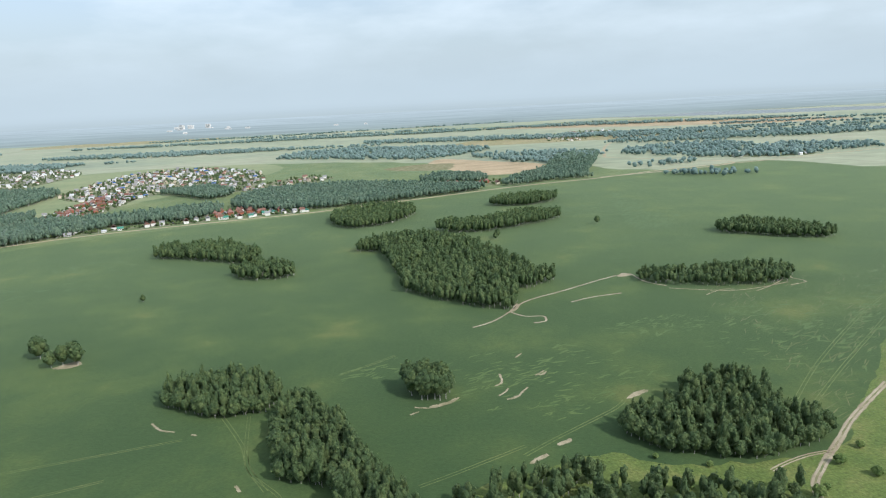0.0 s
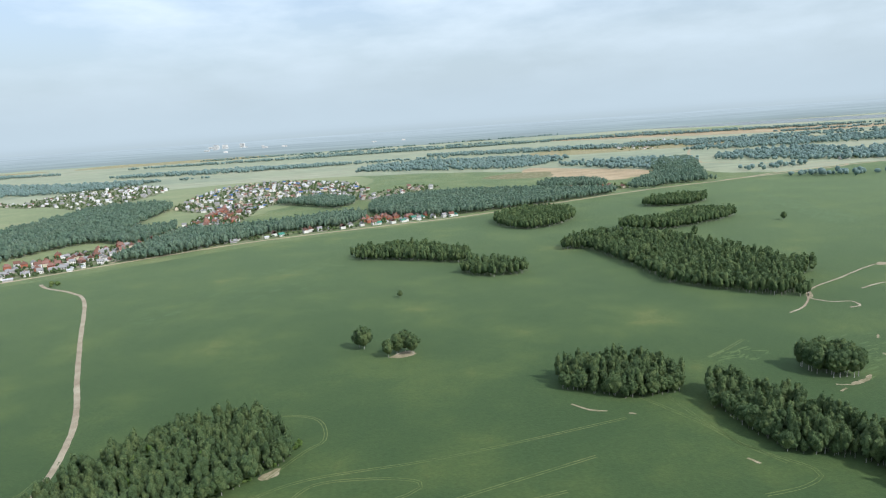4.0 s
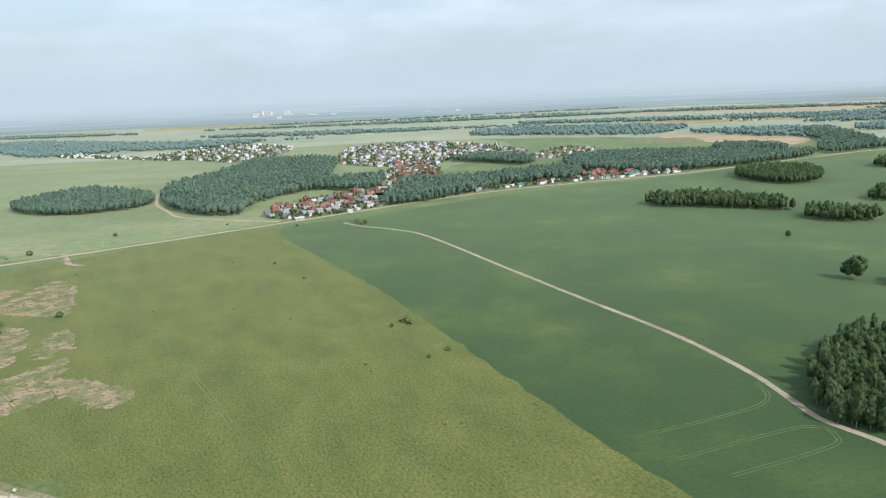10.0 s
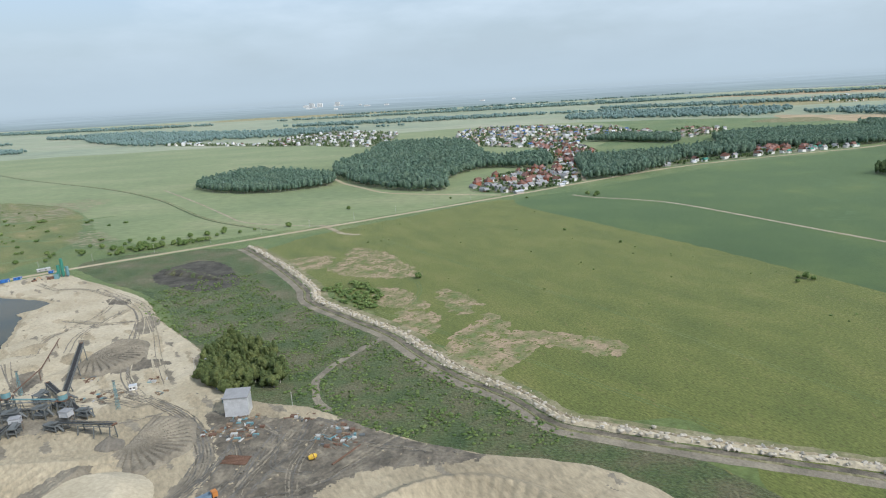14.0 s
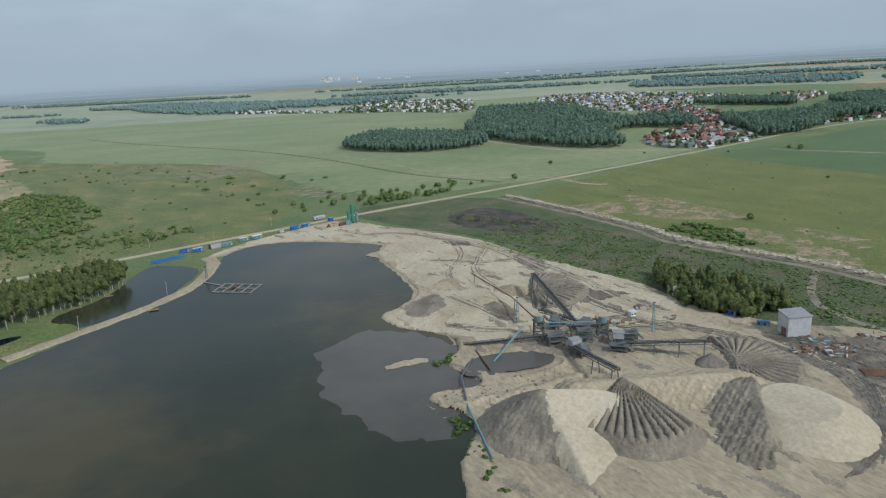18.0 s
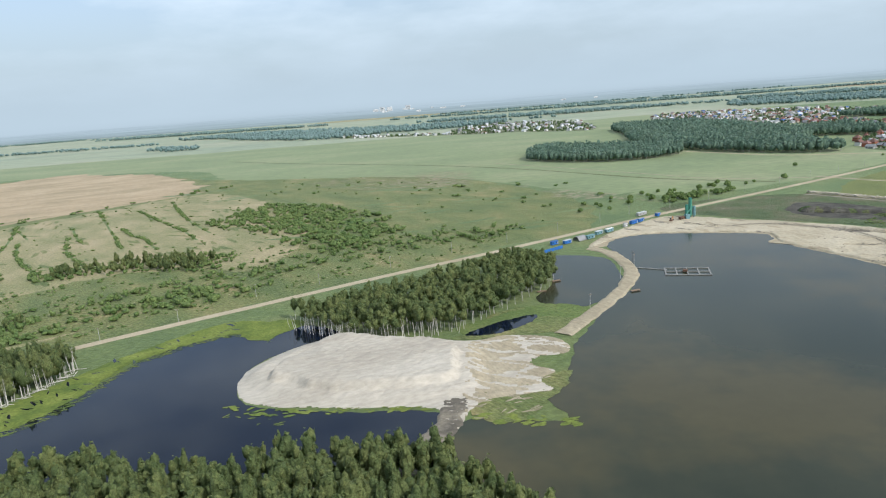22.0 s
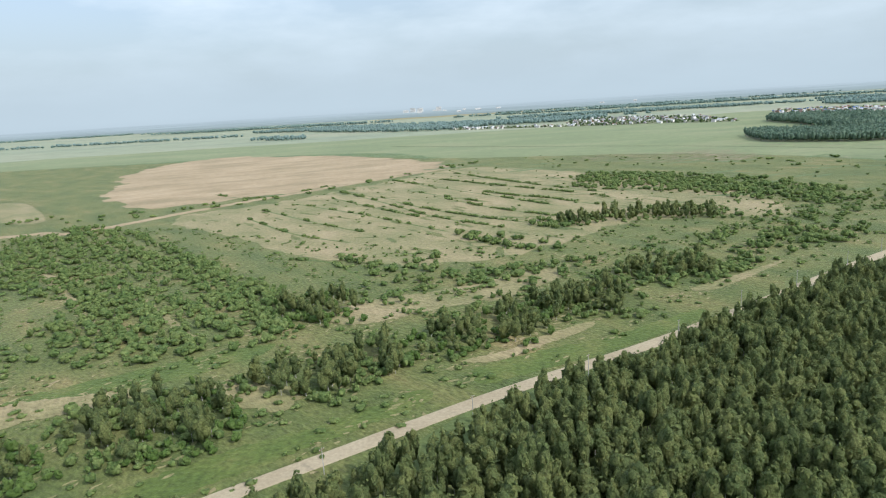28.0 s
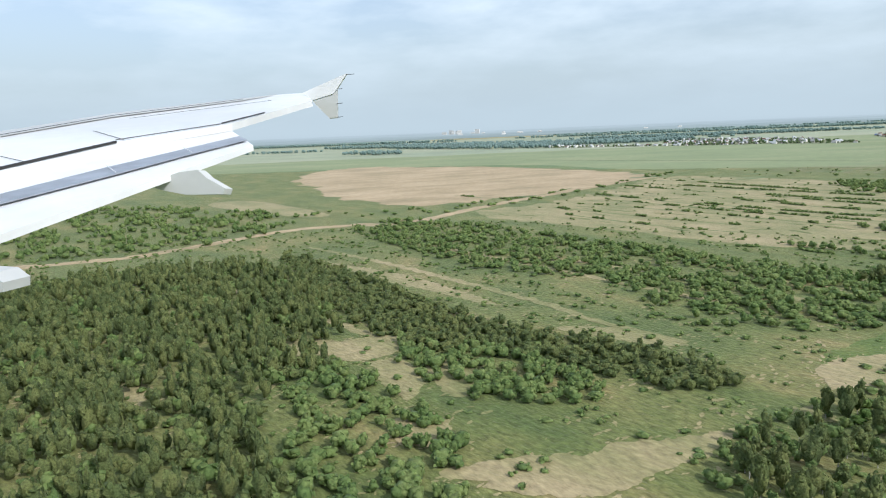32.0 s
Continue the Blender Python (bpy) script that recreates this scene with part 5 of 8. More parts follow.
def heap(x, y, r, h, mat, label, flat=0.0, ribs=0, depth=0.5, squeeze=1.0, turn=0.0, base=0.6, seed=1.0, rings=16, spokes=96):
    """A tipped cone of sand or gravel; ribs: furrows that run down its sides."""
    a = np.linspace(0, 2 * np.pi, spokes, endpoint=False)
    d = np.linspace(0, 1, rings + 1)[1:]
    A, D = np.meshgrid(a, d)
    rim = 1 + 0.10 * np.sin(2 * A + seed) + 0.06 * np.sin(5 * A + 2 * seed) + 0.03 * np.sin(11 * A - seed)
    X, Y = np.cos(A) * D * r * rim, np.sin(A) * D * r * rim * squeeze
    Z = base + h * np.clip((1 - D) / (1 - flat), 0, 1) - (D > 0.999) * (base + 0.4)
    Z += 0.12 * wander(X + x, Y + y, 8, seed) * (D < 0.95)
    if ribs:
        Z += depth * (np.abs(np.sin(A * ribs / 2 + 0.3 * np.sin(3 * A))) - 0.6) * np.clip(D * 1.5, 0, 1) * (D < 0.95)
    c, s = math.cos(turn), math.sin(turn)
    verts = np.concatenate([[(x, y, base + h)], np.c_[(X * c - Y * s).ravel() + x, (X * s + Y * c).ravel() + y, Z.ravel()]])
    k = np.arange(spokes)
    m = (k + 1) % spokes
    tri = [np.c_[0 * k, 1 + k, 1 + m]]
    for i in range(rings - 1):
        p, q2 = 1 + i * spokes, 1 + (i + 1) * spokes
        tri += [np.c_[p + k, q2 + k, q2 + m], np.c_[p + k, q2 + m, p + m]]
    return tagged(mesh_object("sand_mound", verts, np.concatenate(tri), [mat], None, True), label, "heap", "quarry heaps")


def mound(rise, x0, x1, y0, y1, mats, label, side_of=None, gap=0.8):
    """A heap from a rule for its height; it sinks into the floor round its foot."""
    X, Y = np.meshgrid(np.arange(x0, x1, gap), np.arange(y0, y1, gap))
    H = rise(X, Y)
    above = H > -0.6
    cell = above[:-1, :-1] & above[1:, :-1] & above[:-1, 1:] & above[1:, 1:]
    r, c = np.nonzero(cell)
    n = X.shape[1]
    k = r * n + c
    t = np.concatenate([np.c_[k, k + 1, k + n + 1], np.c_[k, k + n + 1, k + n]])
    slots = np.tile(side_of(X[r, c], Y[r, c]).astype(np.int32), 2) if side_of else None
    keep_v, t = np.unique(t, return_inverse=True)
    Z = np.where(H > 0, H + 0.3, H) + 0.3
    return tagged(mesh_object("sand_mound", np.c_[X.ravel(), Y.ravel(), Z.ravel()][keep_v], t.reshape(-1, 3), mats, slots, True), label, "heap", "quarry heaps")


def ridge_heap(a, b, ha, hb, slopes, churn=0.0, gullies=0.0):
    """Height rule of a tipped ridge from a to b; slopes: left, right of the way from a to b."""
    a, b = np.array(a, float), np.array(b, float)
    way = (b - a) / np.linalg.norm(b - a)

    def rise(x, y):
        px, py = x - a[0], y - a[1]
        s = np.clip(px * way[0] + py * way[1], 0, np.linalg.norm(b - a))
        dx, dy = px - s * way[0], py - s * way[1]
        d = np.hypot(dx, dy)
        left = (way[0] * py - way[1] * px) > 0
        angle = np.arctan2(dy, dx)
        slope = np.where(left, slopes[0], slopes[1])
        slope = slope + (0.62 - np.minimum(slope, 0.62)) * np.clip(-(px * way[0] + py * way[1]) / 8, 0, 1)
        f = s / np.linalg.norm(b - a)
        h = ha + (hb - ha) * f - slope * d * (1 + 0.06 * wander(x, y, 26, ha))
        return h + churn * (wander(x, y, 7, 1.0) + 0.6 * wander(x, y, 3.1, 2.0)) * np.clip(d / 4, 0, 1) + gullies * np.abs(np.sin(angle * 14 + 0.5 * np.sin(5 * angle))) * np.clip(d / 8, 0, 1)
    return rise


def fan_heap(apex, high, aim, spread, reach, fall, cliff, ribs, depth):
    """Height rule of a furrowed fan below a belt's end, cut off by a steep face."""
    def rise(x, y, floor_only=False):
        dx, dy = x - apex[0], y - apex[1]
        r = np.hypot(dx, dy)
        a = np.arctan2(dy, dx) - aim
        a = (a + math.pi) % (2 * math.pi) - math.pi
        edge = r * np.sin(np.clip(np.abs(a) - spread, 0, 1.57))
        end = reach * (1 + 0.05 * np.sin(7 * a + 1))
        h = high - fall * r - cliff * np.clip(r - end, 0, None) - 0.8 * edge
        furrow = np.abs(np.sin(a * ribs + 0.35 * np.sin(4 * a) + 0.2 * np.sin(r / 6))) ** 0.6
        if floor_only:
            return (furrow < 0.55) & (r < end)
        return h + depth * (furrow - 0.7) * np.clip(r / 12, 0, 1) * (r < end + 1) + 0.25 * wander(x, y, 6, 2.0) * (r > end)
    return rise


# left flank, away from the sun, is coloured darker to carry its shade
mound(ridge_heap((-113, 238), (-90, 244), 16.6, 12.0, (0.60, 0.37), 0.3, 0.2), -156, -50, 186, 275, [PALE_SAND, DAMP_SHADED_SAND], "tall cone of pale sand with a sharp crest", lambda x, y: x < -113 + 0.10 * (238 - y) - 3.0 * wander(x, y, 13, 1.0))
FANS = [
    (fan_heap((-76, 258), 9.8, -1.62, 0.50, 42, 0.06, 0.8, 34, 1.9), (-116, -38, 190, 272), "grey gravel fan furrowed down its slope", 0.55),
    (fan_heap((-17, 284), 2.8, -0.15, 1.75, 27, 0.03, 0.5, 19, 1.5), (-50, 24, 250, 318), "low round gravel fan with radial furrows", 0.55),
    (fan_heap((-96, 398), 3.8, -0.1, 1.5, 30, 0.04, 0.5, 22, 1.3), (-130, -56, 362, 434), "ribbed fan of grey sand below the conveyor", 0.7),
]
# furrow floors coloured darker than the crests, to sharpen the ribs' stripes
for rule, (x0, x1, y0, y1), label, gap in FANS:
    mound(rule, x0, x1, y0, y1, [DAMP_SHADED_SAND, MUD], label, functools.partial(rule, floor_only=True), gap)
mound(ridge_heap((-23, 252), (-33, 216), 9.5, 8.0, (1.3, 0.36), 0.8, 0.5), -66, -10, 200, 268, [DAMP_SHADED_SAND], "grey-brown sand wedge with a churned flank", None, 0.7)
mound(lambda x, y: np.minimum(8.2, 8.2 * (1.12 - np.hypot((x + 14) / 25, (y - 233) / 27 * (1 + 0.0 * x))) / 0.55) + 0.25 * np.abs(wander(x, y, 9, 2.0)) + 0.06 * wander(x, y, 3, 1.0), -46, 18, 198, 268, [PALE_SAND], "smooth pale sand dome with flat top")
mound(ridge_heap((-96, 257), (-26, 262), 8.4, 7.2, (0.42, 0.34), 0.7, 0.3), -126, 4, 224, 292, [SAND], "long sand terrace with trodden slopes")
heap(-28, 285, 7, 5.5, GREY_SAND, "small dark cone of fresh gravel", 0.0, 0, 0.5, 1.0, 0.0, 0.9, 8, 8, 40)
heap(-108, 400, 13, 4.0, SAND, "pale sand heap below the conveyor", 0.1, 22, 0.5, 0.9, 0.0, 0.6, 10)
heap(-128, 380, 15, 3.4, SAND, "low sand mound with cut face", 0.3, 0, 0.5, 0.8, 0.5, 0.6, 11)
heap(-150, 420, 18, 2.0, SAND, "low spread of washed sand", 0.3, 28, 0.3, 0.8, 0.8, 0.5, 13)


def rut(points, width, mat, label, lift=0.07):
    """A wheel rut that follows the quarry floor."""
    line = smooth_line(points, 2.0, False)
    way = np.gradient(line, axis=0)
    way /= np.linalg.norm(way, axis=1)[:, None] + 1e-9
    side = np.c_[-way[:, 1], way[:, 0]]
    wide = width / 2 * (1 + 0.5 * wander(line[:, 0], line[:, 1], 9, 1.0))[:, None]
    rows = [line + side * wide, line - side * wide]
    verts = np.concatenate([np.c_[r, floor_height(r[:, 0], r[:, 1]) + lift] for r in rows])
    n = len(line)
    i = np.arange(n - 1)
    return tagged(mesh_object("wheel_rut", verts, np.concatenate([np.c_[i, i + n, i + 1], np.c_[i + 1, i + n, i + n + 1]]), [mat]), label, "track", kind="structure")


HAUL = np.array([(-60, 348), (-30, 333), (-4, 313), (11, 294), (22, 274), (25, 257), (22, 243), (13, 223), (0, 208), (-14, 196)], float)
for k in range(6):
    rut(HAUL + (1.6 * k - 4.0) * np.array((0.9, 0.35)), 0.7, (MUD, DARK_MUD, MUD)[k % 3], "dark wheel rut in wet sand")
WET_WAYS = [[(63, 302), (63, 286), (62, 272), (55, 252), (50, 235), (48, 219), (49, 212)], [(66, 304), (75, 300), (82, 293)], [(30, 296), (31, 275), (26, 250), (14, 226), (-1, 209)], [(31, 293), (32, 270), (27, 246), (14, 222), (0, 202)], [(45, 274), (45, 258), (38, 240), (22, 218)], [(51, 297), (48, 273), (47, 253), (42, 223)], [(-1, 309), (9, 298), (19, 276), (20, 256)], [(74, 255), (61, 257), (55, 267), (54, 290)]]
for points in WET_WAYS:
    for off in (-1.1, 1.1):
        rut(np.array(points, float) + off * np.array((0.8, 0.5)) + quarry_rng.normal(0, 0.3, (len(points), 2)), 0.9, DARK_MUD, "deep dark rut with standing water")
YARD_WAYS = [[(20, 300), (34, 280), (40, 258), (34, 232), (22, 210)], [(60, 296), (52, 270), (46, 244), (50, 214), (60, 190)], [(74, 292), (66, 262), (72, 232), (84, 206)], [(110, 284), (92, 262), (76, 246), (50, 238), (30, 240)], [(8, 210), (30, 222), (52, 226), (70, 214)], [(40, 300), (60, 284), (92, 278), (128, 268)]]
for way_k, points in enumerate(YARD_WAYS):
    for off in (-1.7, -0.6, 0.9, 2.0):
        rut(np.array(points, float) + quarry_rng.normal(0, 0.5, (len(points), 2)) + np.array((off, 0.4 * off)), quarry_rng.uniform(0.4, 0.9), (DARK_MUD, DAMP_SHADED_SAND)[int(quarry_rng.integers(2))], "deep wheel rut in the muddy yard")
SAND_WAYS = [[(-40, 340), (-62, 372), (-84, 430), (-110, 490), (-160, 548)], [(-30, 352), (-52, 392), (-78, 446), (-116, 508), (-180, 566)], [(-150, 540), (-140, 490), (-150, 440), (-140, 400)], [(-120, 500), (-130, 450), (-120, 412)], [(-100, 470), (-124, 466), (-160, 480)], [(-150, 350), (-128, 340), (-100, 334), (-60, 336), (-30, 326)], [(-150, 390), (-128, 362), (-110, 345)], [(-60, 300), (-40, 306), (-14, 318)], [(-250, 590), (-220, 566), (-190, 560), (-140, 528)]]
for points in SAND_WAYS:
    for off in (-2.4, -1.2, 0.0, 1.3, 2.6):
        rut(np.array(points, float) + quarry_rng.normal(0, 0.8, (len(points), 2)) + np.array((off, 0.6 * off)), quarry_rng.uniform(0.4, 0.9), (DAMP_SHADED_SAND, PALE_SAND, GREY_SAND)[int(quarry_rng.integers(3))], "shallow wheel rut in the sand", 0.12)



def rubble(name, at, sizes, mat, label, seed, rise=0.0):
    """Clods and stones lying on the ground, one uneven lump each."""
    rng = np.random.default_rng(seed)
    v, f = BALLS[1]
    n = len(at)
    r = (sizes[0] + (sizes[1] - sizes[0]) * rng.random(n) ** 2)[:, None, None]
    lump = v[None] * (1 + rng.uniform(-0.35, 0.35, (n, len(v), 1))) * r * rng.uniform(0.6, 1.4, (n, 1, 3)) * (1, 1, 0.6)
    base = np.c_[at, floor_height(at[:, 0], at[:, 1]) + rise]
    tri = (f[None] + len(v) * np.arange(n)[:, None, None]).reshape(-1, 3)
    return tagged(mesh_object(name, (lump + base[:, None]).reshape(-1, 3), tri, [mat]), label, "stones", kind="stuff")


clod_rng = np.random.default_rng(91)
floor_area = outline([(-165, 350), (-170, 400), (-190, 500), (-120, 520), (-80, 465), (-35, 400), (-5, 345), (10, 310), (-20, 300), (-60, 290), (-90, 300), (-140, 320)], 6)
rubble("sand_clods", spots(floor_area, 4.0, clod_rng, 0.4, 30), (0.15, 0.8), DAMP_SHADED_SAND, "clods of damp sand on the quarry floor", 1)
rubble("dark_clods", spots(floor_area, 6.0, clod_rng, 0.3, 22), (0.15, 0.9), DARK_MUD, "dark stones and clods on the quarry floor", 2)
yard_area = outline([(10, 310), (42, 306), (100, 296), (150, 262), (90, 250), (66, 200), (20, 196), (26, 236), (30, 262), (22, 285)], 6)
rubble("dark_clods", spots(yard_area, 2.6, clod_rng, 0.5, 18), (0.15, 0.9), DARK_MUD, "dark clods of churned mud in the yard", 3)
rubble("sand_clods", spots(yard_area, 3.0, clod_rng, 0.45, 14), (0.15, 0.8), SAND, "pale clods of sand in the yard", 4)
rubble("shore_stones", spots(outline([(-150, 246), (-140, 258), (-120, 263), (-100, 273), (-92, 282), (-100, 290), (-120, 280), (-150, 272), (-162, 266)], 4), 2.2, clod_rng, 0.6), (0.2, 1.0), DAMP_SHADED_SAND, "rough clods on the basin's bank", 5)

# ---- building pieces ----
def box(bm, x0, x1, y0, y1, z0, z1):
    v = [bm.verts.new((x, y, z)) for z in (z0, z1) for x, y in ((x0, y0), (x1, y0), (x1, y1), (x0, y1))]
    for f in ((3, 2, 1, 0), (4, 5, 6, 7), (0, 1, 5, 4), (1, 2, 6, 5), (2, 3, 7, 6), (3, 0, 4, 7)):
        bm.faces.new([v[k] for k in f])
    return bm


def beam(bm, a, b, r=0.15, sides=4, r2=None):
    a, b = Vector(a), Vector(b)
    way = (b - a).normalized()
    u = way.orthogonal().normalized()
    w = way.cross(u)
    rings = []
    for p, rr in ((a, r), (b, r if r2 is None else r2)):
        rings.append([bm.verts.new(p + (u * math.cos(k * 6.2832 / sides) + w * math.sin(k * 6.2832 / sides)) * rr) for k in range(sides)])
    for k in range(sides):
        bm.faces.new((rings[0][k], rings[0][(k + 1) % sides], rings[1][(k + 1) % sides], rings[1][k]))
    bm.faces.new(rings[0][::-1])
    bm.faces.new(rings[1])
    return bm


def thing(name, label, category, x, y, z=0.0, turn=0.0, group=""):
    ob = new(name)
    ob.matrix_world = pose(x * U, y * U, z * U, 0, 0, turn)
    return tagged(ob, label, category, group)


def paint(name, tone, rough=0.6, metal=0.0, wear=0.12):
    r, g, b = tone
    return material(name, [(r * 0.8, g * 0.8, b * 0.8), tone], (0.3, 2.5), rough=rough, metal=metal, fine=wear, gloss=0.4)


WHITE = paint("white_plaster", (0.75, 0.74, 0.70))
CREAM = paint("cream_plaster", (0.62, 0.55, 0.42))
BRICK_RED = paint("red_brick", (0.36, 0.13, 0.08), 0.9)
GREY_WALL = paint("grey_render", (0.40, 0.39, 0.37), 0.9)
TIMBER = paint("weathered_timber", (0.24, 0.17, 0.11), 0.9, wear=0.3)
RED_ROOF = paint("red_roof_sheet", (0.24, 0.125, 0.10))
BROWN_ROOF = paint("brown_roof_tile", (0.17, 0.085, 0.06))
GREY_ROOF = paint("grey_slate_sheet", (0.28, 0.28, 0.28))
BLUE_ROOF = paint("blue_roof_sheet", (0.05, 0.13, 0.33))
GREEN_ROOF = paint("green_roof_sheet", (0.05, 0.22, 0.16))
SILVER_ROOF = paint("zinc_sheet", (0.62, 0.63, 0.64), 0.4, 0.3)
BLUE = paint("blue_paint", (0.03, 0.15, 0.45))
TEAL = paint("light_blue_paint", (0.15, 0.28, 0.30))
STEEL = paint("grey_steel", (0.15, 0.16, 0.155), 0.65, 0.2)
RUST = paint("rusty_steel", (0.15, 0.085, 0.055), 0.85, wear=0.3)
RUBBER = paint("dark_rubber", (0.03, 0.03, 0.03), 0.8)
WEATHERED = paint("weathered_float", (0.26, 0.255, 0.235), 0.9, wear=0.4)
TIPPER_GREY = paint("blue_grey_paint", (0.17, 0.24, 0.31))
ORANGE = paint("orange_paint", (0.50, 0.20, 0.05))
YELLOW = paint("yellow_paint", (0.62, 0.40, 0.05))
CONCRETE = paint("pale_concrete", (0.45, 0.44, 0.41), 0.9)
GLASS = paint("dark_window", (0.03, 0.035, 0.04), 0.1)
DEAD = paint("bleached_dead_wood", (0.55, 0.52, 0.46), 0.9, wear=0.25)


# ---- the village ----
def house(wall_mat, roof_mat, w, d, h, rise, hip, windows, chimney=True, label="", x=0, y=0, turn=0):
    """A dwelling with its gable or hipped roof, windows and chimney; w along x."""
    top = thing("house", label, "house", x, y, 0, turn, "village houses")
    bm = box(bmesh.new(), -w / 2, w / 2, -d / 2, d / 2, 0, h)
    if not hip:
        a = [bm.verts.new(p) for p in ((-w / 2 + 0.02, -d / 2, h), (-w / 2 + 0.02, d / 2, h), (-w / 2 + 0.02, 0, h + rise * 0.94))]
        b = [bm.verts.new((w / 2 - 0.02, v.co.y, v.co.z)) for v in a]
        bm.faces.new(a[::-1]), bm.faces.new(b)
    part("wall", bm, wall_mat, top)
    bm = bmesh.new()
    o, inset, th = 0.5, (d * 0.45 if hip else -0.5), 0.22
    for lift in (0, th):
        e = [bm.verts.new((sx * (w / 2 + o), sy * (d / 2 + o), h - 0.25 + lift)) for sx, sy in ((-1, -1), (1, -1), (1, 1), (-1, 1))]
        r = [bm.verts.new((sx * (w / 2 - inset), 0, h + rise + lift)) for sx in (-1, 1)]
        for f in ((e[0], e[1], r[1], r[0]), (e[2], e[3], r[0], r[1]), (e[1], e[2], r[1]), (e[3], e[0], r[0])):
            bm.faces.new(f if lift else f[::-1])
    part("roof", bm, roof_mat, top)
    if chimney:
        part("chimney", box(bmesh.new(), w * 0.18, w * 0.18 + 0.8, 0.4, 1.2, h + rise * 0.4, h + rise + 0.9), BRICK_RED, top)
    for k in range(windows):
        storey, place = divmod(k, 3)
        x0 = (place - 1) * w * 0.3
        part("window", box(bmesh.new(), x0 - 0.6, x0 + 0.6, -d / 2 - 0.05, -d / 2 + 0.06, 1.0 + 2.9 * storey, 2.4 + 2.9 * storey), GLASS, top)
    return top


HOUSE_KINDS = [house(WHITE, BROWN_ROOF, 10, 9, 5.6, 4.0, False, 6, True, "white two-storey house with brown gable roof", 512, 1200, 25), house(BRICK_RED, RED_ROOF, 11, 9, 6.0, 4.2, True, 6, True, "red brick house with hipped red roof", 296, 1210, 20), house(CREAM, RED_ROOF, 9, 9, 5.4, 4.4, False, 6, True, "cream house with steep red roof", 262, 1128, 110), house(GREY_WALL, GREY_ROOF, 12, 8, 3.2, 3.2, False, 3, True, "grey single-storey house with slate-grey roof", 236, 1010, 30), house(WHITE, GREY_ROOF, 9, 8, 5.2, 3.4, False, 6, True, "white house with grey gable roof", 212, 985, 120), house(CREAM, BLUE_ROOF, 10, 8, 3.4, 3.2, False, 3, True, "cream cottage with bright blue roof", 330, 1700, 15), house(BRICK_RED, BROWN_ROOF, 10, 10, 5.8, 4.6, True, 6, True, "brick house with dark brown hipped roof", 275, 1160, 15), house(TIMBER, GREY_ROOF, 8, 7, 2.8, 3.0, False, 3, False, "low timber cottage with grey roof", 190, 1040, 75), house(WHITE, SILVER_ROOF, 8, 6, 2.8, 1.6, False, 0, False, "white outbuilding with zinc roof", 330, 1150, 10)]
HOUSE_KINDS += [house(WHITE, GREEN_ROOF, 10, 8, 3.8, 3.0, False, 3, True, "white cottage with green sheet roof", 766, 1275, 25), house(CREAM, BROWN_ROOF, 8, 8, 3.2, 3.6, True, 3, True, "cream cottage with brown hipped roof", 420, 1500, 40), house(GREY_WALL, SILVER_ROOF, 14, 7, 3.0, 1.5, False, 0, False, "long grey shed with pale roof", 232, 972, 33)]
village_rng = np.random.default_rng(31)
# outline, gap between plots, share of plots built on, main direction, favoured kinds
QUARTERS = [([(165, 1015), (190, 1125), (283, 1235), (345, 1184), (332, 1040), (268, 1000), (215, 978)], 19, 0.72, 32, (1, 2, 6, 4, 3, 4, 0, 7, 8, 10, 3)), ([(318, 1240), (345, 1330), (330, 1440), (340, 1744), (440, 1650), (440, 1340), (375, 1325), (350, 1170)], 19, 0.78, 25, (1, 0, 4, 8, 3, 10, 6)), ([(165, 1850), (159, 2263), (319, 2442), (585, 2230), (690, 1960), (680, 1700), (590, 1780), (480, 1740), (430, 1630), (336, 1640), (240, 1700)], 27, 0.72, 20, (4, 0, 8, 3, 7, 5, 10, 2, 8))]
QUARTERS += [([(-498, 2279), (-452, 2600), (-300, 2700), (-67, 2404), (-95, 1930), (-313, 2079)], 34, 0.6, 40, (4, 0, 8, 3, 7, 8)), ([(-900, 2420), (-617, 2240), (-385, 2087), (-330, 2130), (-500, 2230), (-860, 2500)], 30, 0.7, 35, (4, 0, 8, 8)), ([(489, 1158), (560, 1195), (676, 1236), (800, 1275), (915, 1312), (905, 1335), (790, 1300), (660, 1262), (500, 1185)], 17, 0.72, 24, (0, 4, 8, 9, 3, 0)), ([(745, 1380), (839, 1393), (900, 1350), (740, 1300)], 19, 0.6, 20, (1, 6, 0, 3))]
QUARTERS += [([(689, 1720), (773, 1954), (900, 1900), (760, 1700)], 30, 0.5, 20, (2, 4, 6)), ([(1180, 1600), (1300, 1650), (1390, 1590), (1290, 1560)], 24, 0.5, 20, (2, 6, 1, 8)), ([(1690, 2900), (1890, 3420), (2150, 3380), (1850, 2850)], 55, 0.6, 20, (4, 8, 0)), ([(2050, 1900), (2150, 2000), (2300, 1950), (2250, 1850)], 45, 0.5, 20, (4, 8, 0))]
far_walls, far_roofs = [], []
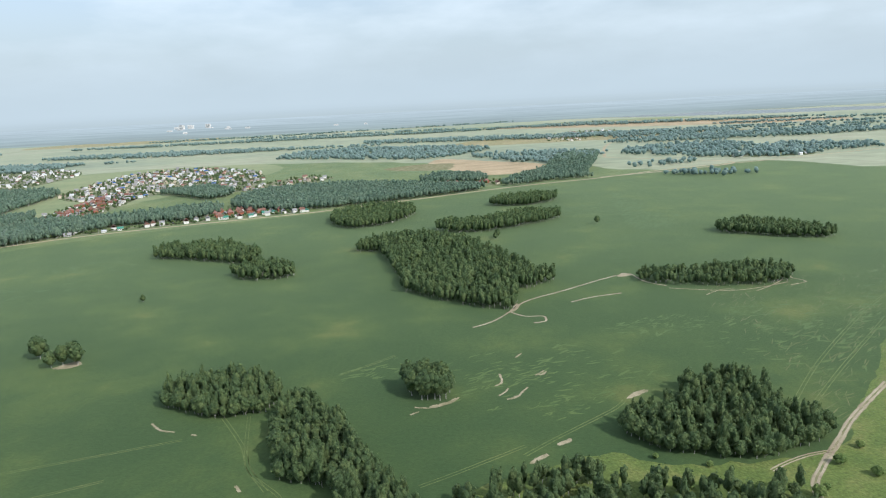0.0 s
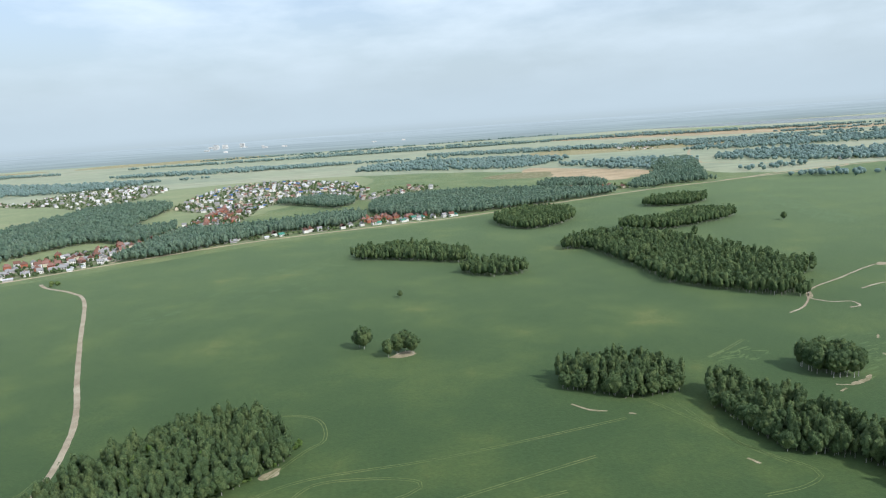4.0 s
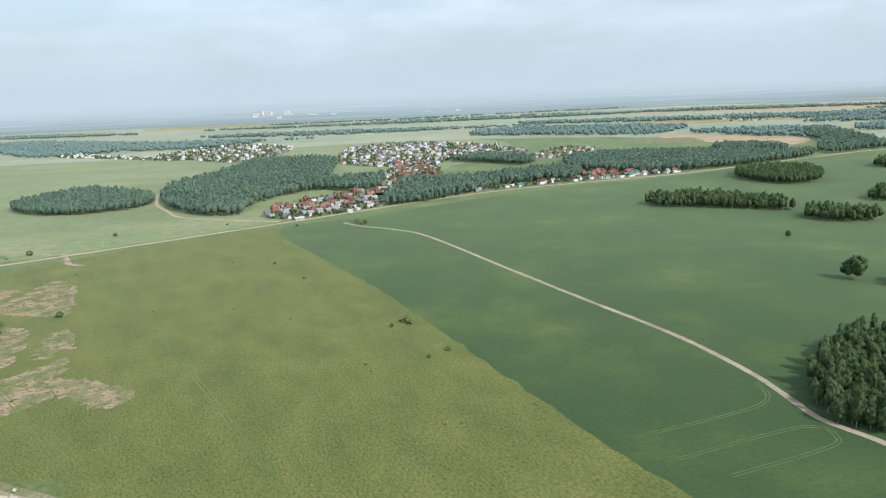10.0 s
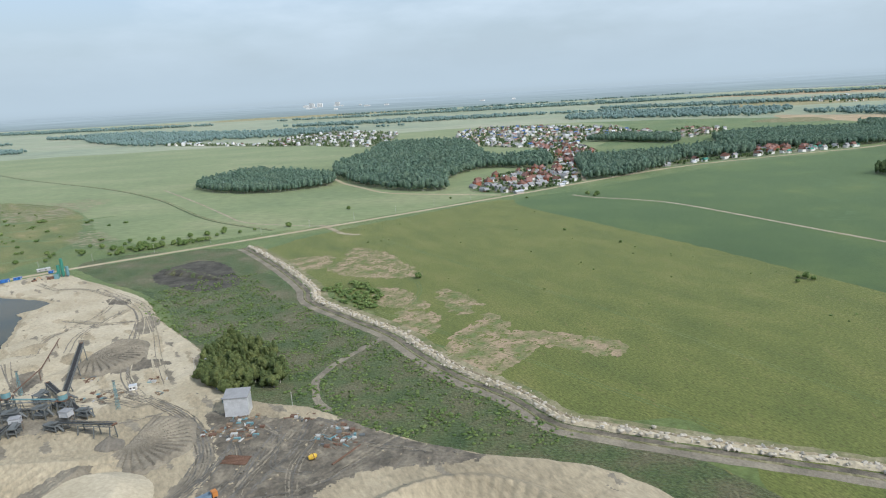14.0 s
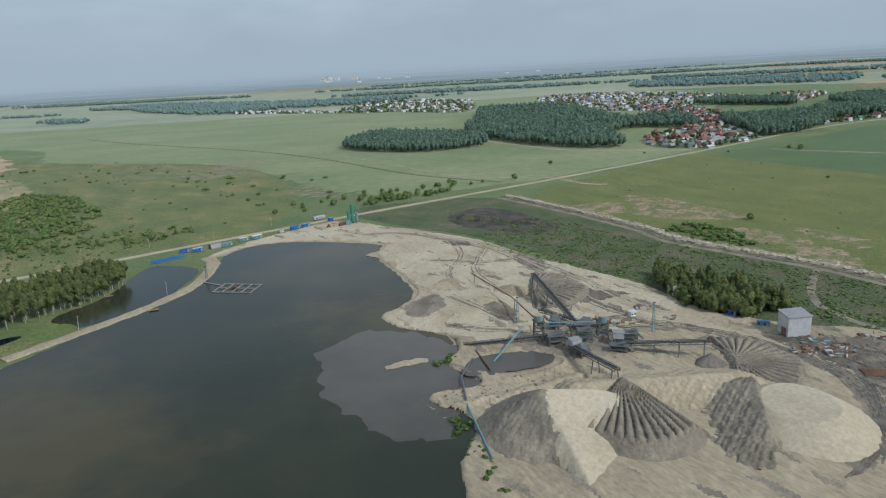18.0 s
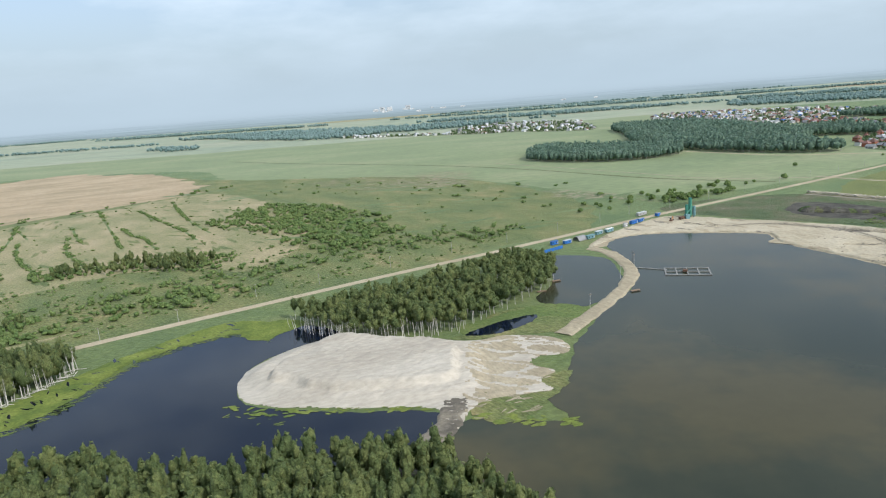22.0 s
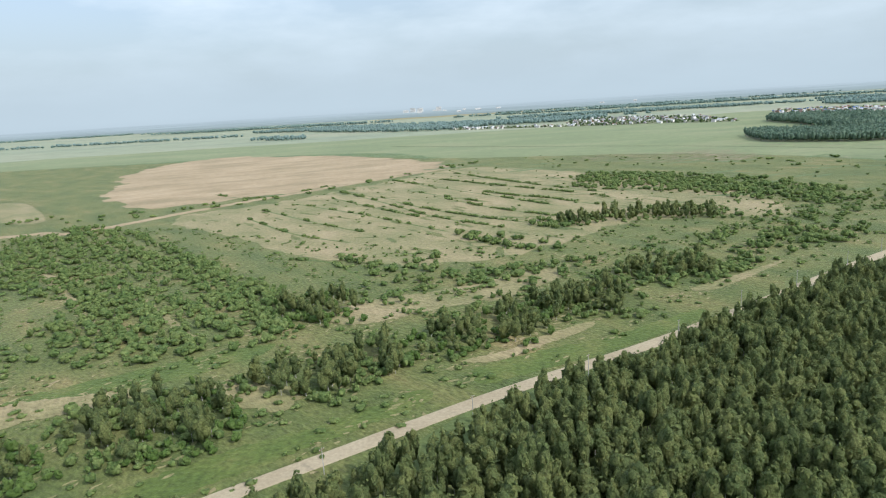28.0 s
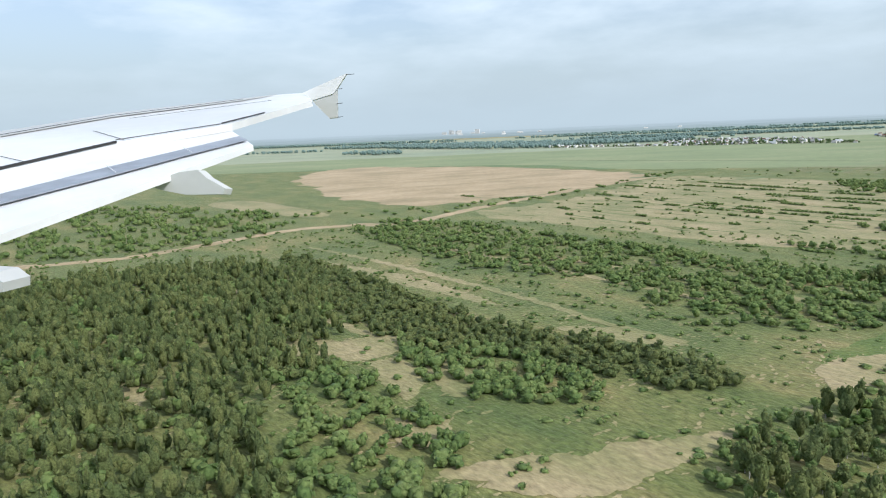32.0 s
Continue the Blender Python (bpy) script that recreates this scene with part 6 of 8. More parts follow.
for points, gap, share, turn, kinds in QUARTERS:
    tagged(sheet("village_ground", points, 0.06, YARD, 10, 8, 60, gap), "trodden village plots and gardens", "yard")
    for x, y in spots(outline(points, 10), gap, village_rng, share):
        angle = turn + 90 * village_rng.integers(4) + village_rng.normal(0, 5)
        kind = kinds[village_rng.integers(len(kinds))]
        if gap < 25:
            copy_thing(HOUSE_KINDS[kind], pose(x * U, y * U, 0.05 * U, 0, 0, angle))
        else:
            far_walls.append((x, y, radians(angle), kind))
    garden = spots(outline(points, 10), gap * 0.42, village_rng, 0.42)
    planted("garden_trees", garden, "bush_far" if gap > 20 else "far", (3, 8), (2.2, 4.0), village_rng, [LEAF, BARK], "garden trees among the houses", "trees", False, 0.0)
# the houses too far off to be told apart
far_mats = [WHITE, CREAM, GREY_WALL, RED_ROOF, BROWN_ROOF, GREY_ROOF, BLUE_ROOF, SILVER_ROOF]
hv, ht, hs = [], [], []
block = np.array([(-1, -1, 0), (1, -1, 0), (1, 1, 0), (-1, 1, 0), (-1, -1, 1), (1, -1, 1), (1, 1, 1), (-1, 1, 1), (-1.1, -1.15, 0.98), (1.1, -1.15, 0.98), (1.1, 1.15, 0.98), (-1.1, 1.15, 0.98), (-1.1, 0, 1.75), (1.1, 0, 1.75)])
block_tris = np.array([(0, 1, 5), (0, 5, 4), (1, 2, 6), (1, 6, 5), (2, 3, 7), (2, 7, 6), (3, 0, 4), (3, 4, 7), (8, 9, 13), (8, 13, 12), (10, 11, 12), (10, 12, 13), (9, 10, 13), (11, 8, 12)])
for k, (x, y, a, kind) in enumerate(far_walls):
    w, d, h = village_rng.uniform(4, 6.5), village_rng.uniform(3.4, 5), village_rng.uniform(2.8, 5.6)
    p = block * (w, d, h)
    hv.append(np.c_[p[:, 0] * math.cos(a) - p[:, 1] * math.sin(a) + x, p[:, 0] * math.sin(a) + p[:, 1] * math.cos(a) + y, p[:, 2]])
    ht.append(block_tris + 14 * k)
    roof = (4, 3, 3, 5, 5, 6, 4, 5, 7, 5, 4, 7)[kind]
    wall = 0 if kind in (0, 4, 8, 9) else 1 if kind in (2, 5, 10) else 2
    hs += [wall] * 8 + [roof] * 4 + [wall] * 2
tagged(mesh_object("distant_houses", np.concatenate(hv), np.concatenate(ht), far_mats, hs), "many small distant houses with coloured roofs", "houses", kind="stuff")
tagged(ribbon("village_street", [(345, 1060), (352, 1160), (340, 1260), (385, 1420), (380, 1620), (430, 1800), (420, 2200)], 6, 0.09, GRAVEL, 10, 0.1, 0.05), "pale village street between houses", "road")

# far town on the plain
town_rng = np.random.default_rng(4)
for k in range(16):
    x, y = (-1345 + 75 * (k % 4) + town_rng.normal(0, 60), 7300 + 90 * (k // 4)) if k < 6 else (town_rng.uniform(-1900, 900), town_rng.uniform(5600, 7600))
    w, h = town_rng.uniform(26, 60), town_rng.uniform(20, 44) if k < 6 else town_rng.uniform(7, 14)
    b = thing("apartment_block", "white slab block of a distant town", "apartment block", x, y, 0, town_rng.uniform(-15, 15), "far town blocks")
    part("wall", box(bmesh.new(), -w / 2, w / 2, -8, 8, 0, h), WHITE, b)
    part("roof", box(bmesh.new(), -w / 2 + 1, w / 2 - 1, -7, 7, h, h + 1.5), GREY_ROOF, b)
    for f in range(int(h // 7)):
        part("window_band", box(bmesh.new(), -w / 2 + 3, w / 2 - 3, -8.2, -7.9, 3 + f * 7, 5 + f * 7), GLASS, b)
tagged(sheet("far_lake", [(2300, 5200), (2881, 4600), (3500, 4300), (4200, 4200), (4300, 4600), (3600, 4900), (2900, 5300)], 0.2, LAKE, 60, 30, 300), "long pale lake near the horizon", "lake")
tagged(sheet("bare_field_far", [(1035, 2063), (1141, 2150), (1250, 2128), (1225, 1969), (1107, 1980)], 0.1, BARE, 20, 12, 80), "bare earth building site", "soil")
tagged(sheet("stubble_field_far", [(1324, 1774), (1474, 1844), (1515, 1985), (1362, 2162), (1224, 2300), (1180, 2100)], 0.09, HAY, 20, 12, 90), "pale stubble field between woods", "field")
tagged(sheet("ploughed_field_far", [(1500, 4200), (2600, 3500), (3300, 3300), (3300, 3700), (2500, 4300)], 0.12, HAY, 60, 30, 300), "pale brown field far off", "field")
tagged(ribbon("far_road", [(1732, 2089), (1850, 2500), (2047, 2882), (2426, 3447)], 9, 0.12, GRAVEL, 25, 0.1, 0.05), "pale road over the far plain", "road")
tagged(ribbon("far_lane", [(1589, 1600), (1983, 1745), (1900, 1900), (1768, 2027), (1724, 2093)], 8, 0.12, GRAVEL, 20, 0.1, 0.05), "pale lane off the main road", "road")
for k in range(22):
    x, y = town_rng.uniform(-2500, 3200), town_rng.uniform(2700, 7500)
    w, d = town_rng.uniform(200, 600), town_rng.uniform(80, 260)
    tone = (REED, HAZED_MEADOW, PALE_GREEN_MEADOW, HAZED_MEADOW, REED)[k % 5]
    tagged(sheet("field_far", [(x - w, y - d), (x + w, y - d * 0.6), (x + w * 0.8, y + d), (x - w * 0.9, y + d * 0.7)], 0.07 + 0.004 * k, tone, 60, 20, 200, k), "broad field of the far plain", "field")


# ---- the crop field's marks ----
def tramline(points, width=0.4, apart=2.0):
    line = smooth_line(points, 5, False)
    way = np.gradient(line, axis=0)
    way /= np.linalg.norm(way, axis=1)[:, None]
    off = np.c_[-way[:, 1], way[:, 0]] * apart / 2
    for s in (-1, 1):
        tagged(ribbon("wheel_track", list(map(tuple, line + s * off)), width, 0.06, MEADOW, 6, 0.4, 0.02), "pale wheel track through green crop", "track")


for marks in ([(667, 285), (696, 290), (739, 306), (783, 337), (870, 353), (986, 386)],
              [(705, 262), (753, 288), (775, 307), (792, 332), (828, 334), (852, 327), (845, 315), (802, 298), (772, 276), (755, 250)],
              [(858, 302), (955, 341)], [(866, 289), (931, 307)], [(872, 257), (902, 265)],
              [(740, 430), (771, 424), (785, 411), (790, 386), (780, 373), (762, 342)], [(1023, 415), (1039, 347), (1066, 310), (1054, 296), (1029, 290)],
              [(530, 305), (609, 334), (620, 362)], [(544, 283), (619, 308), (629, 296), (617, 286), (563, 267)]):
    tramline(marks)
PATCHES = [
    [(1287, 407), (1299, 418), (1310, 421), (1309, 417), (1297, 409), (1288, 405)],
    [(1207, 331), (1220, 342), (1222, 339), (1211, 330)],
    [(1228, 351), (1239, 358), (1239, 354), (1230, 348)],
    [(1147, 412), (1163, 419), (1172, 426), (1169, 418), (1156, 411)],
    [(1233, 613), (1244, 637), (1248, 632), (1239, 611)],
    [(1234, 456), (1243, 463), (1240, 455)],
    [(1206, 416), (1217, 425), (1221, 431), (1215, 419)],
    [(1371, 717), (1382, 732), (1393, 722), (1382, 714)],
    [(756, 346), (768, 356), (770, 346), (760, 340)], [(822, 530), (838, 526), (850, 536), (840, 546)],
]
for k, points in enumerate(PATCHES):
    middle = np.mean(points, axis=0)
    tagged(sheet("bare_patch", [tuple(middle + (np.array(p) - middle) * 0.8) for p in points], 0.055, BARE_SAND, 0.8, 1.3, 4, k), "ragged bare sandy patch in the crop", "soil")
WEEDY = [[(1060, 470), (1106, 498), (1135, 510), (1130, 480), (1090, 462)], [(590, 800), (680, 835), (730, 800), (640, 765)], [(1400, 560), (1600, 610), (1700, 540), (1500, 500)], [(1600, 640), (1700, 700), (1800, 600), (1680, 540)],
         [(510, 720), (560, 745), (580, 700), (530, 685)], [(1380, 500), (1560, 560), (1750, 460), (1480, 420)], [(1480, 1040), (1560, 1090), (1600, 1020), (1520, 990)], [(1150, 480), (1280, 520), (1330, 440), (1200, 400)], [(620, 920), (700, 960), (760, 900), (680, 870)], [(1180, 1120), (1500, 1240), (1560, 1160), (1300, 1080)]]
for k, points in enumerate(WEEDY):
    speckle("weedy_patch", points, 4.5, (0.8, 3.4), WEEDY_CROP, 0.05, "thin yellow-green weedy spots in the crop", "grass", 0.4, 40, k, 0.3, 2.4)
tagged(sheet("meadow_corner", [(1165, 290), (1210, 322), (1258, 336), (1300, 318), (1387, 326), (1430, 372), (1480, 425), (1560, 500), (1700, 400), (1600, 150), (1200, 150)], 0.052, LUSH, 8, 4, 25), "rough meadow with scattered trees", "meadow")

BROWN = material("brown_bare_soil", [(0.135, 0.168, 0.062), (0.200, 0.183, 0.094), (0.312, 0.240, 0.156)], (0.07, 0.5), spread=(0.35, 0.58), fine=0.4, relief=0.3, relief_scale=0.8)
# ---- waste land between road and quarry ----
DITCH = [(-90, 700), (-76, 682), (-27, 606), (12, 535), (24, 500), (62, 455), (95, 418), (114, 386), (138, 350), (166, 320), (184, 292), (200, 282), (245, 262), (300, 240), (360, 212), (430, 170)]


def beside(line, off):
    p = smooth_line(line, 5, False)
    way = np.gradient(p, axis=0)
    way /= np.linalg.norm(way, axis=1)[:, None]
    return list(map(tuple, p + np.c_[-way[:, 1], way[:, 0]] * off))


TWIN_TRACKS = [[(1207, 340), (1227, 356), (1250, 373), (1278, 394), (1287, 405)], [(1079, 479), (1100, 494), (1123, 513)], [(1143, 314), (1162, 324), (1190, 340), (1209, 351)], [(1087, 409), (1107, 363), (1119, 336), (1130, 311)], [(1005, 415), (1029, 373), (1040, 345), (1056, 319)], [(1392, 380), (1452, 450), (1543, 542), (1609, 601)], [(1388, 361), (1462, 437), (1566, 538)]]
for marks in TWIN_TRACKS:
    tramline(marks, 0.5, 2.4)
for points, wide, apart in ((MEADOW_TRACK, 1.25, 2.5), (TRACK_BRANCH, 0.8, 1.9)):
    for s in (-1, 1):
        tagged(ribbon("wheel_rut", beside(points, s * apart / 2), wide, 0.085, DIRT, 4, 0.5, 0.03), "pale sandy wheel rut of a track", "track")
speckle("thin_crop", [(1447, 676), (1555, 677), (1678, 700), (1467, 396), (1414, 361), (1417, 403), (1425, 503)], 5.0, (0.5, 2.2), THIN_CROP, 0.05, "brownish streaks where the crop stands thin", "grass", 0.62, 45, 31, 0.72, 4.2)
for k, points in enumerate([[(1444, 586), (1468, 590), (1481, 567), (1457, 558), (1441, 567)], [(1088, 478), (1110, 493), (1126, 494), (1124, 474), (1102, 467)], [(1320, 558), (1391, 578), (1412, 550), (1371, 527), (1326, 527)], [(1178, 463), (1215, 480), (1254, 468), (1236, 444), (1189, 436)], [(1221, 404), (1266, 425), (1286, 422), (1257, 390), (1225, 382)], [(1545, 1358), (1548, 1092), (1552, 1001), (1480, 999)]]):
    speckle("thin_crop", points, 3.2, (0.6, 2.6), WEEDY_CROP, 0.052, "yellow-green thin spots in the crop", "grass", 0.6, 18, 40 + k, 0.4, 2.4)
MEADOW_LANE = [(-1059, 1708), (-846, 1515), (-534, 1270), (-357, 1093), (-202, 889), (-84, 788)]
tagged(ribbon("meadow_ditch", MEADOW_LANE, 3.4, 0.07, SCRUB_SOIL, 6, 0.4, 0.03), "dark grassy ditch across the meadow", "ditch")
tagged(ribbon("meadow_lane", beside(MEADOW_LANE, 4.5), 2.0, 0.07, BARE, 6, 0.5, 0.03), "thin pale lane beside the ditch", "track")
for k, points in enumerate([[(-706, 1091), (-633, 1141), (-509, 1108), (-442, 1018), (-484, 946), (-587, 963)], [(-352, 835), (-316, 836), (-287, 780), (-298, 746), (-330, 775)], [(-272, 762), (-235, 720), (-243, 706), (-273, 743)], [(-573, 1048), (-460, 1014), (-443, 948), (-518, 952)], [(-530, 1128), (-455, 1126), (-436, 1000), (-489, 967)], [(-342, 854), (-299, 814), (-255, 757), (-314, 770)]]):
    speckle("bare_patch", points, 4.5, (0.8, 3.2), BARE_SAND, 0.08, "pale bare sandy spots in the wet meadow", "soil", 0.62, 24, 60 + k, 0.2, 2.6)
for marks in [[(94, 453), (100, 471), (106, 490), (109, 512), (106, 537), (98, 551)], [(-133, 557), (-110, 536), (-72, 473), (-52, 429)], [(-46, 606), (74, 474), (178, 369), (259, 279)], [(57, 711), (241, 452), (330, 314), (359, 270)]]:
    tramline(marks, 0.6, 2.6)
tagged(ribbon("ditch_bed", DITCH, 3.2, 0.08, MUD, 3, 0.4, 0.04, 16), "dark wet drainage channel", "ditch")
tagged(ribbon("service_track", beside(DITCH, -6.0), 5.5, 0.07, DAMP_SHADED_SAND, 4, 0.3, 0.05, 18), "grey sandy track along the channel", "track")
tagged(ribbon("trodden_strip", beside(DITCH, 11.5), 7, 0.065, BARE, 4, 0.5, 0.03, 18), "bare trodden strip beyond the bank", "track")


def bank(name, line, off, width, height, mat, label):
    """A rough dug-out bank alongside a line."""
    line = smooth_line(line, 2.2, False)
    way = np.gradient(line, axis=0)
    way /= np.linalg.norm(way, axis=1)[:, None]
    out = np.c_[-way[:, 1], way[:, 0]]
    rows = []
    for k, (across, up) in enumerate(((-0.5, 0), (-0.3, 0.6), (-0.1, 1.0), (0.12, 0.75), (0.3, 0.5), (0.5, 0))):
        wob = wander(line[:, 0] * 3, line[:, 1] * 3, 17, k)
        p = line + out * (off + width * across * (1 + 0.25 * wander(line[:, 0], line[:, 1], 30, 2)) + 0.5 * wob)[:, None]
        rows.append(np.c_[p, 0.06 + height * up * (1 + 0.6 * wander(line[:, 0], line[:, 1], 9, k * 0.3))])
    n, i, tri = len(line), np.arange(len(line) - 1), []
    for k in range(5):
        a, b = k * n + i, (k + 1) * n + i
        tri += [np.c_[a, a + 1, b], np.c_[a + 1, b + 1, b]]
    return tagged(mesh_object(name, np.concatenate(rows), np.concatenate(tri), [mat]), label, "bank", kind="structure")


bank("spoil_bank", DITCH, 5.2, 4.8, 1.7, PALE_SAND, "rough pale bank of dug-out sand")
bank("spoil_bank_far", DITCH, 8.4, 3.6, 1.2, SAND, "second low bank of dug-out sand")
bank("spoil_bank_low", DITCH, -2.9, 1.6, 0.6, BARE, "low bank of dug-out soil")
bank_line = np.repeat(np.array(beside(DITCH, 5.4)), 9, axis=0)
rubble("spoil_clods", bank_line + clod_rng.normal(0, 2.0, bank_line.shape), (0.3, 1.5), SPIT_SAND, "pale clods along the spoil bank", 6, 1.1)
tagged(ribbon("old_track", [(89, 412), (79, 397), (64, 372), (58, 352), (60, 337), (65, 323), (73, 313)], 4.2, 0.09, DAMP_SHADED_SAND, 3, 0.35, 0.04), "pale trodden track to the quarry yard", "track")
WASTE = [[(19, 597), (29, 630), (46, 656), (69, 651), (81, 612), (95, 585), (111, 559), (90, 554), (50, 564)], [(72, 530), (95, 518), (114, 485), (115, 469), (96, 472), (78, 488)], [(126, 517), (144, 498), (159, 472), (144, 474), (133, 490)], [(158, 451), (169, 444), (174, 414), (167, 401), (149, 407), (157, 426)], [(174, 414), (206, 407), (239, 387), (232, 366), (191, 390)], [(-33, 633), (10, 646), (20, 611), (-8, 587)], [(96, 465), (124, 454), (122, 415), (100, 434)], [(31, 669), (65, 652), (105, 565), (73, 574), (39, 575)]]
WASTE += [[(128, 514), (150, 462), (139, 455), (125, 490)], [(156, 441), (174, 407), (187, 388), (162, 349), (135, 366), (133, 402)]]
for k, points in enumerate(WASTE):
    tagged(sheet("bare_patch", points, 0.06 + 0.002 * k, BROWN, 2, 5, 13, k), "ragged brown bare ground in the pasture", "soil")
    speckle("bare_spots", points, 2.0, (0.4, 1.4), PASTURE, 0.09, "green tufts on the bare ground", "grass", 0.6, 14, k, 0.6, 1.4)
bushes([(-60, 690), (60, 790), (215, 890), (300, 720), (410, 510), (500, 300), (300, 260), (200, 300), (110, 430), (30, 540)], 14, (0.4, 1.1), (0.6, 1.4), "low tussocks in the pasture", 0.35, 80, "bush_far")
speckle("dry_grass", [(-60, 690), (60, 790), (215, 890), (300, 720), (410, 510), (500, 300), (560, 120), (300, 200), (200, 300), (110, 430), (30, 540)], 6.5, (0.4, 1.5), TAWNY_GRASS, 0.045, "thin tawny streaks of dry grass in the pasture", "grass", 0.45, 70, 81, 2.02, 2.6)
BLACK_EARTH = material("black_earth", [(0.045, 0.042, 0.036), (0.075, 0.07, 0.058), (0.105, 0.1, 0.078)], (0.08, 0.6), fine=0.45, relief=0.8, relief_scale=0.6)
tagged(sheet("burnt_patch", [(-149, 608), (-137, 637), (-115, 652), (-81, 620), (-52, 561), (-81, 542), (-108, 559), (-132, 575)], 0.075, BLACK_EARTH, 3, 4, 12), "dark trodden earth beside the quarry", "soil")
mound(ridge_heap((-134, 609), (-76, 576), 4.6, 1.4, (0.30, 0.75), 0.5, 0.4), -156, -54, 554, 635, [BLACK_EARTH, SCRUB_SOIL], "dark heap of dug earth with a steep face", lambda x, y: wander(x, y, 16, 2.0) > 0.15)
for k, points in enumerate([[(-568, 1032), (-533, 1078), (-448, 1005), (-467, 916), (-520, 960)], [(-357, 815), (-307, 803), (-250, 734), (-288, 738), (-341, 777)], [(-420, 900), (-380, 930), (-340, 870), (-370, 850)]]):
    speckle("bare_patch", points, 10, (1.5, 5), SAND, 0.07, "pale bare sandy spots in the meadow", "soil", 0.5, 40, k, 0.4, 2.2)

# ---- single trees ----
tree_rng = np.random.default_rng(77)


def single_tree(seed, h, r, label, leaf=LEAF, low=0.12, tufts=150, x=0, y=0):
    """A tree of its own: tapered trunk with limbs, and a leafy crown."""
    rng = np.random.default_rng(seed)
    top = thing("tree", label, "tree", x, y, 0, 0, "single trees")
    bm = beam(bmesh.new(), (0, 0, 0), (0.1, 0.05, h * 0.8), 0.012 * h + 0.06, 7, 0.04)
    for k in range(6):
        a, z = k * 1.7 + seed, h * rng.uniform(0.25, 0.6)
        beam(bm, (0, 0, z), (math.cos(a) * r * 0.7, math.sin(a) * r * 0.7, z + h * 0.2), 0.05 + 0.004 * h, 4, 0.02)
    part("trunk", bm, BARK, top)
    v, f = crown_shape(rng, tufts, 0.15, 12, h * (1 - low) / r, 0.15, 0.2, 2)
    crown = mesh_object("crown", v * (r, r, h * (1 - low)) + (0, 0, h * low), f, [leaf], None, True)
    crown.parent = top
    return top


LONE = [single_tree(k, h, r, label, m, x=x, y=y) for k, h, r, label, m, x, y in (
    (1, 21, 7.6, "broad dark green birch in the crop", LEAF, 801, 556), (2, 19, 6.2, "rounded green birch in the crop", LEAF, 831, 537),
    (3, 9, 3.2, "small lone tree in the crop", LEAF, 827, 722), (4, 20, 5.2, "tall birch at the edge of a copse", LEAF, 1136, 440),
    (5, 5, 3.0, "low green bush in the meadow", BUSH_LEAF, 407, 497))]
SINGLE = [(0, 838, 543, 0.9), (1, 845, 535, 1.0), (1, 824, 531, 0.85), (0, 796, 561, 0.8), (2, 1431, 1030, 1.5), (2, 1262, 966, 1.5), (2, 1258, 955, 1.1),
          (4, 410, 492, 0.7), (4, 402, 499, 0.5), (4, 438, 434, 0.6), (4, 425, 423, 0.5), (4, 396, 488, 0.6), (4, -8, 905, 1.0), (4, 132, 951, 0.6), (4, 238, 921, 0.6), (4, 323, 925, 1.1), (4, 335, 918, 1.2), (4, 330, 910, 0.8), (4, 106, 550, 1.0), (4, 256, 706, 0.6), (4, 300, 640, 0.5)]
for k, x, y, s in SINGLE:
    copy_thing(LONE[k], pose(x * U, y * U, 0, 0, 0, tree_rng.uniform(0, 360)) @ Matrix.Scale(s, 4))
for x, y in spots([(1130, 436), (1142, 421), (1163, 420), (1168, 433), (1152, 456), (1133, 455)], 6.2, tree_rng):
    copy_thing(LONE[3], pose(x * U, y * U, 0, 0, 0, tree_rng.uniform(0, 360)) @ Matrix.Scale(tree_rng.uniform(0.85, 1.15), 4))
# the trees at the near edges of the woods
EDGES = [[(640, 310), (667, 294), (694, 301), (710, 316), (731, 323), (753, 341), (771, 366)], [(956, 440), (980, 425), (1006, 415), (1034, 420)], [(1047, 395), (1055, 358), (1064, 330), (1086, 320)], [(1276, 358), (1288, 339), (1313, 328), (1337, 321), (1376, 332), (1397, 346)], [(790, 262), (800, 255), (822, 254), (838, 264)]]
for edge_line in EDGES:
    for x, y in smooth_line(edge_line, 5.5, False):
        copy_thing(LONE[(3, 1, 0)[int(tree_rng.integers(3))]], pose((x + tree_rng.normal(0, 1)) * U, (y + tree_rng.normal(0, 1)) * U, 0, 0, 0, tree_rng.uniform(0, 360)) @ Matrix.Scale(tree_rng.uniform(0.42, 0.78), 4))
for x, y in np.concatenate([spots(outline([(1180, 320), (1250, 345), (1330, 315), (1400, 330), (1450, 300), (1420, 240), (1250, 240)], 8), 22, tree_rng, 0.5), spots([(-330, 660), (-180, 745), (-60, 800), (-90, 830), (-250, 760), (-340, 720)], 16, tree_rng, 0.5), spots([(-240, 690), (-150, 740), (-140, 760), (-230, 720)], 6, tree_rng, 0.8)]):
    copy_thing(LONE[4], pose(x * U, y * U, 0, 0, 0, tree_rng.uniform(0, 360)) @ Matrix.Scale(tree_rng.uniform(0.6, 1.3), 4))

# bare pale birch trunks and fallen wood at the pond
POND_EDGE = [(-718, 222), (-705, 234), (-694, 249), (-679, 262), (-667, 280), (-657, 300), (-653, 322)]
trunk_line = smooth_line(POND_EDGE, 1.7, False)
first_trunk = tagged(part("dead_birch", beam(beam(bmesh.new(), (0, 0, 0), (0.3, 0, 11), 0.2, 6, 0.05), (0.1, 0, 7), (1.2, 0.4, 9.5), 0.06, 4, 0.02), DEAD), "bare pale birch trunk beside the pond", "dead tree", "bare birch trunks")
first_trunk.matrix_world = pose(-712 * U, 228 * U, 0)
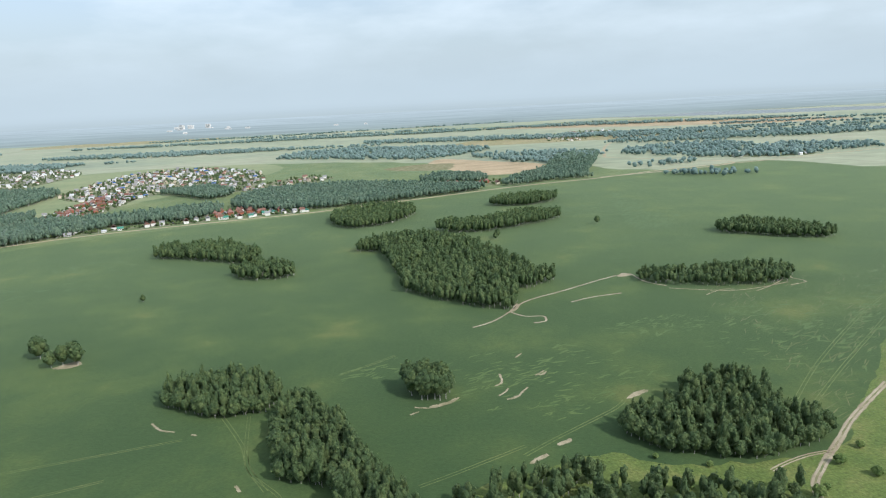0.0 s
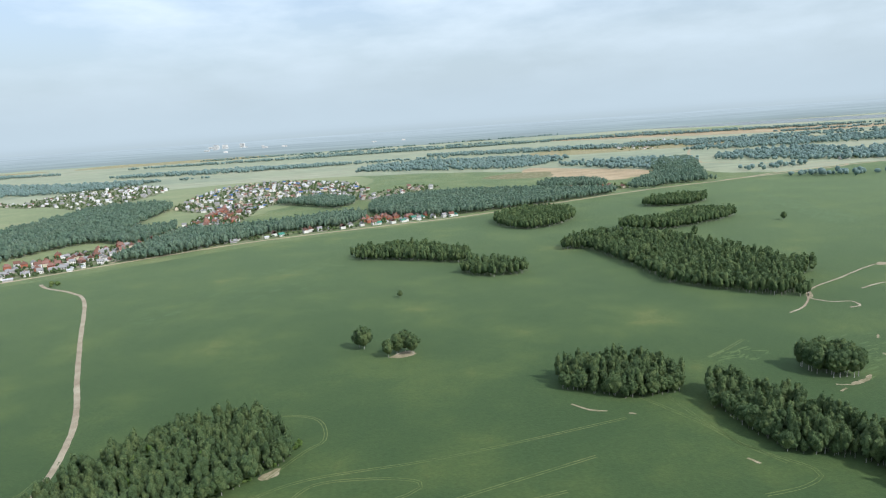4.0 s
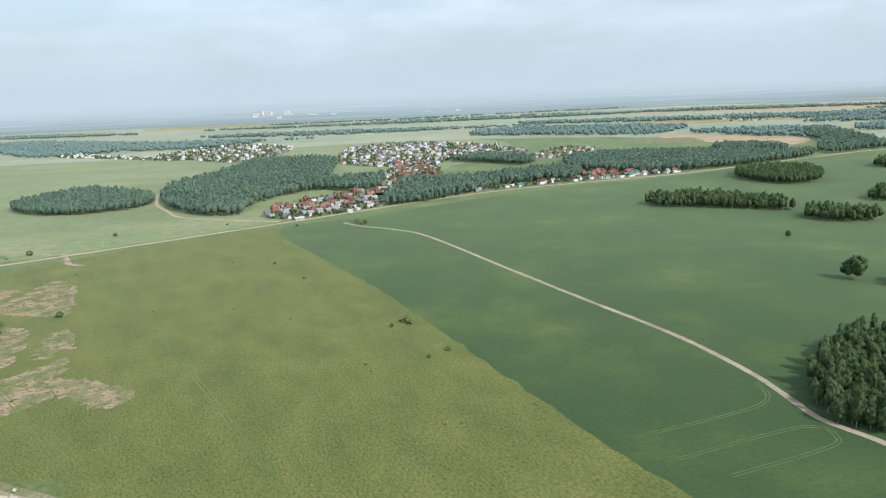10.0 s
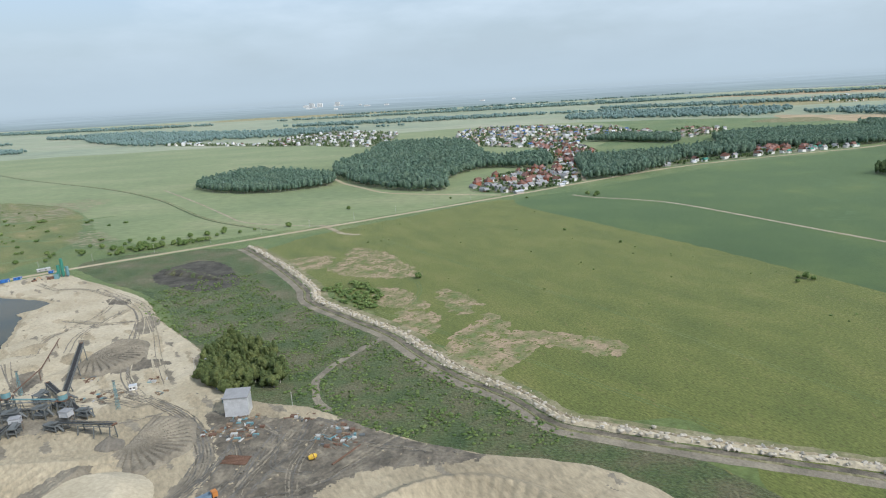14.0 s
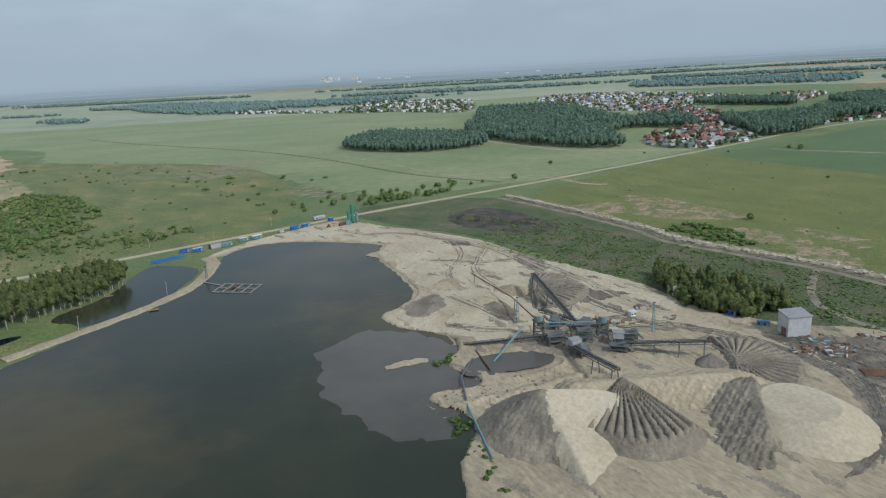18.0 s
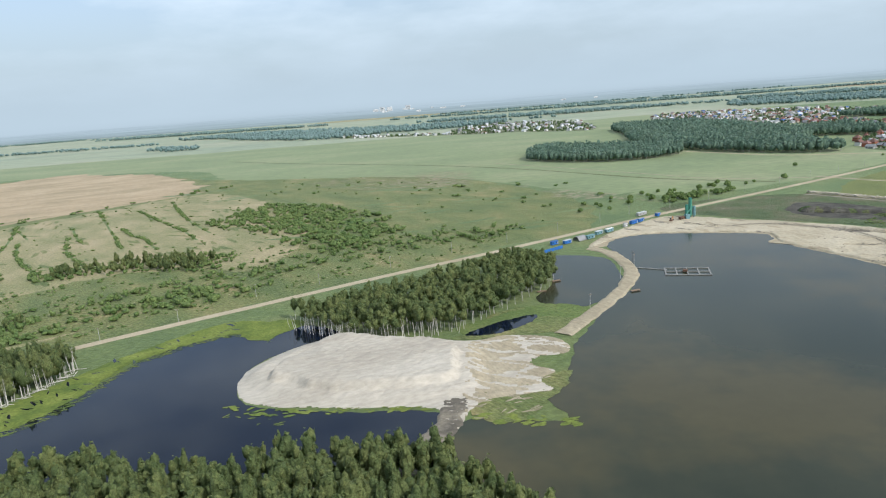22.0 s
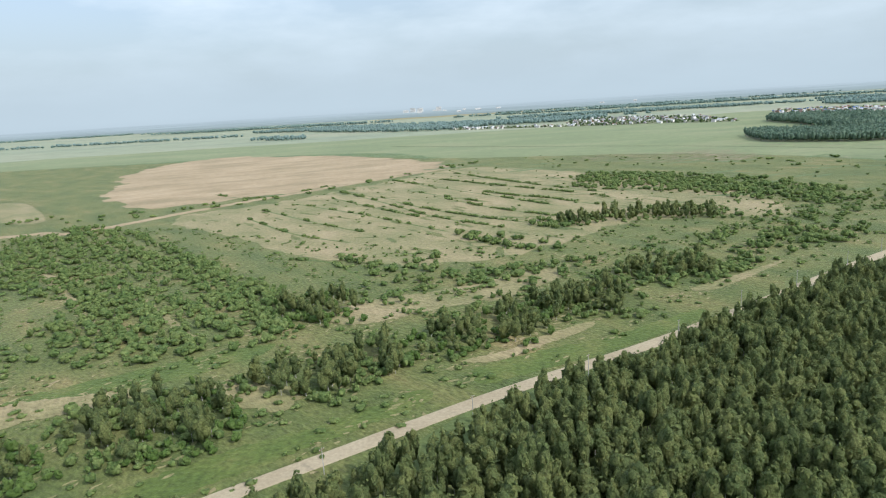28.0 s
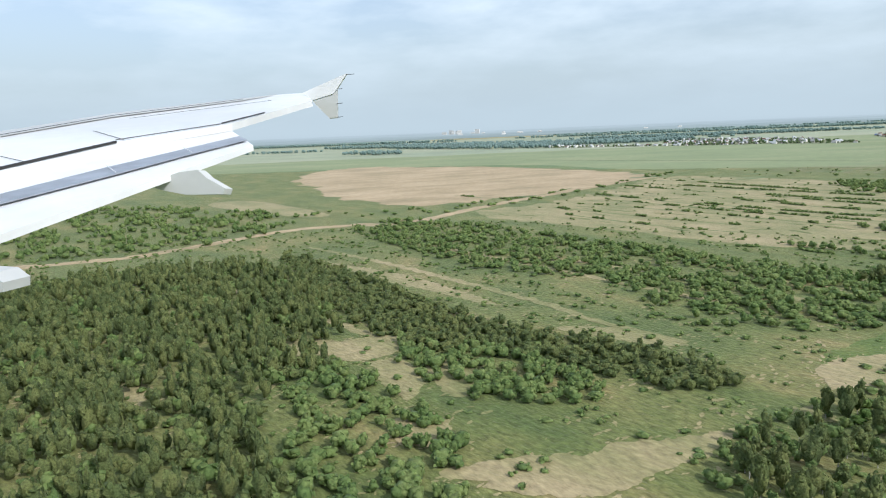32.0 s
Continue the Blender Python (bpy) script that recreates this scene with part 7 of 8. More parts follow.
for x, y in trunk_line:
    copy_thing(first_trunk, pose((x + 2.5 + tree_rng.normal(0, 1.4)) * U, (y - 1.5 + tree_rng.normal(0, 1.4)) * U, 0, tree_rng.normal(0, 7), tree_rng.normal(0, 7), tree_rng.uniform(0, 360)) @ Matrix.Scale(tree_rng.uniform(0.8, 1.25), 4))
for x, y in spots(outline([(-556, 372), (-521, 347), (-495, 338), (-454, 340), (-440, 352), (-495, 346), (-521, 358)], 4), 3.2, tree_rng, 0.6):
    copy_thing(first_trunk, pose(x * U, y * U, 0, tree_rng.normal(0, 4), tree_rng.normal(0, 4), tree_rng.uniform(0, 360)) @ Matrix.Scale(tree_rng.uniform(0.7, 1.0), 4))
log_one = tagged(part("fallen_log", beam(beam(bmesh.new(), (-4, 0, 0.3), (4, 0, 0.25), 0.25, 6, 0.12), (1, 0, 0.3), (2.5, 1.2, 0.7), 0.08, 4, 0.03), DEAD), "bleached fallen birch log on the bank", "log", "fallen logs")
log_one.matrix_world = pose(-672 * U, 268 * U, 0.15 * U, 0, 0, 30)
for x, y in smooth_line(POND_EDGE, 2.2, False):
    if wander(np.array(x), np.array(y), 30, 1.0) > -0.25:
        copy_thing(log_one, pose((x + 3 + tree_rng.normal(0, 1.6)) * U, (y - 2 + tree_rng.normal(0, 1.6)) * U, 0.15 * U, 0, tree_rng.normal(0, 4), tree_rng.normal(40, 30)) @ Matrix.Scale(tree_rng.uniform(0.5, 1.0), 4))

# ---- poles along the road ----
pole = thing("utility_pole", "grey wooden utility pole beside the road", "utility pole", -748, 300, 0, 52, "roadside poles")
part("post", beam(bmesh.new(), (0, 0, 0), (0, 0, 9), 0.16, 7, 0.11), CONCRETE, pole)
part("crossarm", box(bmesh.new(), -1.0, 1.0, -0.08, 0.08, 8.3, 8.5), TIMBER, pole)
for k in (-0.85, 0, 0.85):
    part("insulator", beam(bmesh.new(), (k, 0, 8.5), (k, 0, 8.8), 0.07, 6), WHITE, pole)
for x, y in [(-707, 330), (-662, 364), (-626, 392), (-591, 440), (-551, 462), (-503, 499), (-456, 536), (-409, 560), (-362, 588), (-318, 622), (-285, 648), (-240, 668), (-190, 702), (-140, 735), (-90, 765), (-40, 798), (10, 832), (60, 866), (110, 900), (160, 932), (320, 1040), (380, 1085), (440, 1128), (500, 1165), (560, 1192), (640, 1215), (720, 1242), (800, 1270), (-790, 262), (-835, 228), (-880, 196), (-925, 165)]:
    copy_thing(pole, pose(x * U, y * U, 0, 0, 0, 52 + tree_rng.normal(0, 4)))
for x, y in [(-371, 371), (-341, 429), (-325, 458), (52, 318), (-20, 372)]:
    copy_thing(pole, pose(x * U, y * U, 0.3 * U, tree_rng.normal(0, 3), 0, tree_rng.uniform(0, 180)))


# ---- quarry yard ----


def truss_conveyor(a, b, label, mat=STEEL, wide=1.3, legs=3):
    """A raised belt conveyor from a to b on trestle legs."""
    a, b = Vector(a), Vector(b)
    mid = (a + b) / 2
    top = thing("belt_conveyor", label, "conveyor", mid.x, mid.y, 0)
    a, b = a - Vector((mid.x, mid.y, 0)), b - Vector((mid.x, mid.y, 0))
    way = (b - a).normalized()
    out = way.cross(Vector((0, 0, 1))).normalized() * wide
    up = Vector((0, 0, 1.5))
    bm = bmesh.new()
    n = max(4, int((b - a).length / 3))
    for s in (-1, 1):
        beam(bm, a + out * s, b + out * s, 0.22)
        beam(bm, a + out * s + up, b + out * s + up, 0.18)
        for k in range(n):
            p, q = a.lerp(b, k / n), a.lerp(b, (k + 1) / n)
            beam(bm, p + out * s, q + out * s + up, 0.12)
            beam(bm, p + out * s, p + out * s + up, 0.12)
    part("truss", bm, mat, top)
    bm = bmesh.new()
    v = [bm.verts.new(p + Vector((0, 0, 1.1)) + out * s) for p, s in ((a, -0.8), (b, -0.8), (b, 0.8), (a, 0.8))]
    w = [bm.verts.new(c.co - Vector((0, 0, 0.3))) for c in v]
    bm.faces.new(v[::-1]), bm.faces.new(w)
    for k in range(4):
        bm.faces.new((v[k], v[(k + 1) % 4], w[(k + 1) % 4], w[k]))
    part("belt", bm, RUBBER, top)
    for k in range(legs):
        p = a.lerp(b, 0.15 + 0.8 * k / max(1, legs - 1))
        if p.z > 1.5:
            bm = bmesh.new()
            for s in (-1, 1):
                beam(bm, p + out * s, (p.x + out.x * s * 1.8, p.y + out.y * s * 1.8, 0.2), 0.3)
            beam(bm, (p.x - out.x * 1.5, p.y - out.y * 1.5, p.z * 0.4), (p.x + out.x * 1.5, p.y + out.y * 1.5, p.z * 0.4), 0.1)
            part("trestle", bm, mat, top)
    part("drum", beam(bmesh.new(), b - out + Vector((0, 0, 0.9)), b + out + Vector((0, 0, 0.9)), 0.5, 10), RUST, top)
    return top


truss_conveyor((-81.7, 341, 3), (-97, 390, 14), "steep steel conveyor with dark belt", legs=3)
truss_conveyor((-66, 306, 3), (-27, 290, 9), "long trestle conveyor over the gravel heap", legs=4)
truss_conveyor((-89, 303, 4), (-77, 262, 11), "steel conveyor feeding the sand heap", legs=3)
truss_conveyor((-142, 318, 1.2), (-88, 322, 3), "low conveyor along the settling basin", STEEL, 0.9, 3)
truss_conveyor((-64, 322, 2), (-98, 352, 5), "short dark conveyor below the screens", STEEL, 1.2, 3)


def wash_tower(x, y, h, label):
    top = thing("washing_tower", label, "tower", x, y, 0.5)
    for sx in (-1, 1):
        for sy in (-1, 1):
            part("leg", beam(bmesh.new(), (2.6 * sx, 2.6 * sy, 0), (2.2 * sx, 2.2 * sy, h), 0.42), STEEL, top)
    for k in range(3):
        z0, z1 = h * k / 3, h * (k + 1) / 3
        for sx, sy, tx, ty in ((-1, -1, 1, -1), (1, -1, 1, 1), (1, 1, -1, 1), (-1, 1, -1, -1)):
            part("brace", beam(bmesh.new(), (2.5 * sx, 2.5 * sy, z0), (2.4 * tx, 2.4 * ty, z1), 0.22), STEEL, top)
            part("crossbar", beam(bmesh.new(), (2.4 * sx, 2.4 * sy, z1), (2.4 * tx, 2.4 * ty, z1), 0.22), STEEL, top)
    part("platform", box(bmesh.new(), -3, 3, -3, 3, h, h + 0.25), RUST, top)
    bm = bmesh.new()
    for s in (-1, 1):
        beam(bm, (-3, 3 * s, h + 1.2), (3, 3 * s, h + 1.2), 0.05)
        beam(bm, (3 * s, -3, h + 1.2), (3 * s, 3, h + 1.2), 0.05)
        for c in (-3, 0, 3):
            beam(bm, (c, 3 * s, h), (c, 3 * s, h + 1.2), 0.05)
    part("railing", bm, STEEL, top)
    tank = part("tank", beam(beam(bmesh.new(), (0, 0, h + 0.3), (0, 0, h + 3.2), 2.3, 16), (0, 0, h - 2.2), (0, 0, h + 0.3), 0.5, 16, 2.3), TEAL, top, "light blue steel tank")
    part("rim", beam(bmesh.new(), (0, 0, h + 3.2), (0, 0, h + 3.5), 2.45, 16), SAND, tank)
    return top


def screen_frame(x, y, w, d, h, turn, label):
    """A heavy steel stand with two decks, a sloping sieve and a chute."""
    top = thing("screen_frame", label, "steel frame", x, y, 0.4, turn, "screening frames")
    for sx in (-1, 1):
        for sy in (-1, 1):
            part("leg", beam(bmesh.new(), (w / 2 * sx, d / 2 * sy, 0), (w / 2 * sx, d / 2 * sy, h), 0.3), STEEL, top)
    for z in (h * 0.5, h):
        part("deck", box(bmesh.new(), -w / 2 - 0.4, w / 2 + 0.4, -d / 2 - 0.4, d / 2 + 0.4, z, z + 0.3), STEEL, top)
    for s in (-1, 1):
        part("brace", beam(bmesh.new(), (-w / 2, d / 2 * s, 0), (w / 2, d / 2 * s, h * 0.5), 0.16), STEEL, top)
        part("brace", beam(bmesh.new(), (w / 2, d / 2 * s, h * 0.5), (-w / 2, d / 2 * s, h), 0.16), STEEL, top)
        part("rail", beam(bmesh.new(), (-w / 2 - 0.4, d / 2 * s, h + 1.3), (w / 2 + 0.4, d / 2 * s, h + 1.3), 0.08), STEEL, top)
    bm = box(bmesh.new(), -w * 0.4, w * 0.4, -d * 0.35, d * 0.35, h + 0.35, h + 0.95)
    for v in bm.verts:
        v.co.z += v.co.x * 0.3
    part("sieve", bm, STEEL, top)
    part("chute", beam(bmesh.new(), (w * 0.4, 0, h), (w * 0.9, 0, h * 0.35), 0.55, 6), STEEL, top)
    return top


for x, y, w, d, h, turn in ((-95, 315, 8, 5, 6, 10), (-80, 317, 7, 5, 7, -5), (-77, 331, 9, 6, 5, 60), (-57, 316, 7, 4, 5, -15), (-92, 336, 6, 5, 6, 70), (-84, 300, 6, 4, 5, 100), (-66, 303, 8, 4, 4, -20)):
    screen_frame(x, y, w, d, h, turn, "dark steel screening frame with two decks")
wash_tower(-102.5, 324, 10, "steel washing tower with light blue tank")
wash_tower(-70, 321, 9, "braced steel tower with blue tank")
flume = thing("flume_bridge", "light blue pipe bridge between two towers", "pipe bridge", -86, 322, 0.5)
part("pipe", beam(bmesh.new(), (-17, 2, 9), (17, -1, 9), 0.45, 8), TEAL, flume)
part("walkway", box(bmesh.new(), -17, 17, -1.8, -0.8, 8.1, 8.3), STEEL, flume)
for k in (-8, 0, 8):
    part("trestle", beam(beam(bmesh.new(), (k, -2, 0), (k, 0, 8.4), 0.18), (k, 3, 0), (k, 0.5, 8.4), 0.18), STEEL, flume)
boom = thing("pipe_boom", "long dark pipe boom on props", "pipe", -115, 370, 0.6)
part("pipe", beam(beam(bmesh.new(), (-19, 56, 5), (3, 0, 7), 0.35, 6), (3, 0, 7), (11, -38, 9), 0.35, 6), RUST, boom)
for x, y, z in ((-17, 50, 5), (-6, 22, 6), (4, -4, 7)):
    part("prop", beam(bmesh.new(), (x, y, 0), (x, y, z), 0.2), RUST, boom)
chute = thing("blue_chute", "light blue inclined discharge chute", "chute", -120, 312, 0.5)
part("trough", beam(bmesh.new(), (-8, -14, 0.6), (9, 12, 7), 0.45, 6), TEAL, chute)
part("prop", beam(bmesh.new(), (6, 8, 0), (6, 8, 6), 0.2), STEEL, chute)


def hopper(x, y, turn, label):
    top = thing("feed_hopper", label, "hopper", x, y, 0.8, turn)
    part("cabin", box(bmesh.new(), -2.6, 2.6, -2.2, 2.2, 3.6, 6.6), SILVER_ROOF, top)
    part("roof", box(bmesh.new(), -2.9, 2.9, -2.5, 2.5, 6.6, 6.85), GREY_ROOF, top)
    part("bin", beam(bmesh.new(), (0, 0, 1.0), (0, 0, 3.6), 1.0, 4, 3.2), STEEL, top)
    for sx in (-1, 1):
        for sy in (-1, 1):
            part("leg", beam(bmesh.new(), (2.4 * sx, 2 * sy, 0), (2.4 * sx, 2 * sy, 3.6), 0.18), STEEL, top)
    part("ladder", beam(beam(bmesh.new(), (3, -0.3, 0), (2.7, -0.3, 4), 0.06), (3, 0.3, 0), (2.7, 0.3, 4), 0.06), RUST, top)
    return top


hopper(-87, 306, 20, "grey screening cabin on a steel frame")
hopper(-64, 312, -10, "grey feed hopper with metal cabin")


def lattice_mast(x, y, h, label, mat=TEAL):
    top = thing("lattice_mast", label, "mast", x, y, 0.4)
    bm = bmesh.new()
    for k in range(4):
        a = k * 1.5708 + 0.785
        beam(bm, (1.1 * math.cos(a), 1.1 * math.sin(a), 0), (0.45 * math.cos(a), 0.45 * math.sin(a), h), 0.1)
    part("legs", bm, mat, top)
    bm = bmesh.new()
    n = int(h / 1.6)
    for j in range(n):
        for k in range(4):
            a, b = k * 1.5708 + 0.785, (k + 1) * 1.5708 + 0.785
            r0, r1 = 1.1 - 0.65 * j / n, 1.1 - 0.65 * (j + 1) / n
            beam(bm, (r0 * math.cos(a), r0 * math.sin(a), h * j / n), (r1 * math.cos(b), r1 * math.sin(b), h * (j + 1) / n), 0.055)
    part("bracing", bm, mat, top)
    part("lamp_head", box(bmesh.new(), -0.8, 0.8, -0.3, 0.3, h, h + 0.5), STEEL, top)
    return top


lattice_mast(-43, 323.5, 17, "light blue lattice floodlight mast")
lattice_mast(-111, 347, 15, "light blue lattice mast beside the towers")
lattice_mast(-325, 462, 9, "grey lattice mast on the causeway", STEEL)

shed = thing("shed", "pale grey metal shed with mono-pitch roof", "shed", 25, 314, 0.5, 6)
bm = bmesh.new()
v = [bm.verts.new(p) for p in ((-6, -4, 0), (6, -4, 0), (6, 5, 0), (-6, 5, 0), (-6, -4, 10.5), (6, -4, 10.5), (6, 5, 11.5), (-6, 5, 11.5))]
for f in ((0, 1, 5, 4), (1, 2, 6, 5), (2, 3, 7, 6), (3, 0, 4, 7), (4, 5, 6, 7)):
    bm.faces.new([v[k] for k in f])
part("wall", bm, SILVER_ROOF, shed)
bm = bmesh.new()
v = [bm.verts.new(p) for p in ((-6.4, -4.5, 10.5), (6.4, -4.5, 10.5), (6.4, 5.5, 11.65), (-6.4, 5.5, 11.65))]
w = [bm.verts.new(c.co + Vector((0, 0, 0.3))) for c in v]
bm.faces.new(v[::-1]), bm.faces.new(w)
for k in range(4):
    bm.faces.new((v[k], v[(k + 1) % 4], w[(k + 1) % 4], w[k]))
part("roof", bm, GREY_ROOF, shed)
part("door", box(bmesh.new(), -6.12, -5.98, -2.5, 1.5, 0, 4.5), RED_ROOF, shed, "dark red roller door")


def cabin(name, label, x, y, turn, w, d, h, wall, roof, group="site cabins", z=0.3):
    top = thing(name, label, "cabin", x, y, z, turn, group)
    part("body", box(bmesh.new(), -w / 2, w / 2, -d / 2, d / 2, 0.3, h), wall, top)
    part("roof", box(bmesh.new(), -w / 2 - 0.15, w / 2 + 0.15, -d / 2 - 0.15, d / 2 + 0.15, h, h + 0.2), roof, top)
    for k in (-0.3, 0.15):
        part("window", box(bmesh.new(), k * w - 0.5, k * w + 0.5, -d / 2 - 0.04, -d / 2 + 0.05, 1.3, 2.2), GLASS, top)
    part("door", box(bmesh.new(), w * 0.38 - 0.45, w * 0.38 + 0.45, -d / 2 - 0.05, -d / 2 + 0.05, 0.3, 2.3), GREY_WALL, top)
    for k in (-0.4, 0.4):
        part("skid", box(bmesh.new(), k * w - 0.2, k * w + 0.2, -d / 2, d / 2, 0, 0.3), RUST, top)
    return top


cabin("site_cabin", "small white hut on the sand", -47, 349, 20, 4, 3, 3, WHITE, SILVER_ROOF)
cabin("site_cabin", "pale green cabin with white roof", -11.5, 363, -35, 5, 3, 2.8, TEAL, WHITE)
cabin("site_cabin", "white site cabin beside the trees", -1, 354, -35, 6, 3, 2.8, WHITE, SILVER_ROOF)
cabin("site_cabin", "dark blue cabin under the willows", 5.5, 344, -35, 6, 2.6, 2.7, BLUE, GREY_ROOF)
cabin("site_cabin", "light blue cabin beside the shed", 15, 326, -35, 6, 2.6, 2.7, TEAL, BLUE_ROOF)
cabin("control_cabin", "tall narrow white control hut", -14, 378, 0, 2.6, 2.6, 5.5, WHITE, SILVER_ROOF)
# the row of cabins and stores along the road
ROW = [(-371, 540, 7, BLUE, BLUE_ROOF, "blue storage container beside the road"), (-360, 541, 8, BLUE, SILVER_ROOF, "blue cabin with pale roof"), (-339, 554, 9, TEAL, TEAL, "light blue site container"), (-329, 568, 8, TEAL, SILVER_ROOF, "light blue cabin with pale roof"), (-319, 575, 9, TEAL, WHITE, "light blue cabin with white roof"), (-301, 593, 4, WHITE, GREY_ROOF, "small white gatehouse beside the road"), (-291, 603, 9, BLUE, BLUE_ROOF, "dark blue container store"), (-283, 611, 7, BLUE, GREY_ROOF, "dark blue container with grey roof"), (-262, 631, 5, BLUE, GREY_ROOF, "raised blue weighing cabin"), (-246, 606, 9, RUST, RUST, "long dark rusty storage tank"), (-275, 640, 12, GREY_WALL, SILVER_ROOF, "long grey trailer at the junction")]
for x, y, w, wall, roof, label in ROW:
    cabin("container", label, x, y, 38, w, 2.8, 3.0, wall, roof, "roadside containers", 0.25)
arch = thing("hangar_tent", "grey arched storage tent", "tent", -348, 551, 0.25, 38)
bm = bmesh.new()
prev = None
for k in range(11):
    a = math.pi * k / 10
    pair = [bm.verts.new((s * 5, -3.4 * math.cos(a), 3.6 * math.sin(a))) for s in (-1, 1)]
    if prev:
        bm.faces.new((prev[0], prev[1], pair[1], pair[0]))
    prev = pair
part("cover", bm, GREY_ROOF, arch)
part("end_wall", box(bmesh.new(), 4.6, 4.8, -2.6, 2.6, 0, 2.2), BLUE, arch)
fence = thing("blue_fence", "bright blue sheet metal fence", "fence", -376, 517, 0.2, 40)
for k in range(9):
    part("panel", box(bmesh.new(), -13 + 2.9 * k, -10.2 + 2.9 * k, -0.06, 0.06, 0.1, 2.6), BLUE, fence)
for k in range(10):
    part("post", box(bmesh.new(), -13.05 + 2.9 * k, -12.9 + 2.9 * k, -0.12, 0.12, 0, 2.7), STEEL, fence)
plant = thing("batching_plant", "green concrete batching plant with silo", "plant", -238, 611, 0.2, 15)
for k, (x, h) in enumerate(((-3.5, 13), (0, 19), (4, 11))):
    part("silo", beam(beam(bmesh.new(), (x, 0, 3), (x, 0, h), 1.5, 12), (x, 0, 1), (x, 0, 3), 0.4, 12, 1.5), GREEN_ROOF if k != 2 else TEAL, plant)
    part("leg", beam(beam(bmesh.new(), (x - 1.2, -1, 0), (x - 1.2, -1, 3.5), 0.15), (x + 1.2, 1, 0), (x + 1.2, 1, 3.5), 0.15), STEEL, plant)
part("mixer_house", box(bmesh.new(), -7, -3, -5, -1.5, 0, 5), TEAL, plant)
part("gantry", beam(bmesh.new(), (-6, -3, 5), (3, 0, 11), 0.5, 6), GREEN_ROOF, plant)

digger = thing("excavator", "rust-red excavator with folded boom", "excavator", -259, 598, 0.3, 60)
part("body", box(bmesh.new(), -1.6, 1.8, -1.3, 1.3, 1.1, 2.4), RUST, digger)
part("cab", box(bmesh.new(), 0.4, 1.9, 0.1, 1.2, 2.4, 3.6), GLASS, digger)
for s in (-1, 1):
    part("track", box(bmesh.new(), -2, 2, 1.1 * s - 0.35, 1.1 * s + 0.35, 0, 1.0), RUBBER, digger)
part("boom", beam(beam(bmesh.new(), (1.6, -0.4, 2), (4.5, -0.4, 5), 0.3, 4), (4.5, -0.4, 5), (7, -0.4, 1.5), 0.24, 4), ORANGE, digger)
part("bucket", box(bmesh.new(), 6.6, 7.6, -0.9, 0.1, 0.6, 1.6), STEEL, digger)


def tipper(x, y, turn, label):
    top = thing("tipper_truck", label, "truck", x, y, 0.75, turn)
    bm = box(bmesh.new(), -5.4, 1.4, -1.3, 1.3, 1.3, 1.6)
    for s in (-1.3, 1.2):
        box(bm, -5.4, 1.4, s, s + 0.1, 1.6, 3.0)
    box(bm, 1.3, 1.4, -1.3, 1.3, 1.6, 3.4)
    box(bm, -5.4, -5.3, -1.3, 1.3, 1.6, 2.8)
    part("tipper_body", bm, TIPPER_GREY, top, "blue-grey open tipper body")
    part("chassis", box(bmesh.new(), -5.2, 4.0, -0.6, 0.6, 0.9, 1.3), STEEL, top)
    cab = part("cab", box(bmesh.new(), 1.8, 4.0, -1.25, 1.25, 1.1, 3.3), ORANGE, top, "orange cab")
    part("windscreen", box(bmesh.new(), 3.95, 4.05, -1.1, 1.1, 2.2, 3.1), GLASS, cab)
    for k in (-4.4, -3.0, 0.6, 2.9):
        for s in (-1.15, 1.15):
            part("wheel", beam(bmesh.new(), (k, s - 0.2, 0.55), (k, s + 0.2, 0.55), 0.55, 12), RUBBER, top)
    return top


tipper(36, 238, 42, "blue tipper truck with orange cab")
loader = thing("wheel_loader", "orange wheel loader on wet ground", "loader", 21.5, 219, 0.75, 30)
part("body", box(bmesh.new(), -2.6, 0.6, -1, 1, 1, 2.2), ORANGE, loader)
part("cab", box(bmesh.new(), -0.8, 0.6, -0.8, 0.8, 2.2, 3.5), GLASS, loader)
part("arm", beam(bmesh.new(), (0.6, 0, 1.8), (3.2, 0, 0.8), 0.25, 4), ORANGE, loader)
part("bucket", box(bmesh.new(), 3, 4.1, -1.4, 1.4, 0.2, 1.3), STEEL, loader)
for k in (-1.8, 0.9):
    for s in (-1.1, 1.1):
        part("wheel", beam(bmesh.new(), (k, s - 0.25, 0.75), (k, s + 0.25, 0.75), 0.75, 12), RUBBER, loader)
drum = thing("mixer_drum", "yellow steel drum lying in scrap", "drum", 73, 266, 0.6, 30)
part("shell", beam(beam(bmesh.new(), (-1.6, 0, 1.5), (0.6, 0, 1.7), 0.9, 12, 1.5), (0.6, 0, 1.7), (2.2, 0, 1.8), 1.5, 12, 0.7), YELLOW, drum)
part("ring", beam(bmesh.new(), (0.4, 0, 1.69), (0.8, 0, 1.72), 1.6, 12), RUST, drum)
scrap_rng = np.random.default_rng(8)


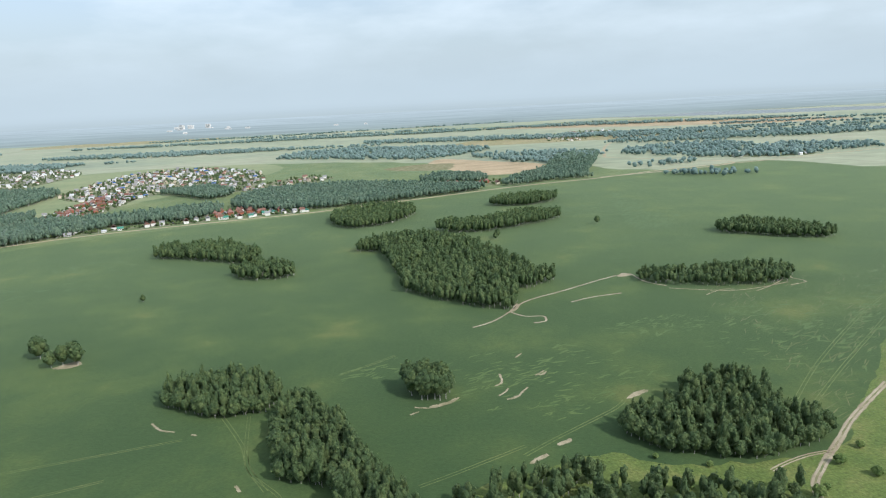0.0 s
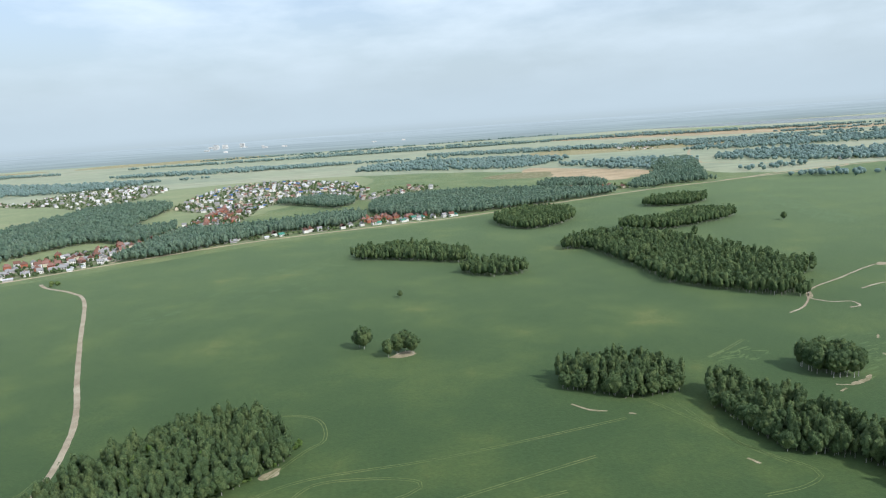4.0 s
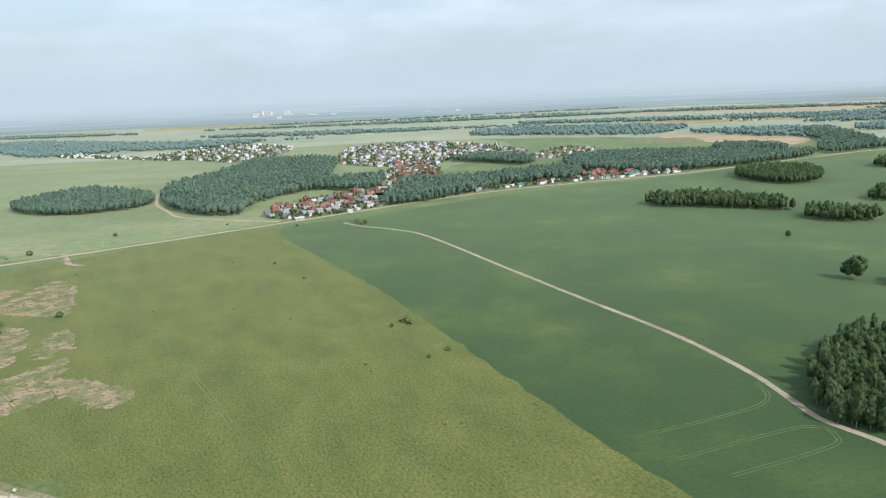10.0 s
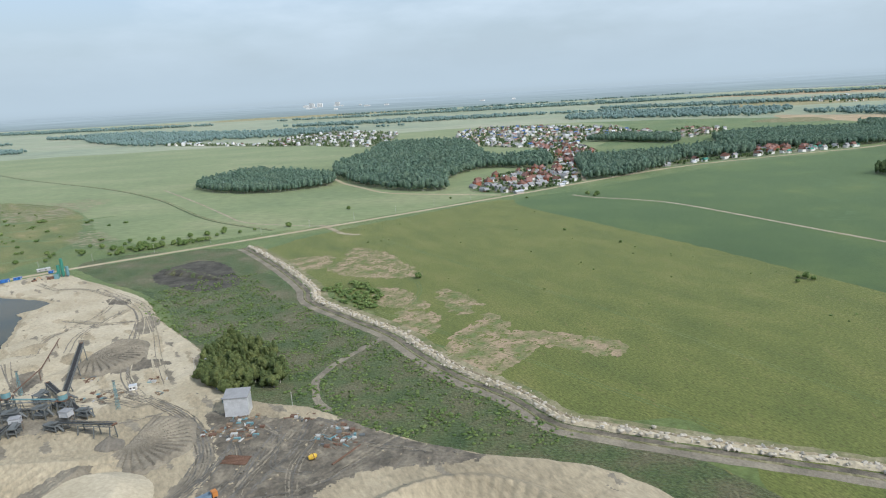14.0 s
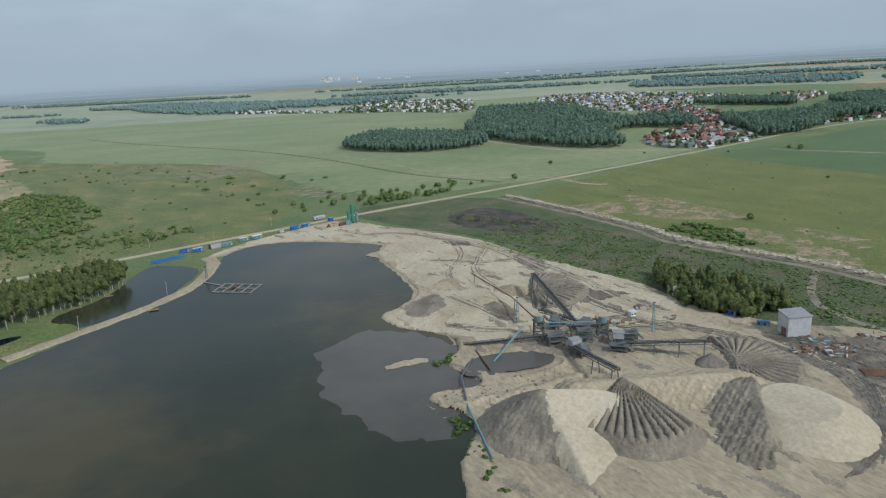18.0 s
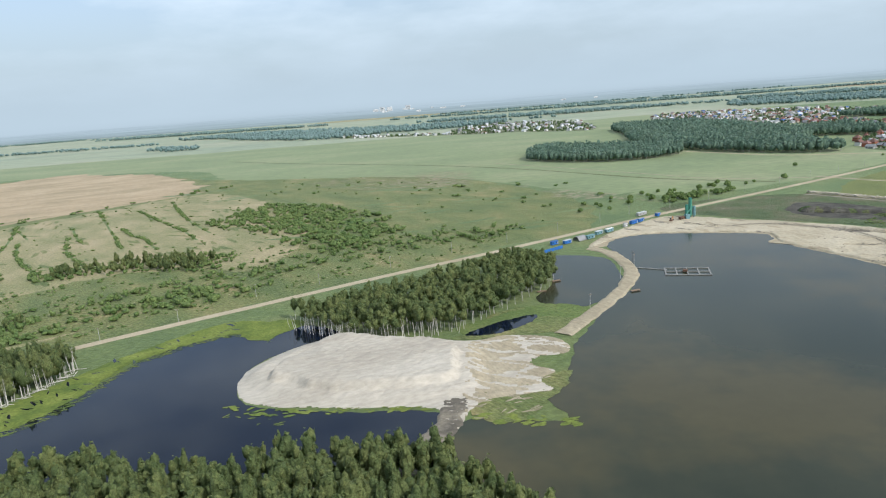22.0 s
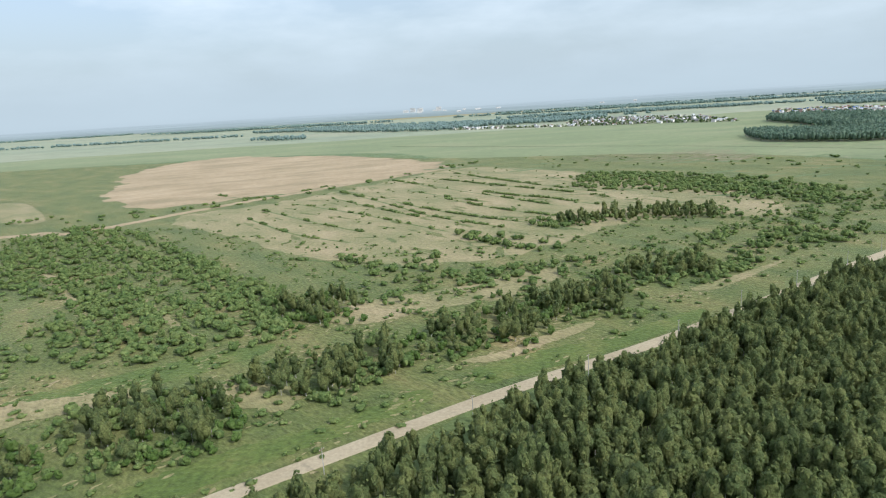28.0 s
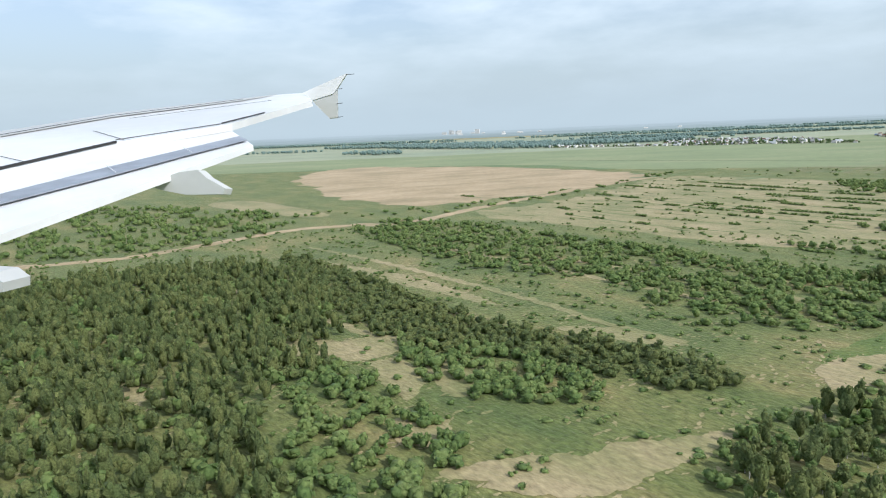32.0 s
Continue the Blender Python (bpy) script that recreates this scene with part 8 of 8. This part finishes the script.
def scrap_heap(x, y, r, n, label):
    top = thing("scrap_heap", label, "scrap", x, y, 0.6)
    for k in range(n):
        a, d = scrap_rng.uniform(0, 6.28), r * math.sqrt(scrap_rng.random())
        px, py, turn = d * math.cos(a), d * math.sin(a) * 0.7, scrap_rng.uniform(0, 3.14)
        w, l, h = scrap_rng.uniform(0.2, 1.2), scrap_rng.uniform(0.8, 5), scrap_rng.uniform(0.3, 1.5)
        mat = (RUST, STEEL, TEAL, RUST, TIMBER, TIMBER, CONCRETE)[int(scrap_rng.integers(7))]
        c, s = math.cos(turn) * l / 2, math.sin(turn) * l / 2
        name = "pipe" if k % 2 else "block"
        bm = beam(bmesh.new(), (px - c, py - s, h * 0.5), (px + c, py + s, h * 0.5 + scrap_rng.uniform(0, 0.5)), w * 0.35, 6) if k % 2 else box(bmesh.new(), px - l / 3, px + l / 3, py - w, py + w, 0, h)
        part(name, bm, mat, top)
    return top


scrap_heap(30, 294, 13, 60, "heap of old machine parts and pipes")
scrap_heap(80, 282, 12, 60, "heap of rusty scrap and steel drums")
scrap_heap(-60, 340, 12, 24, "scattered steel frames on the sand")
for x, y, r, n in ((31, 306, 8, 22), (35, 289, 6, 14), (18, 294, 6, 14), (77, 294, 7, 18), (86, 287, 7, 18), (-79, 366, 9, 16), (-37, 360, 6, 12), (-28, 342, 4, 8)):
    scrap_heap(x, y, r, n, "loose rusty pipes, beams and machine parts")
scrap_heap(60, 306, 7, 18, "stacked timber and pipes beside the shed")
pipes = thing("pipe_stack", "stack of long rusty pipes", "pipes", 38, 268, 0.6, -8)
for k in range(12):
    part("pipe", beam(bmesh.new(), (-6 + 0.4 * (k % 3), -3 + 0.55 * k, 0.4 + 0.3 * (k % 2)), (6, -3.4 + 0.6 * k, 0.4), 0.28, 7), RUST, pipes)
main_pipe = thing("pipeline", "long rusty pipe lying on the ground", "pipe", 89, 270, 0.6, 56)
part("pipe", beam(bmesh.new(), (-11, 0, 0.5), (11, 0, 0.5), 0.45, 8), RUST, main_pipe)
dredge = thing("dredge_pipeline", "dark pipeline along the lake shore", "pipe", -140, 265, 0.8)
for k, (a, b) in enumerate((((2, 38, 0.6), (-4, 18, 0.8)), ((-4, 18, 0.8), (-2, -10, 1.2)), ((-2, -10, 1.2), (6, -50, 1.0)))):
    part("pipe", beam(bmesh.new(), a, b, 0.4, 7), STEEL if k < 2 else TEAL, dredge)
weir = thing("basin_pipe", "dark pipe across the settling basin", "pipe", -134, 300, 0.6)
part("pipe", beam(bmesh.new(), (-2, 12, 0.6), (4, -12, 1.2), 0.4, 7), RUST, weir)
tagged(sheet("wash_basin", [(-144, 288), (-137, 304), (-126, 308), (-109, 312), (-100, 315), (-98, 300), (-106, 291), (-122, 287), (-133, 283)], 0.95, SHALLOW, 2, 1.2, 9), "grey settling basin of wash water", "basin")
islet = tagged(sheet("islet", [(-182, 300), (-172, 306), (-162, 308), (-160, 304), (-170, 300), (-180, 297)], 0.35, SAND, 2, 1, 6), "small sand islet in the shallows", "islet")
spur = tagged(sheet("sand_spur", [(-214, 502), (-205, 494), (-190, 478), (-184, 470), (-188, 484), (-198, 502), (-204, 512)], 0.3, SAND, 2, 1, 8), "narrow sand spur into the lake", "spur")
causeway = tagged(ribbon("causeway", [(-345, 520), (-335, 505), (-330, 480), (-329, 455), (-334, 430), (-345, 405), (-362, 377), (-380, 350), (-392, 332)], 7, 0.14, SAND, 3, 0.4, 0.5, 25), "narrow sandy causeway between waters", "causeway")
speckle("bank_weed", [(-552, 268), (-530, 262), (-490, 260), (-465, 258), (-445, 246), (-420, 236), (-398, 232), (-400, 240), (-425, 246), (-445, 250), (-470, 254), (-500, 252), (-535, 256)], 2.2, (0.8, 2.2), ALGAE, 0.2, "green weed along the sand bank", "water weed", 0.7, 14, 21, 0.1, 1.5)
speckle("open_water", [(-712, 212), (-672, 262), (-655, 293), (-629, 342), (-594, 384), (-580, 363), (-610, 342), (-626, 317), (-630, 283), (-644, 253), (-667, 240), (-690, 205)], 4.2, (0.6, 1.7), POND, 0.158, "dark gaps of open water in the weed", "pond", 0.5, 14, 22, -0.5, 2.2)
speckle("weed_fringe", [(-553, 346), (-580, 358), (-606, 338), (-621, 315), (-624, 283), (-638, 250), (-662, 234), (-686, 203), (-692, 208), (-668, 243), (-648, 256), (-634, 285), (-630, 318), (-613, 345), (-581, 366), (-556, 352)], 1.7, (0.35, 1.1), ALGAE, 0.162, "ragged fringe of weed reaching into the pond", "water weed", 0.85, 0, 24, 0.35, 2.8)
speckle("weed_fringe", [(-540, 262), (-520, 252), (-505, 245), (-530, 246), (-548, 258)], 2.6, (0.3, 1.0), ALGAE, 0.162, "loose tufts of weed floating on the pond", "water weed", 0.6, 8, 25, 0.2, 2.2)
weed_island = tagged(sheet("weed_island", [(-562, 350), (-548, 362), (-540, 376), (-552, 384), (-572, 378), (-575, 362)], 0.2, ALGAE, 3, 2, 9), "bright green reed island in the pond", "water weed")

raft = thing("pontoon_raft", "grid of pale floating pontoon walkways", "pontoon", -295, 436, 0.15, -12)
for k in range(5):
    part("cross_walk", box(bmesh.new(), -14 + 7 * k - 0.4, -14 + 7 * k + 0.4, -9, 9, 0, 0.5), WEATHERED, raft)
for k in range(3):
    part("long_walk", box(bmesh.new(), -14.6, 14.6, -9 + 8.4 * k, -8.2 + 8.4 * k, 0.02, 0.52), WEATHERED, raft)
part("winch", box(bmesh.new(), -3, 0, -2, 0, 0.5, 1.9), RUST, raft)
gangway = thing("gangway", "long thin floating gangway", "gangway", -317, 449, 0.15, -30)
part("deck", box(bmesh.new(), -10, 12, -0.5, 0.5, 0, 0.45), WEATHERED, gangway)
for x, y in ((-338, 400), (-395, 410), (-383, 432)):
    jetty = thing("jetty", "small wooden jetty at the water", "jetty", x, y, 0.1, 20, "small jetties")
    part("deck", box(bmesh.new(), -3, 3, -1.3, 1.3, 0.5, 0.75), TIMBER, jetty)
    for sx in (-2.6, 2.6):
        for sy in (-1.1, 1.1):
            part("post", beam(bmesh.new(), (sx, sy, 0), (sx, sy, 0.55), 0.12, 6), TIMBER, jetty)


# ---- the airliner's own wing, as it stands at the end of the flight ----
wing = thing("aircraft_wing", "white airliner wing with flaps lowered, in flight", "aircraft wing", -1196.47, -20.59, 93.15)
WING_WHITE = paint("glossy_white_paint", (0.74, 0.75, 0.76), 0.3, wear=0.05)
WING_GREY = paint("grey_wing_paint", (0.52, 0.53, 0.52), 0.4, wear=0.05)
WING_BAND = paint("dull_grey_metal", (0.36, 0.385, 0.43), 0.4, 0.5, wear=0.25)


def plate(points, drop, lean=(0, 0)):
    """A plate with the given outline and thickness."""
    bm = bmesh.new()
    up = [bm.verts.new(p) for p in points]
    low = [bm.verts.new((p[0] + lean[0], p[1] + lean[1], p[2] - drop)) for p in points]
    bm.faces.new(up), bm.faces.new(low[::-1])
    n = len(points)
    for k in range(n):
        bm.faces.new((up[k], low[k], low[(k + 1) % n], up[(k + 1) % n]))
    bmesh.ops.recalc_face_normals(bm, faces=bm.faces)
    bmesh.ops.triangulate(bm, faces=bm.faces)
    return bm


part("wing_box", plate([(-8.63, 10.36, 0.04), (-8.16, 11.56, 0.23), (-7.11, 13.45, 0.52), (-4.99, 15.1, 0.79), (-4.36, 15.61, 0.87), (-3.8, 15.74, 0.89), (-3.23, 14.18, 0.64), (-3.6, 12.78, 0.42), (-3.98, 11.33, 0.19), (-4.07, 11.17, 0.17), (-5.25, 9.91, -0.03), (-5.87, 8.21, -0.3), (-6.19, 7.32, -0.44)], 0.12), WING_WHITE, wing)
part("slat", plate([(-8.52, 10.23, 0.045), (-8.06, 11.42, 0.225), (-7.02, 13.28, 0.525), (-4.93, 14.91, 0.785), (-4.31, 15.42, 0.865), (-4.82, 14.57, 0.73), (-6.75, 12.75, 0.44), (-7.66, 10.83, 0.14), (-8.09, 9.7, -0.04)], 0.01), WING_GREY, wing)
flap = part("flap", plate([(-4.48, 12.23, 0.21), (-3.18, 9.89, -0.16), (-4.27, 5.84, -0.8), (-4.44, 5.12, -0.91), (-6.48, 7.66, -0.51), (-6.21, 8.67, -0.35), (-5.56, 10.49, -0.06)], 0.08), WING_WHITE, wing)
part("wear_strip", plate([(-3.61, 10.58, -0.02), (-3.36, 10.18, -0.08), (-3.83, 9.21, -0.23), (-4.33, 8.08, -0.41), (-4.94, 6.82, -0.61), (-5.25, 6.14, -0.72), (-5.59, 6.55, -0.65), (-5.25, 7.28, -0.54), (-4.67, 8.51, -0.34), (-4.1, 9.59, -0.17)], 0.01), WING_BAND, flap, "dull grey metal strip")
part("spoiler_gap", beam(bmesh.new(), (-6.1, 7.6, -0.385), (-5.25, 9.91, -0.03), 0.026, 4), RUBBER, wing)
part("panel_seam", beam(beam(bmesh.new(), (-6.23, 11.09, 0.165), (-5.2, 10.05, 0.0), 0.005, 4), (-6.45, 9.07, -0.155), (-5.75, 8.55, -0.235), 0.005, 4), RUBBER, wing)
for a, b, r in (((-8.09, 9.7, -0.02), (-7.66, 10.83, 0.16), 0.006), ((-7.66, 10.83, 0.16), (-6.75, 12.75, 0.46), 0.006), ((-6.75, 12.75, 0.46), (-4.82, 14.57, 0.75), 0.005), ((-5.25, 9.91, 0.0), (-4.12, 11.2, 0.19), 0.008), ((-4.12, 11.25, 0.2), (-3.72, 12.4, 0.38), 0.014), ((-6.2, 12.3, 0.38), (-4.1, 14.2, 0.68), 0.004)):
    part("panel_seam", beam(bmesh.new(), a, b, r, 4), RUBBER, wing)
for a, b in (((-3.83, 9.21, -0.21), (-4.1, 9.59, -0.15)), ((-4.94, 6.82, -0.59), (-5.25, 7.28, -0.52)), ((-4.33, 8.08, -0.39), (-4.67, 8.51, -0.32))):
    part("strip_joint", beam(bmesh.new(), a, b, 0.006, 4), WING_WHITE, flap)
part("flap_fairing", plate([(-4.02, 8.1, -0.55), (-3.55, 8.1, -0.42), (-3.32, 8.1, -0.40), (-3.22, 8.1, -0.50), (-3.0, 8.1, -0.64), (-3.03, 8.1, -0.71), (-3.5, 8.1, -0.70), (-3.8, 8.1, -0.63)], 0.02, (0.05, 0.12)), WING_GREY, wing)
part("inner_fairing", plate([(-3.99, 4.5, -0.83), (-3.41, 4.5, -0.89), (-3.33, 4.5, -0.96), (-3.34, 4.5, -1.03), (-3.43, 4.5, -1.04), (-4.02, 4.5, -1.02)], 0.02, (0.0, 0.3)), WING_GREY, wing)
tip = part("wingtip_fence", plate([(-3.62, 15.0, 0.85), (-3.41, 15.0, 0.68), (-2.94, 15.0, 0.8), (-2.84, 15.0, 0.92), (-2.61, 15.0, 1.22), (-2.79, 15.0, 1.16)], 0.01, (0.0, 0.08)), WING_WHITE, wing)
part("lower_fence", plate([(-3.41, 15.02, 0.65), (-2.94, 15.02, 0.79), (-2.85, 15.02, 0.9), (-2.88, 15.02, 0.29), (-3.06, 15.02, 0.27)], 0.01, (0.0, 0.08)), WING_GREY, tip, "grey lower fin of the wingtip")
for a, b in (((-2.84, 15, 0.9), (-2.73, 15, 0.9)), ((-2.88, 15, 0.59), (-2.75, 15, 0.59)), ((-2.88, 15, 0.29), (-2.76, 15, 0.3)), ((-2.63, 15, 1.2), (-2.45, 15, 1.2))):
    part("static_wick", beam(bmesh.new(), a, b, 0.008, 4), RUBBER, wing)
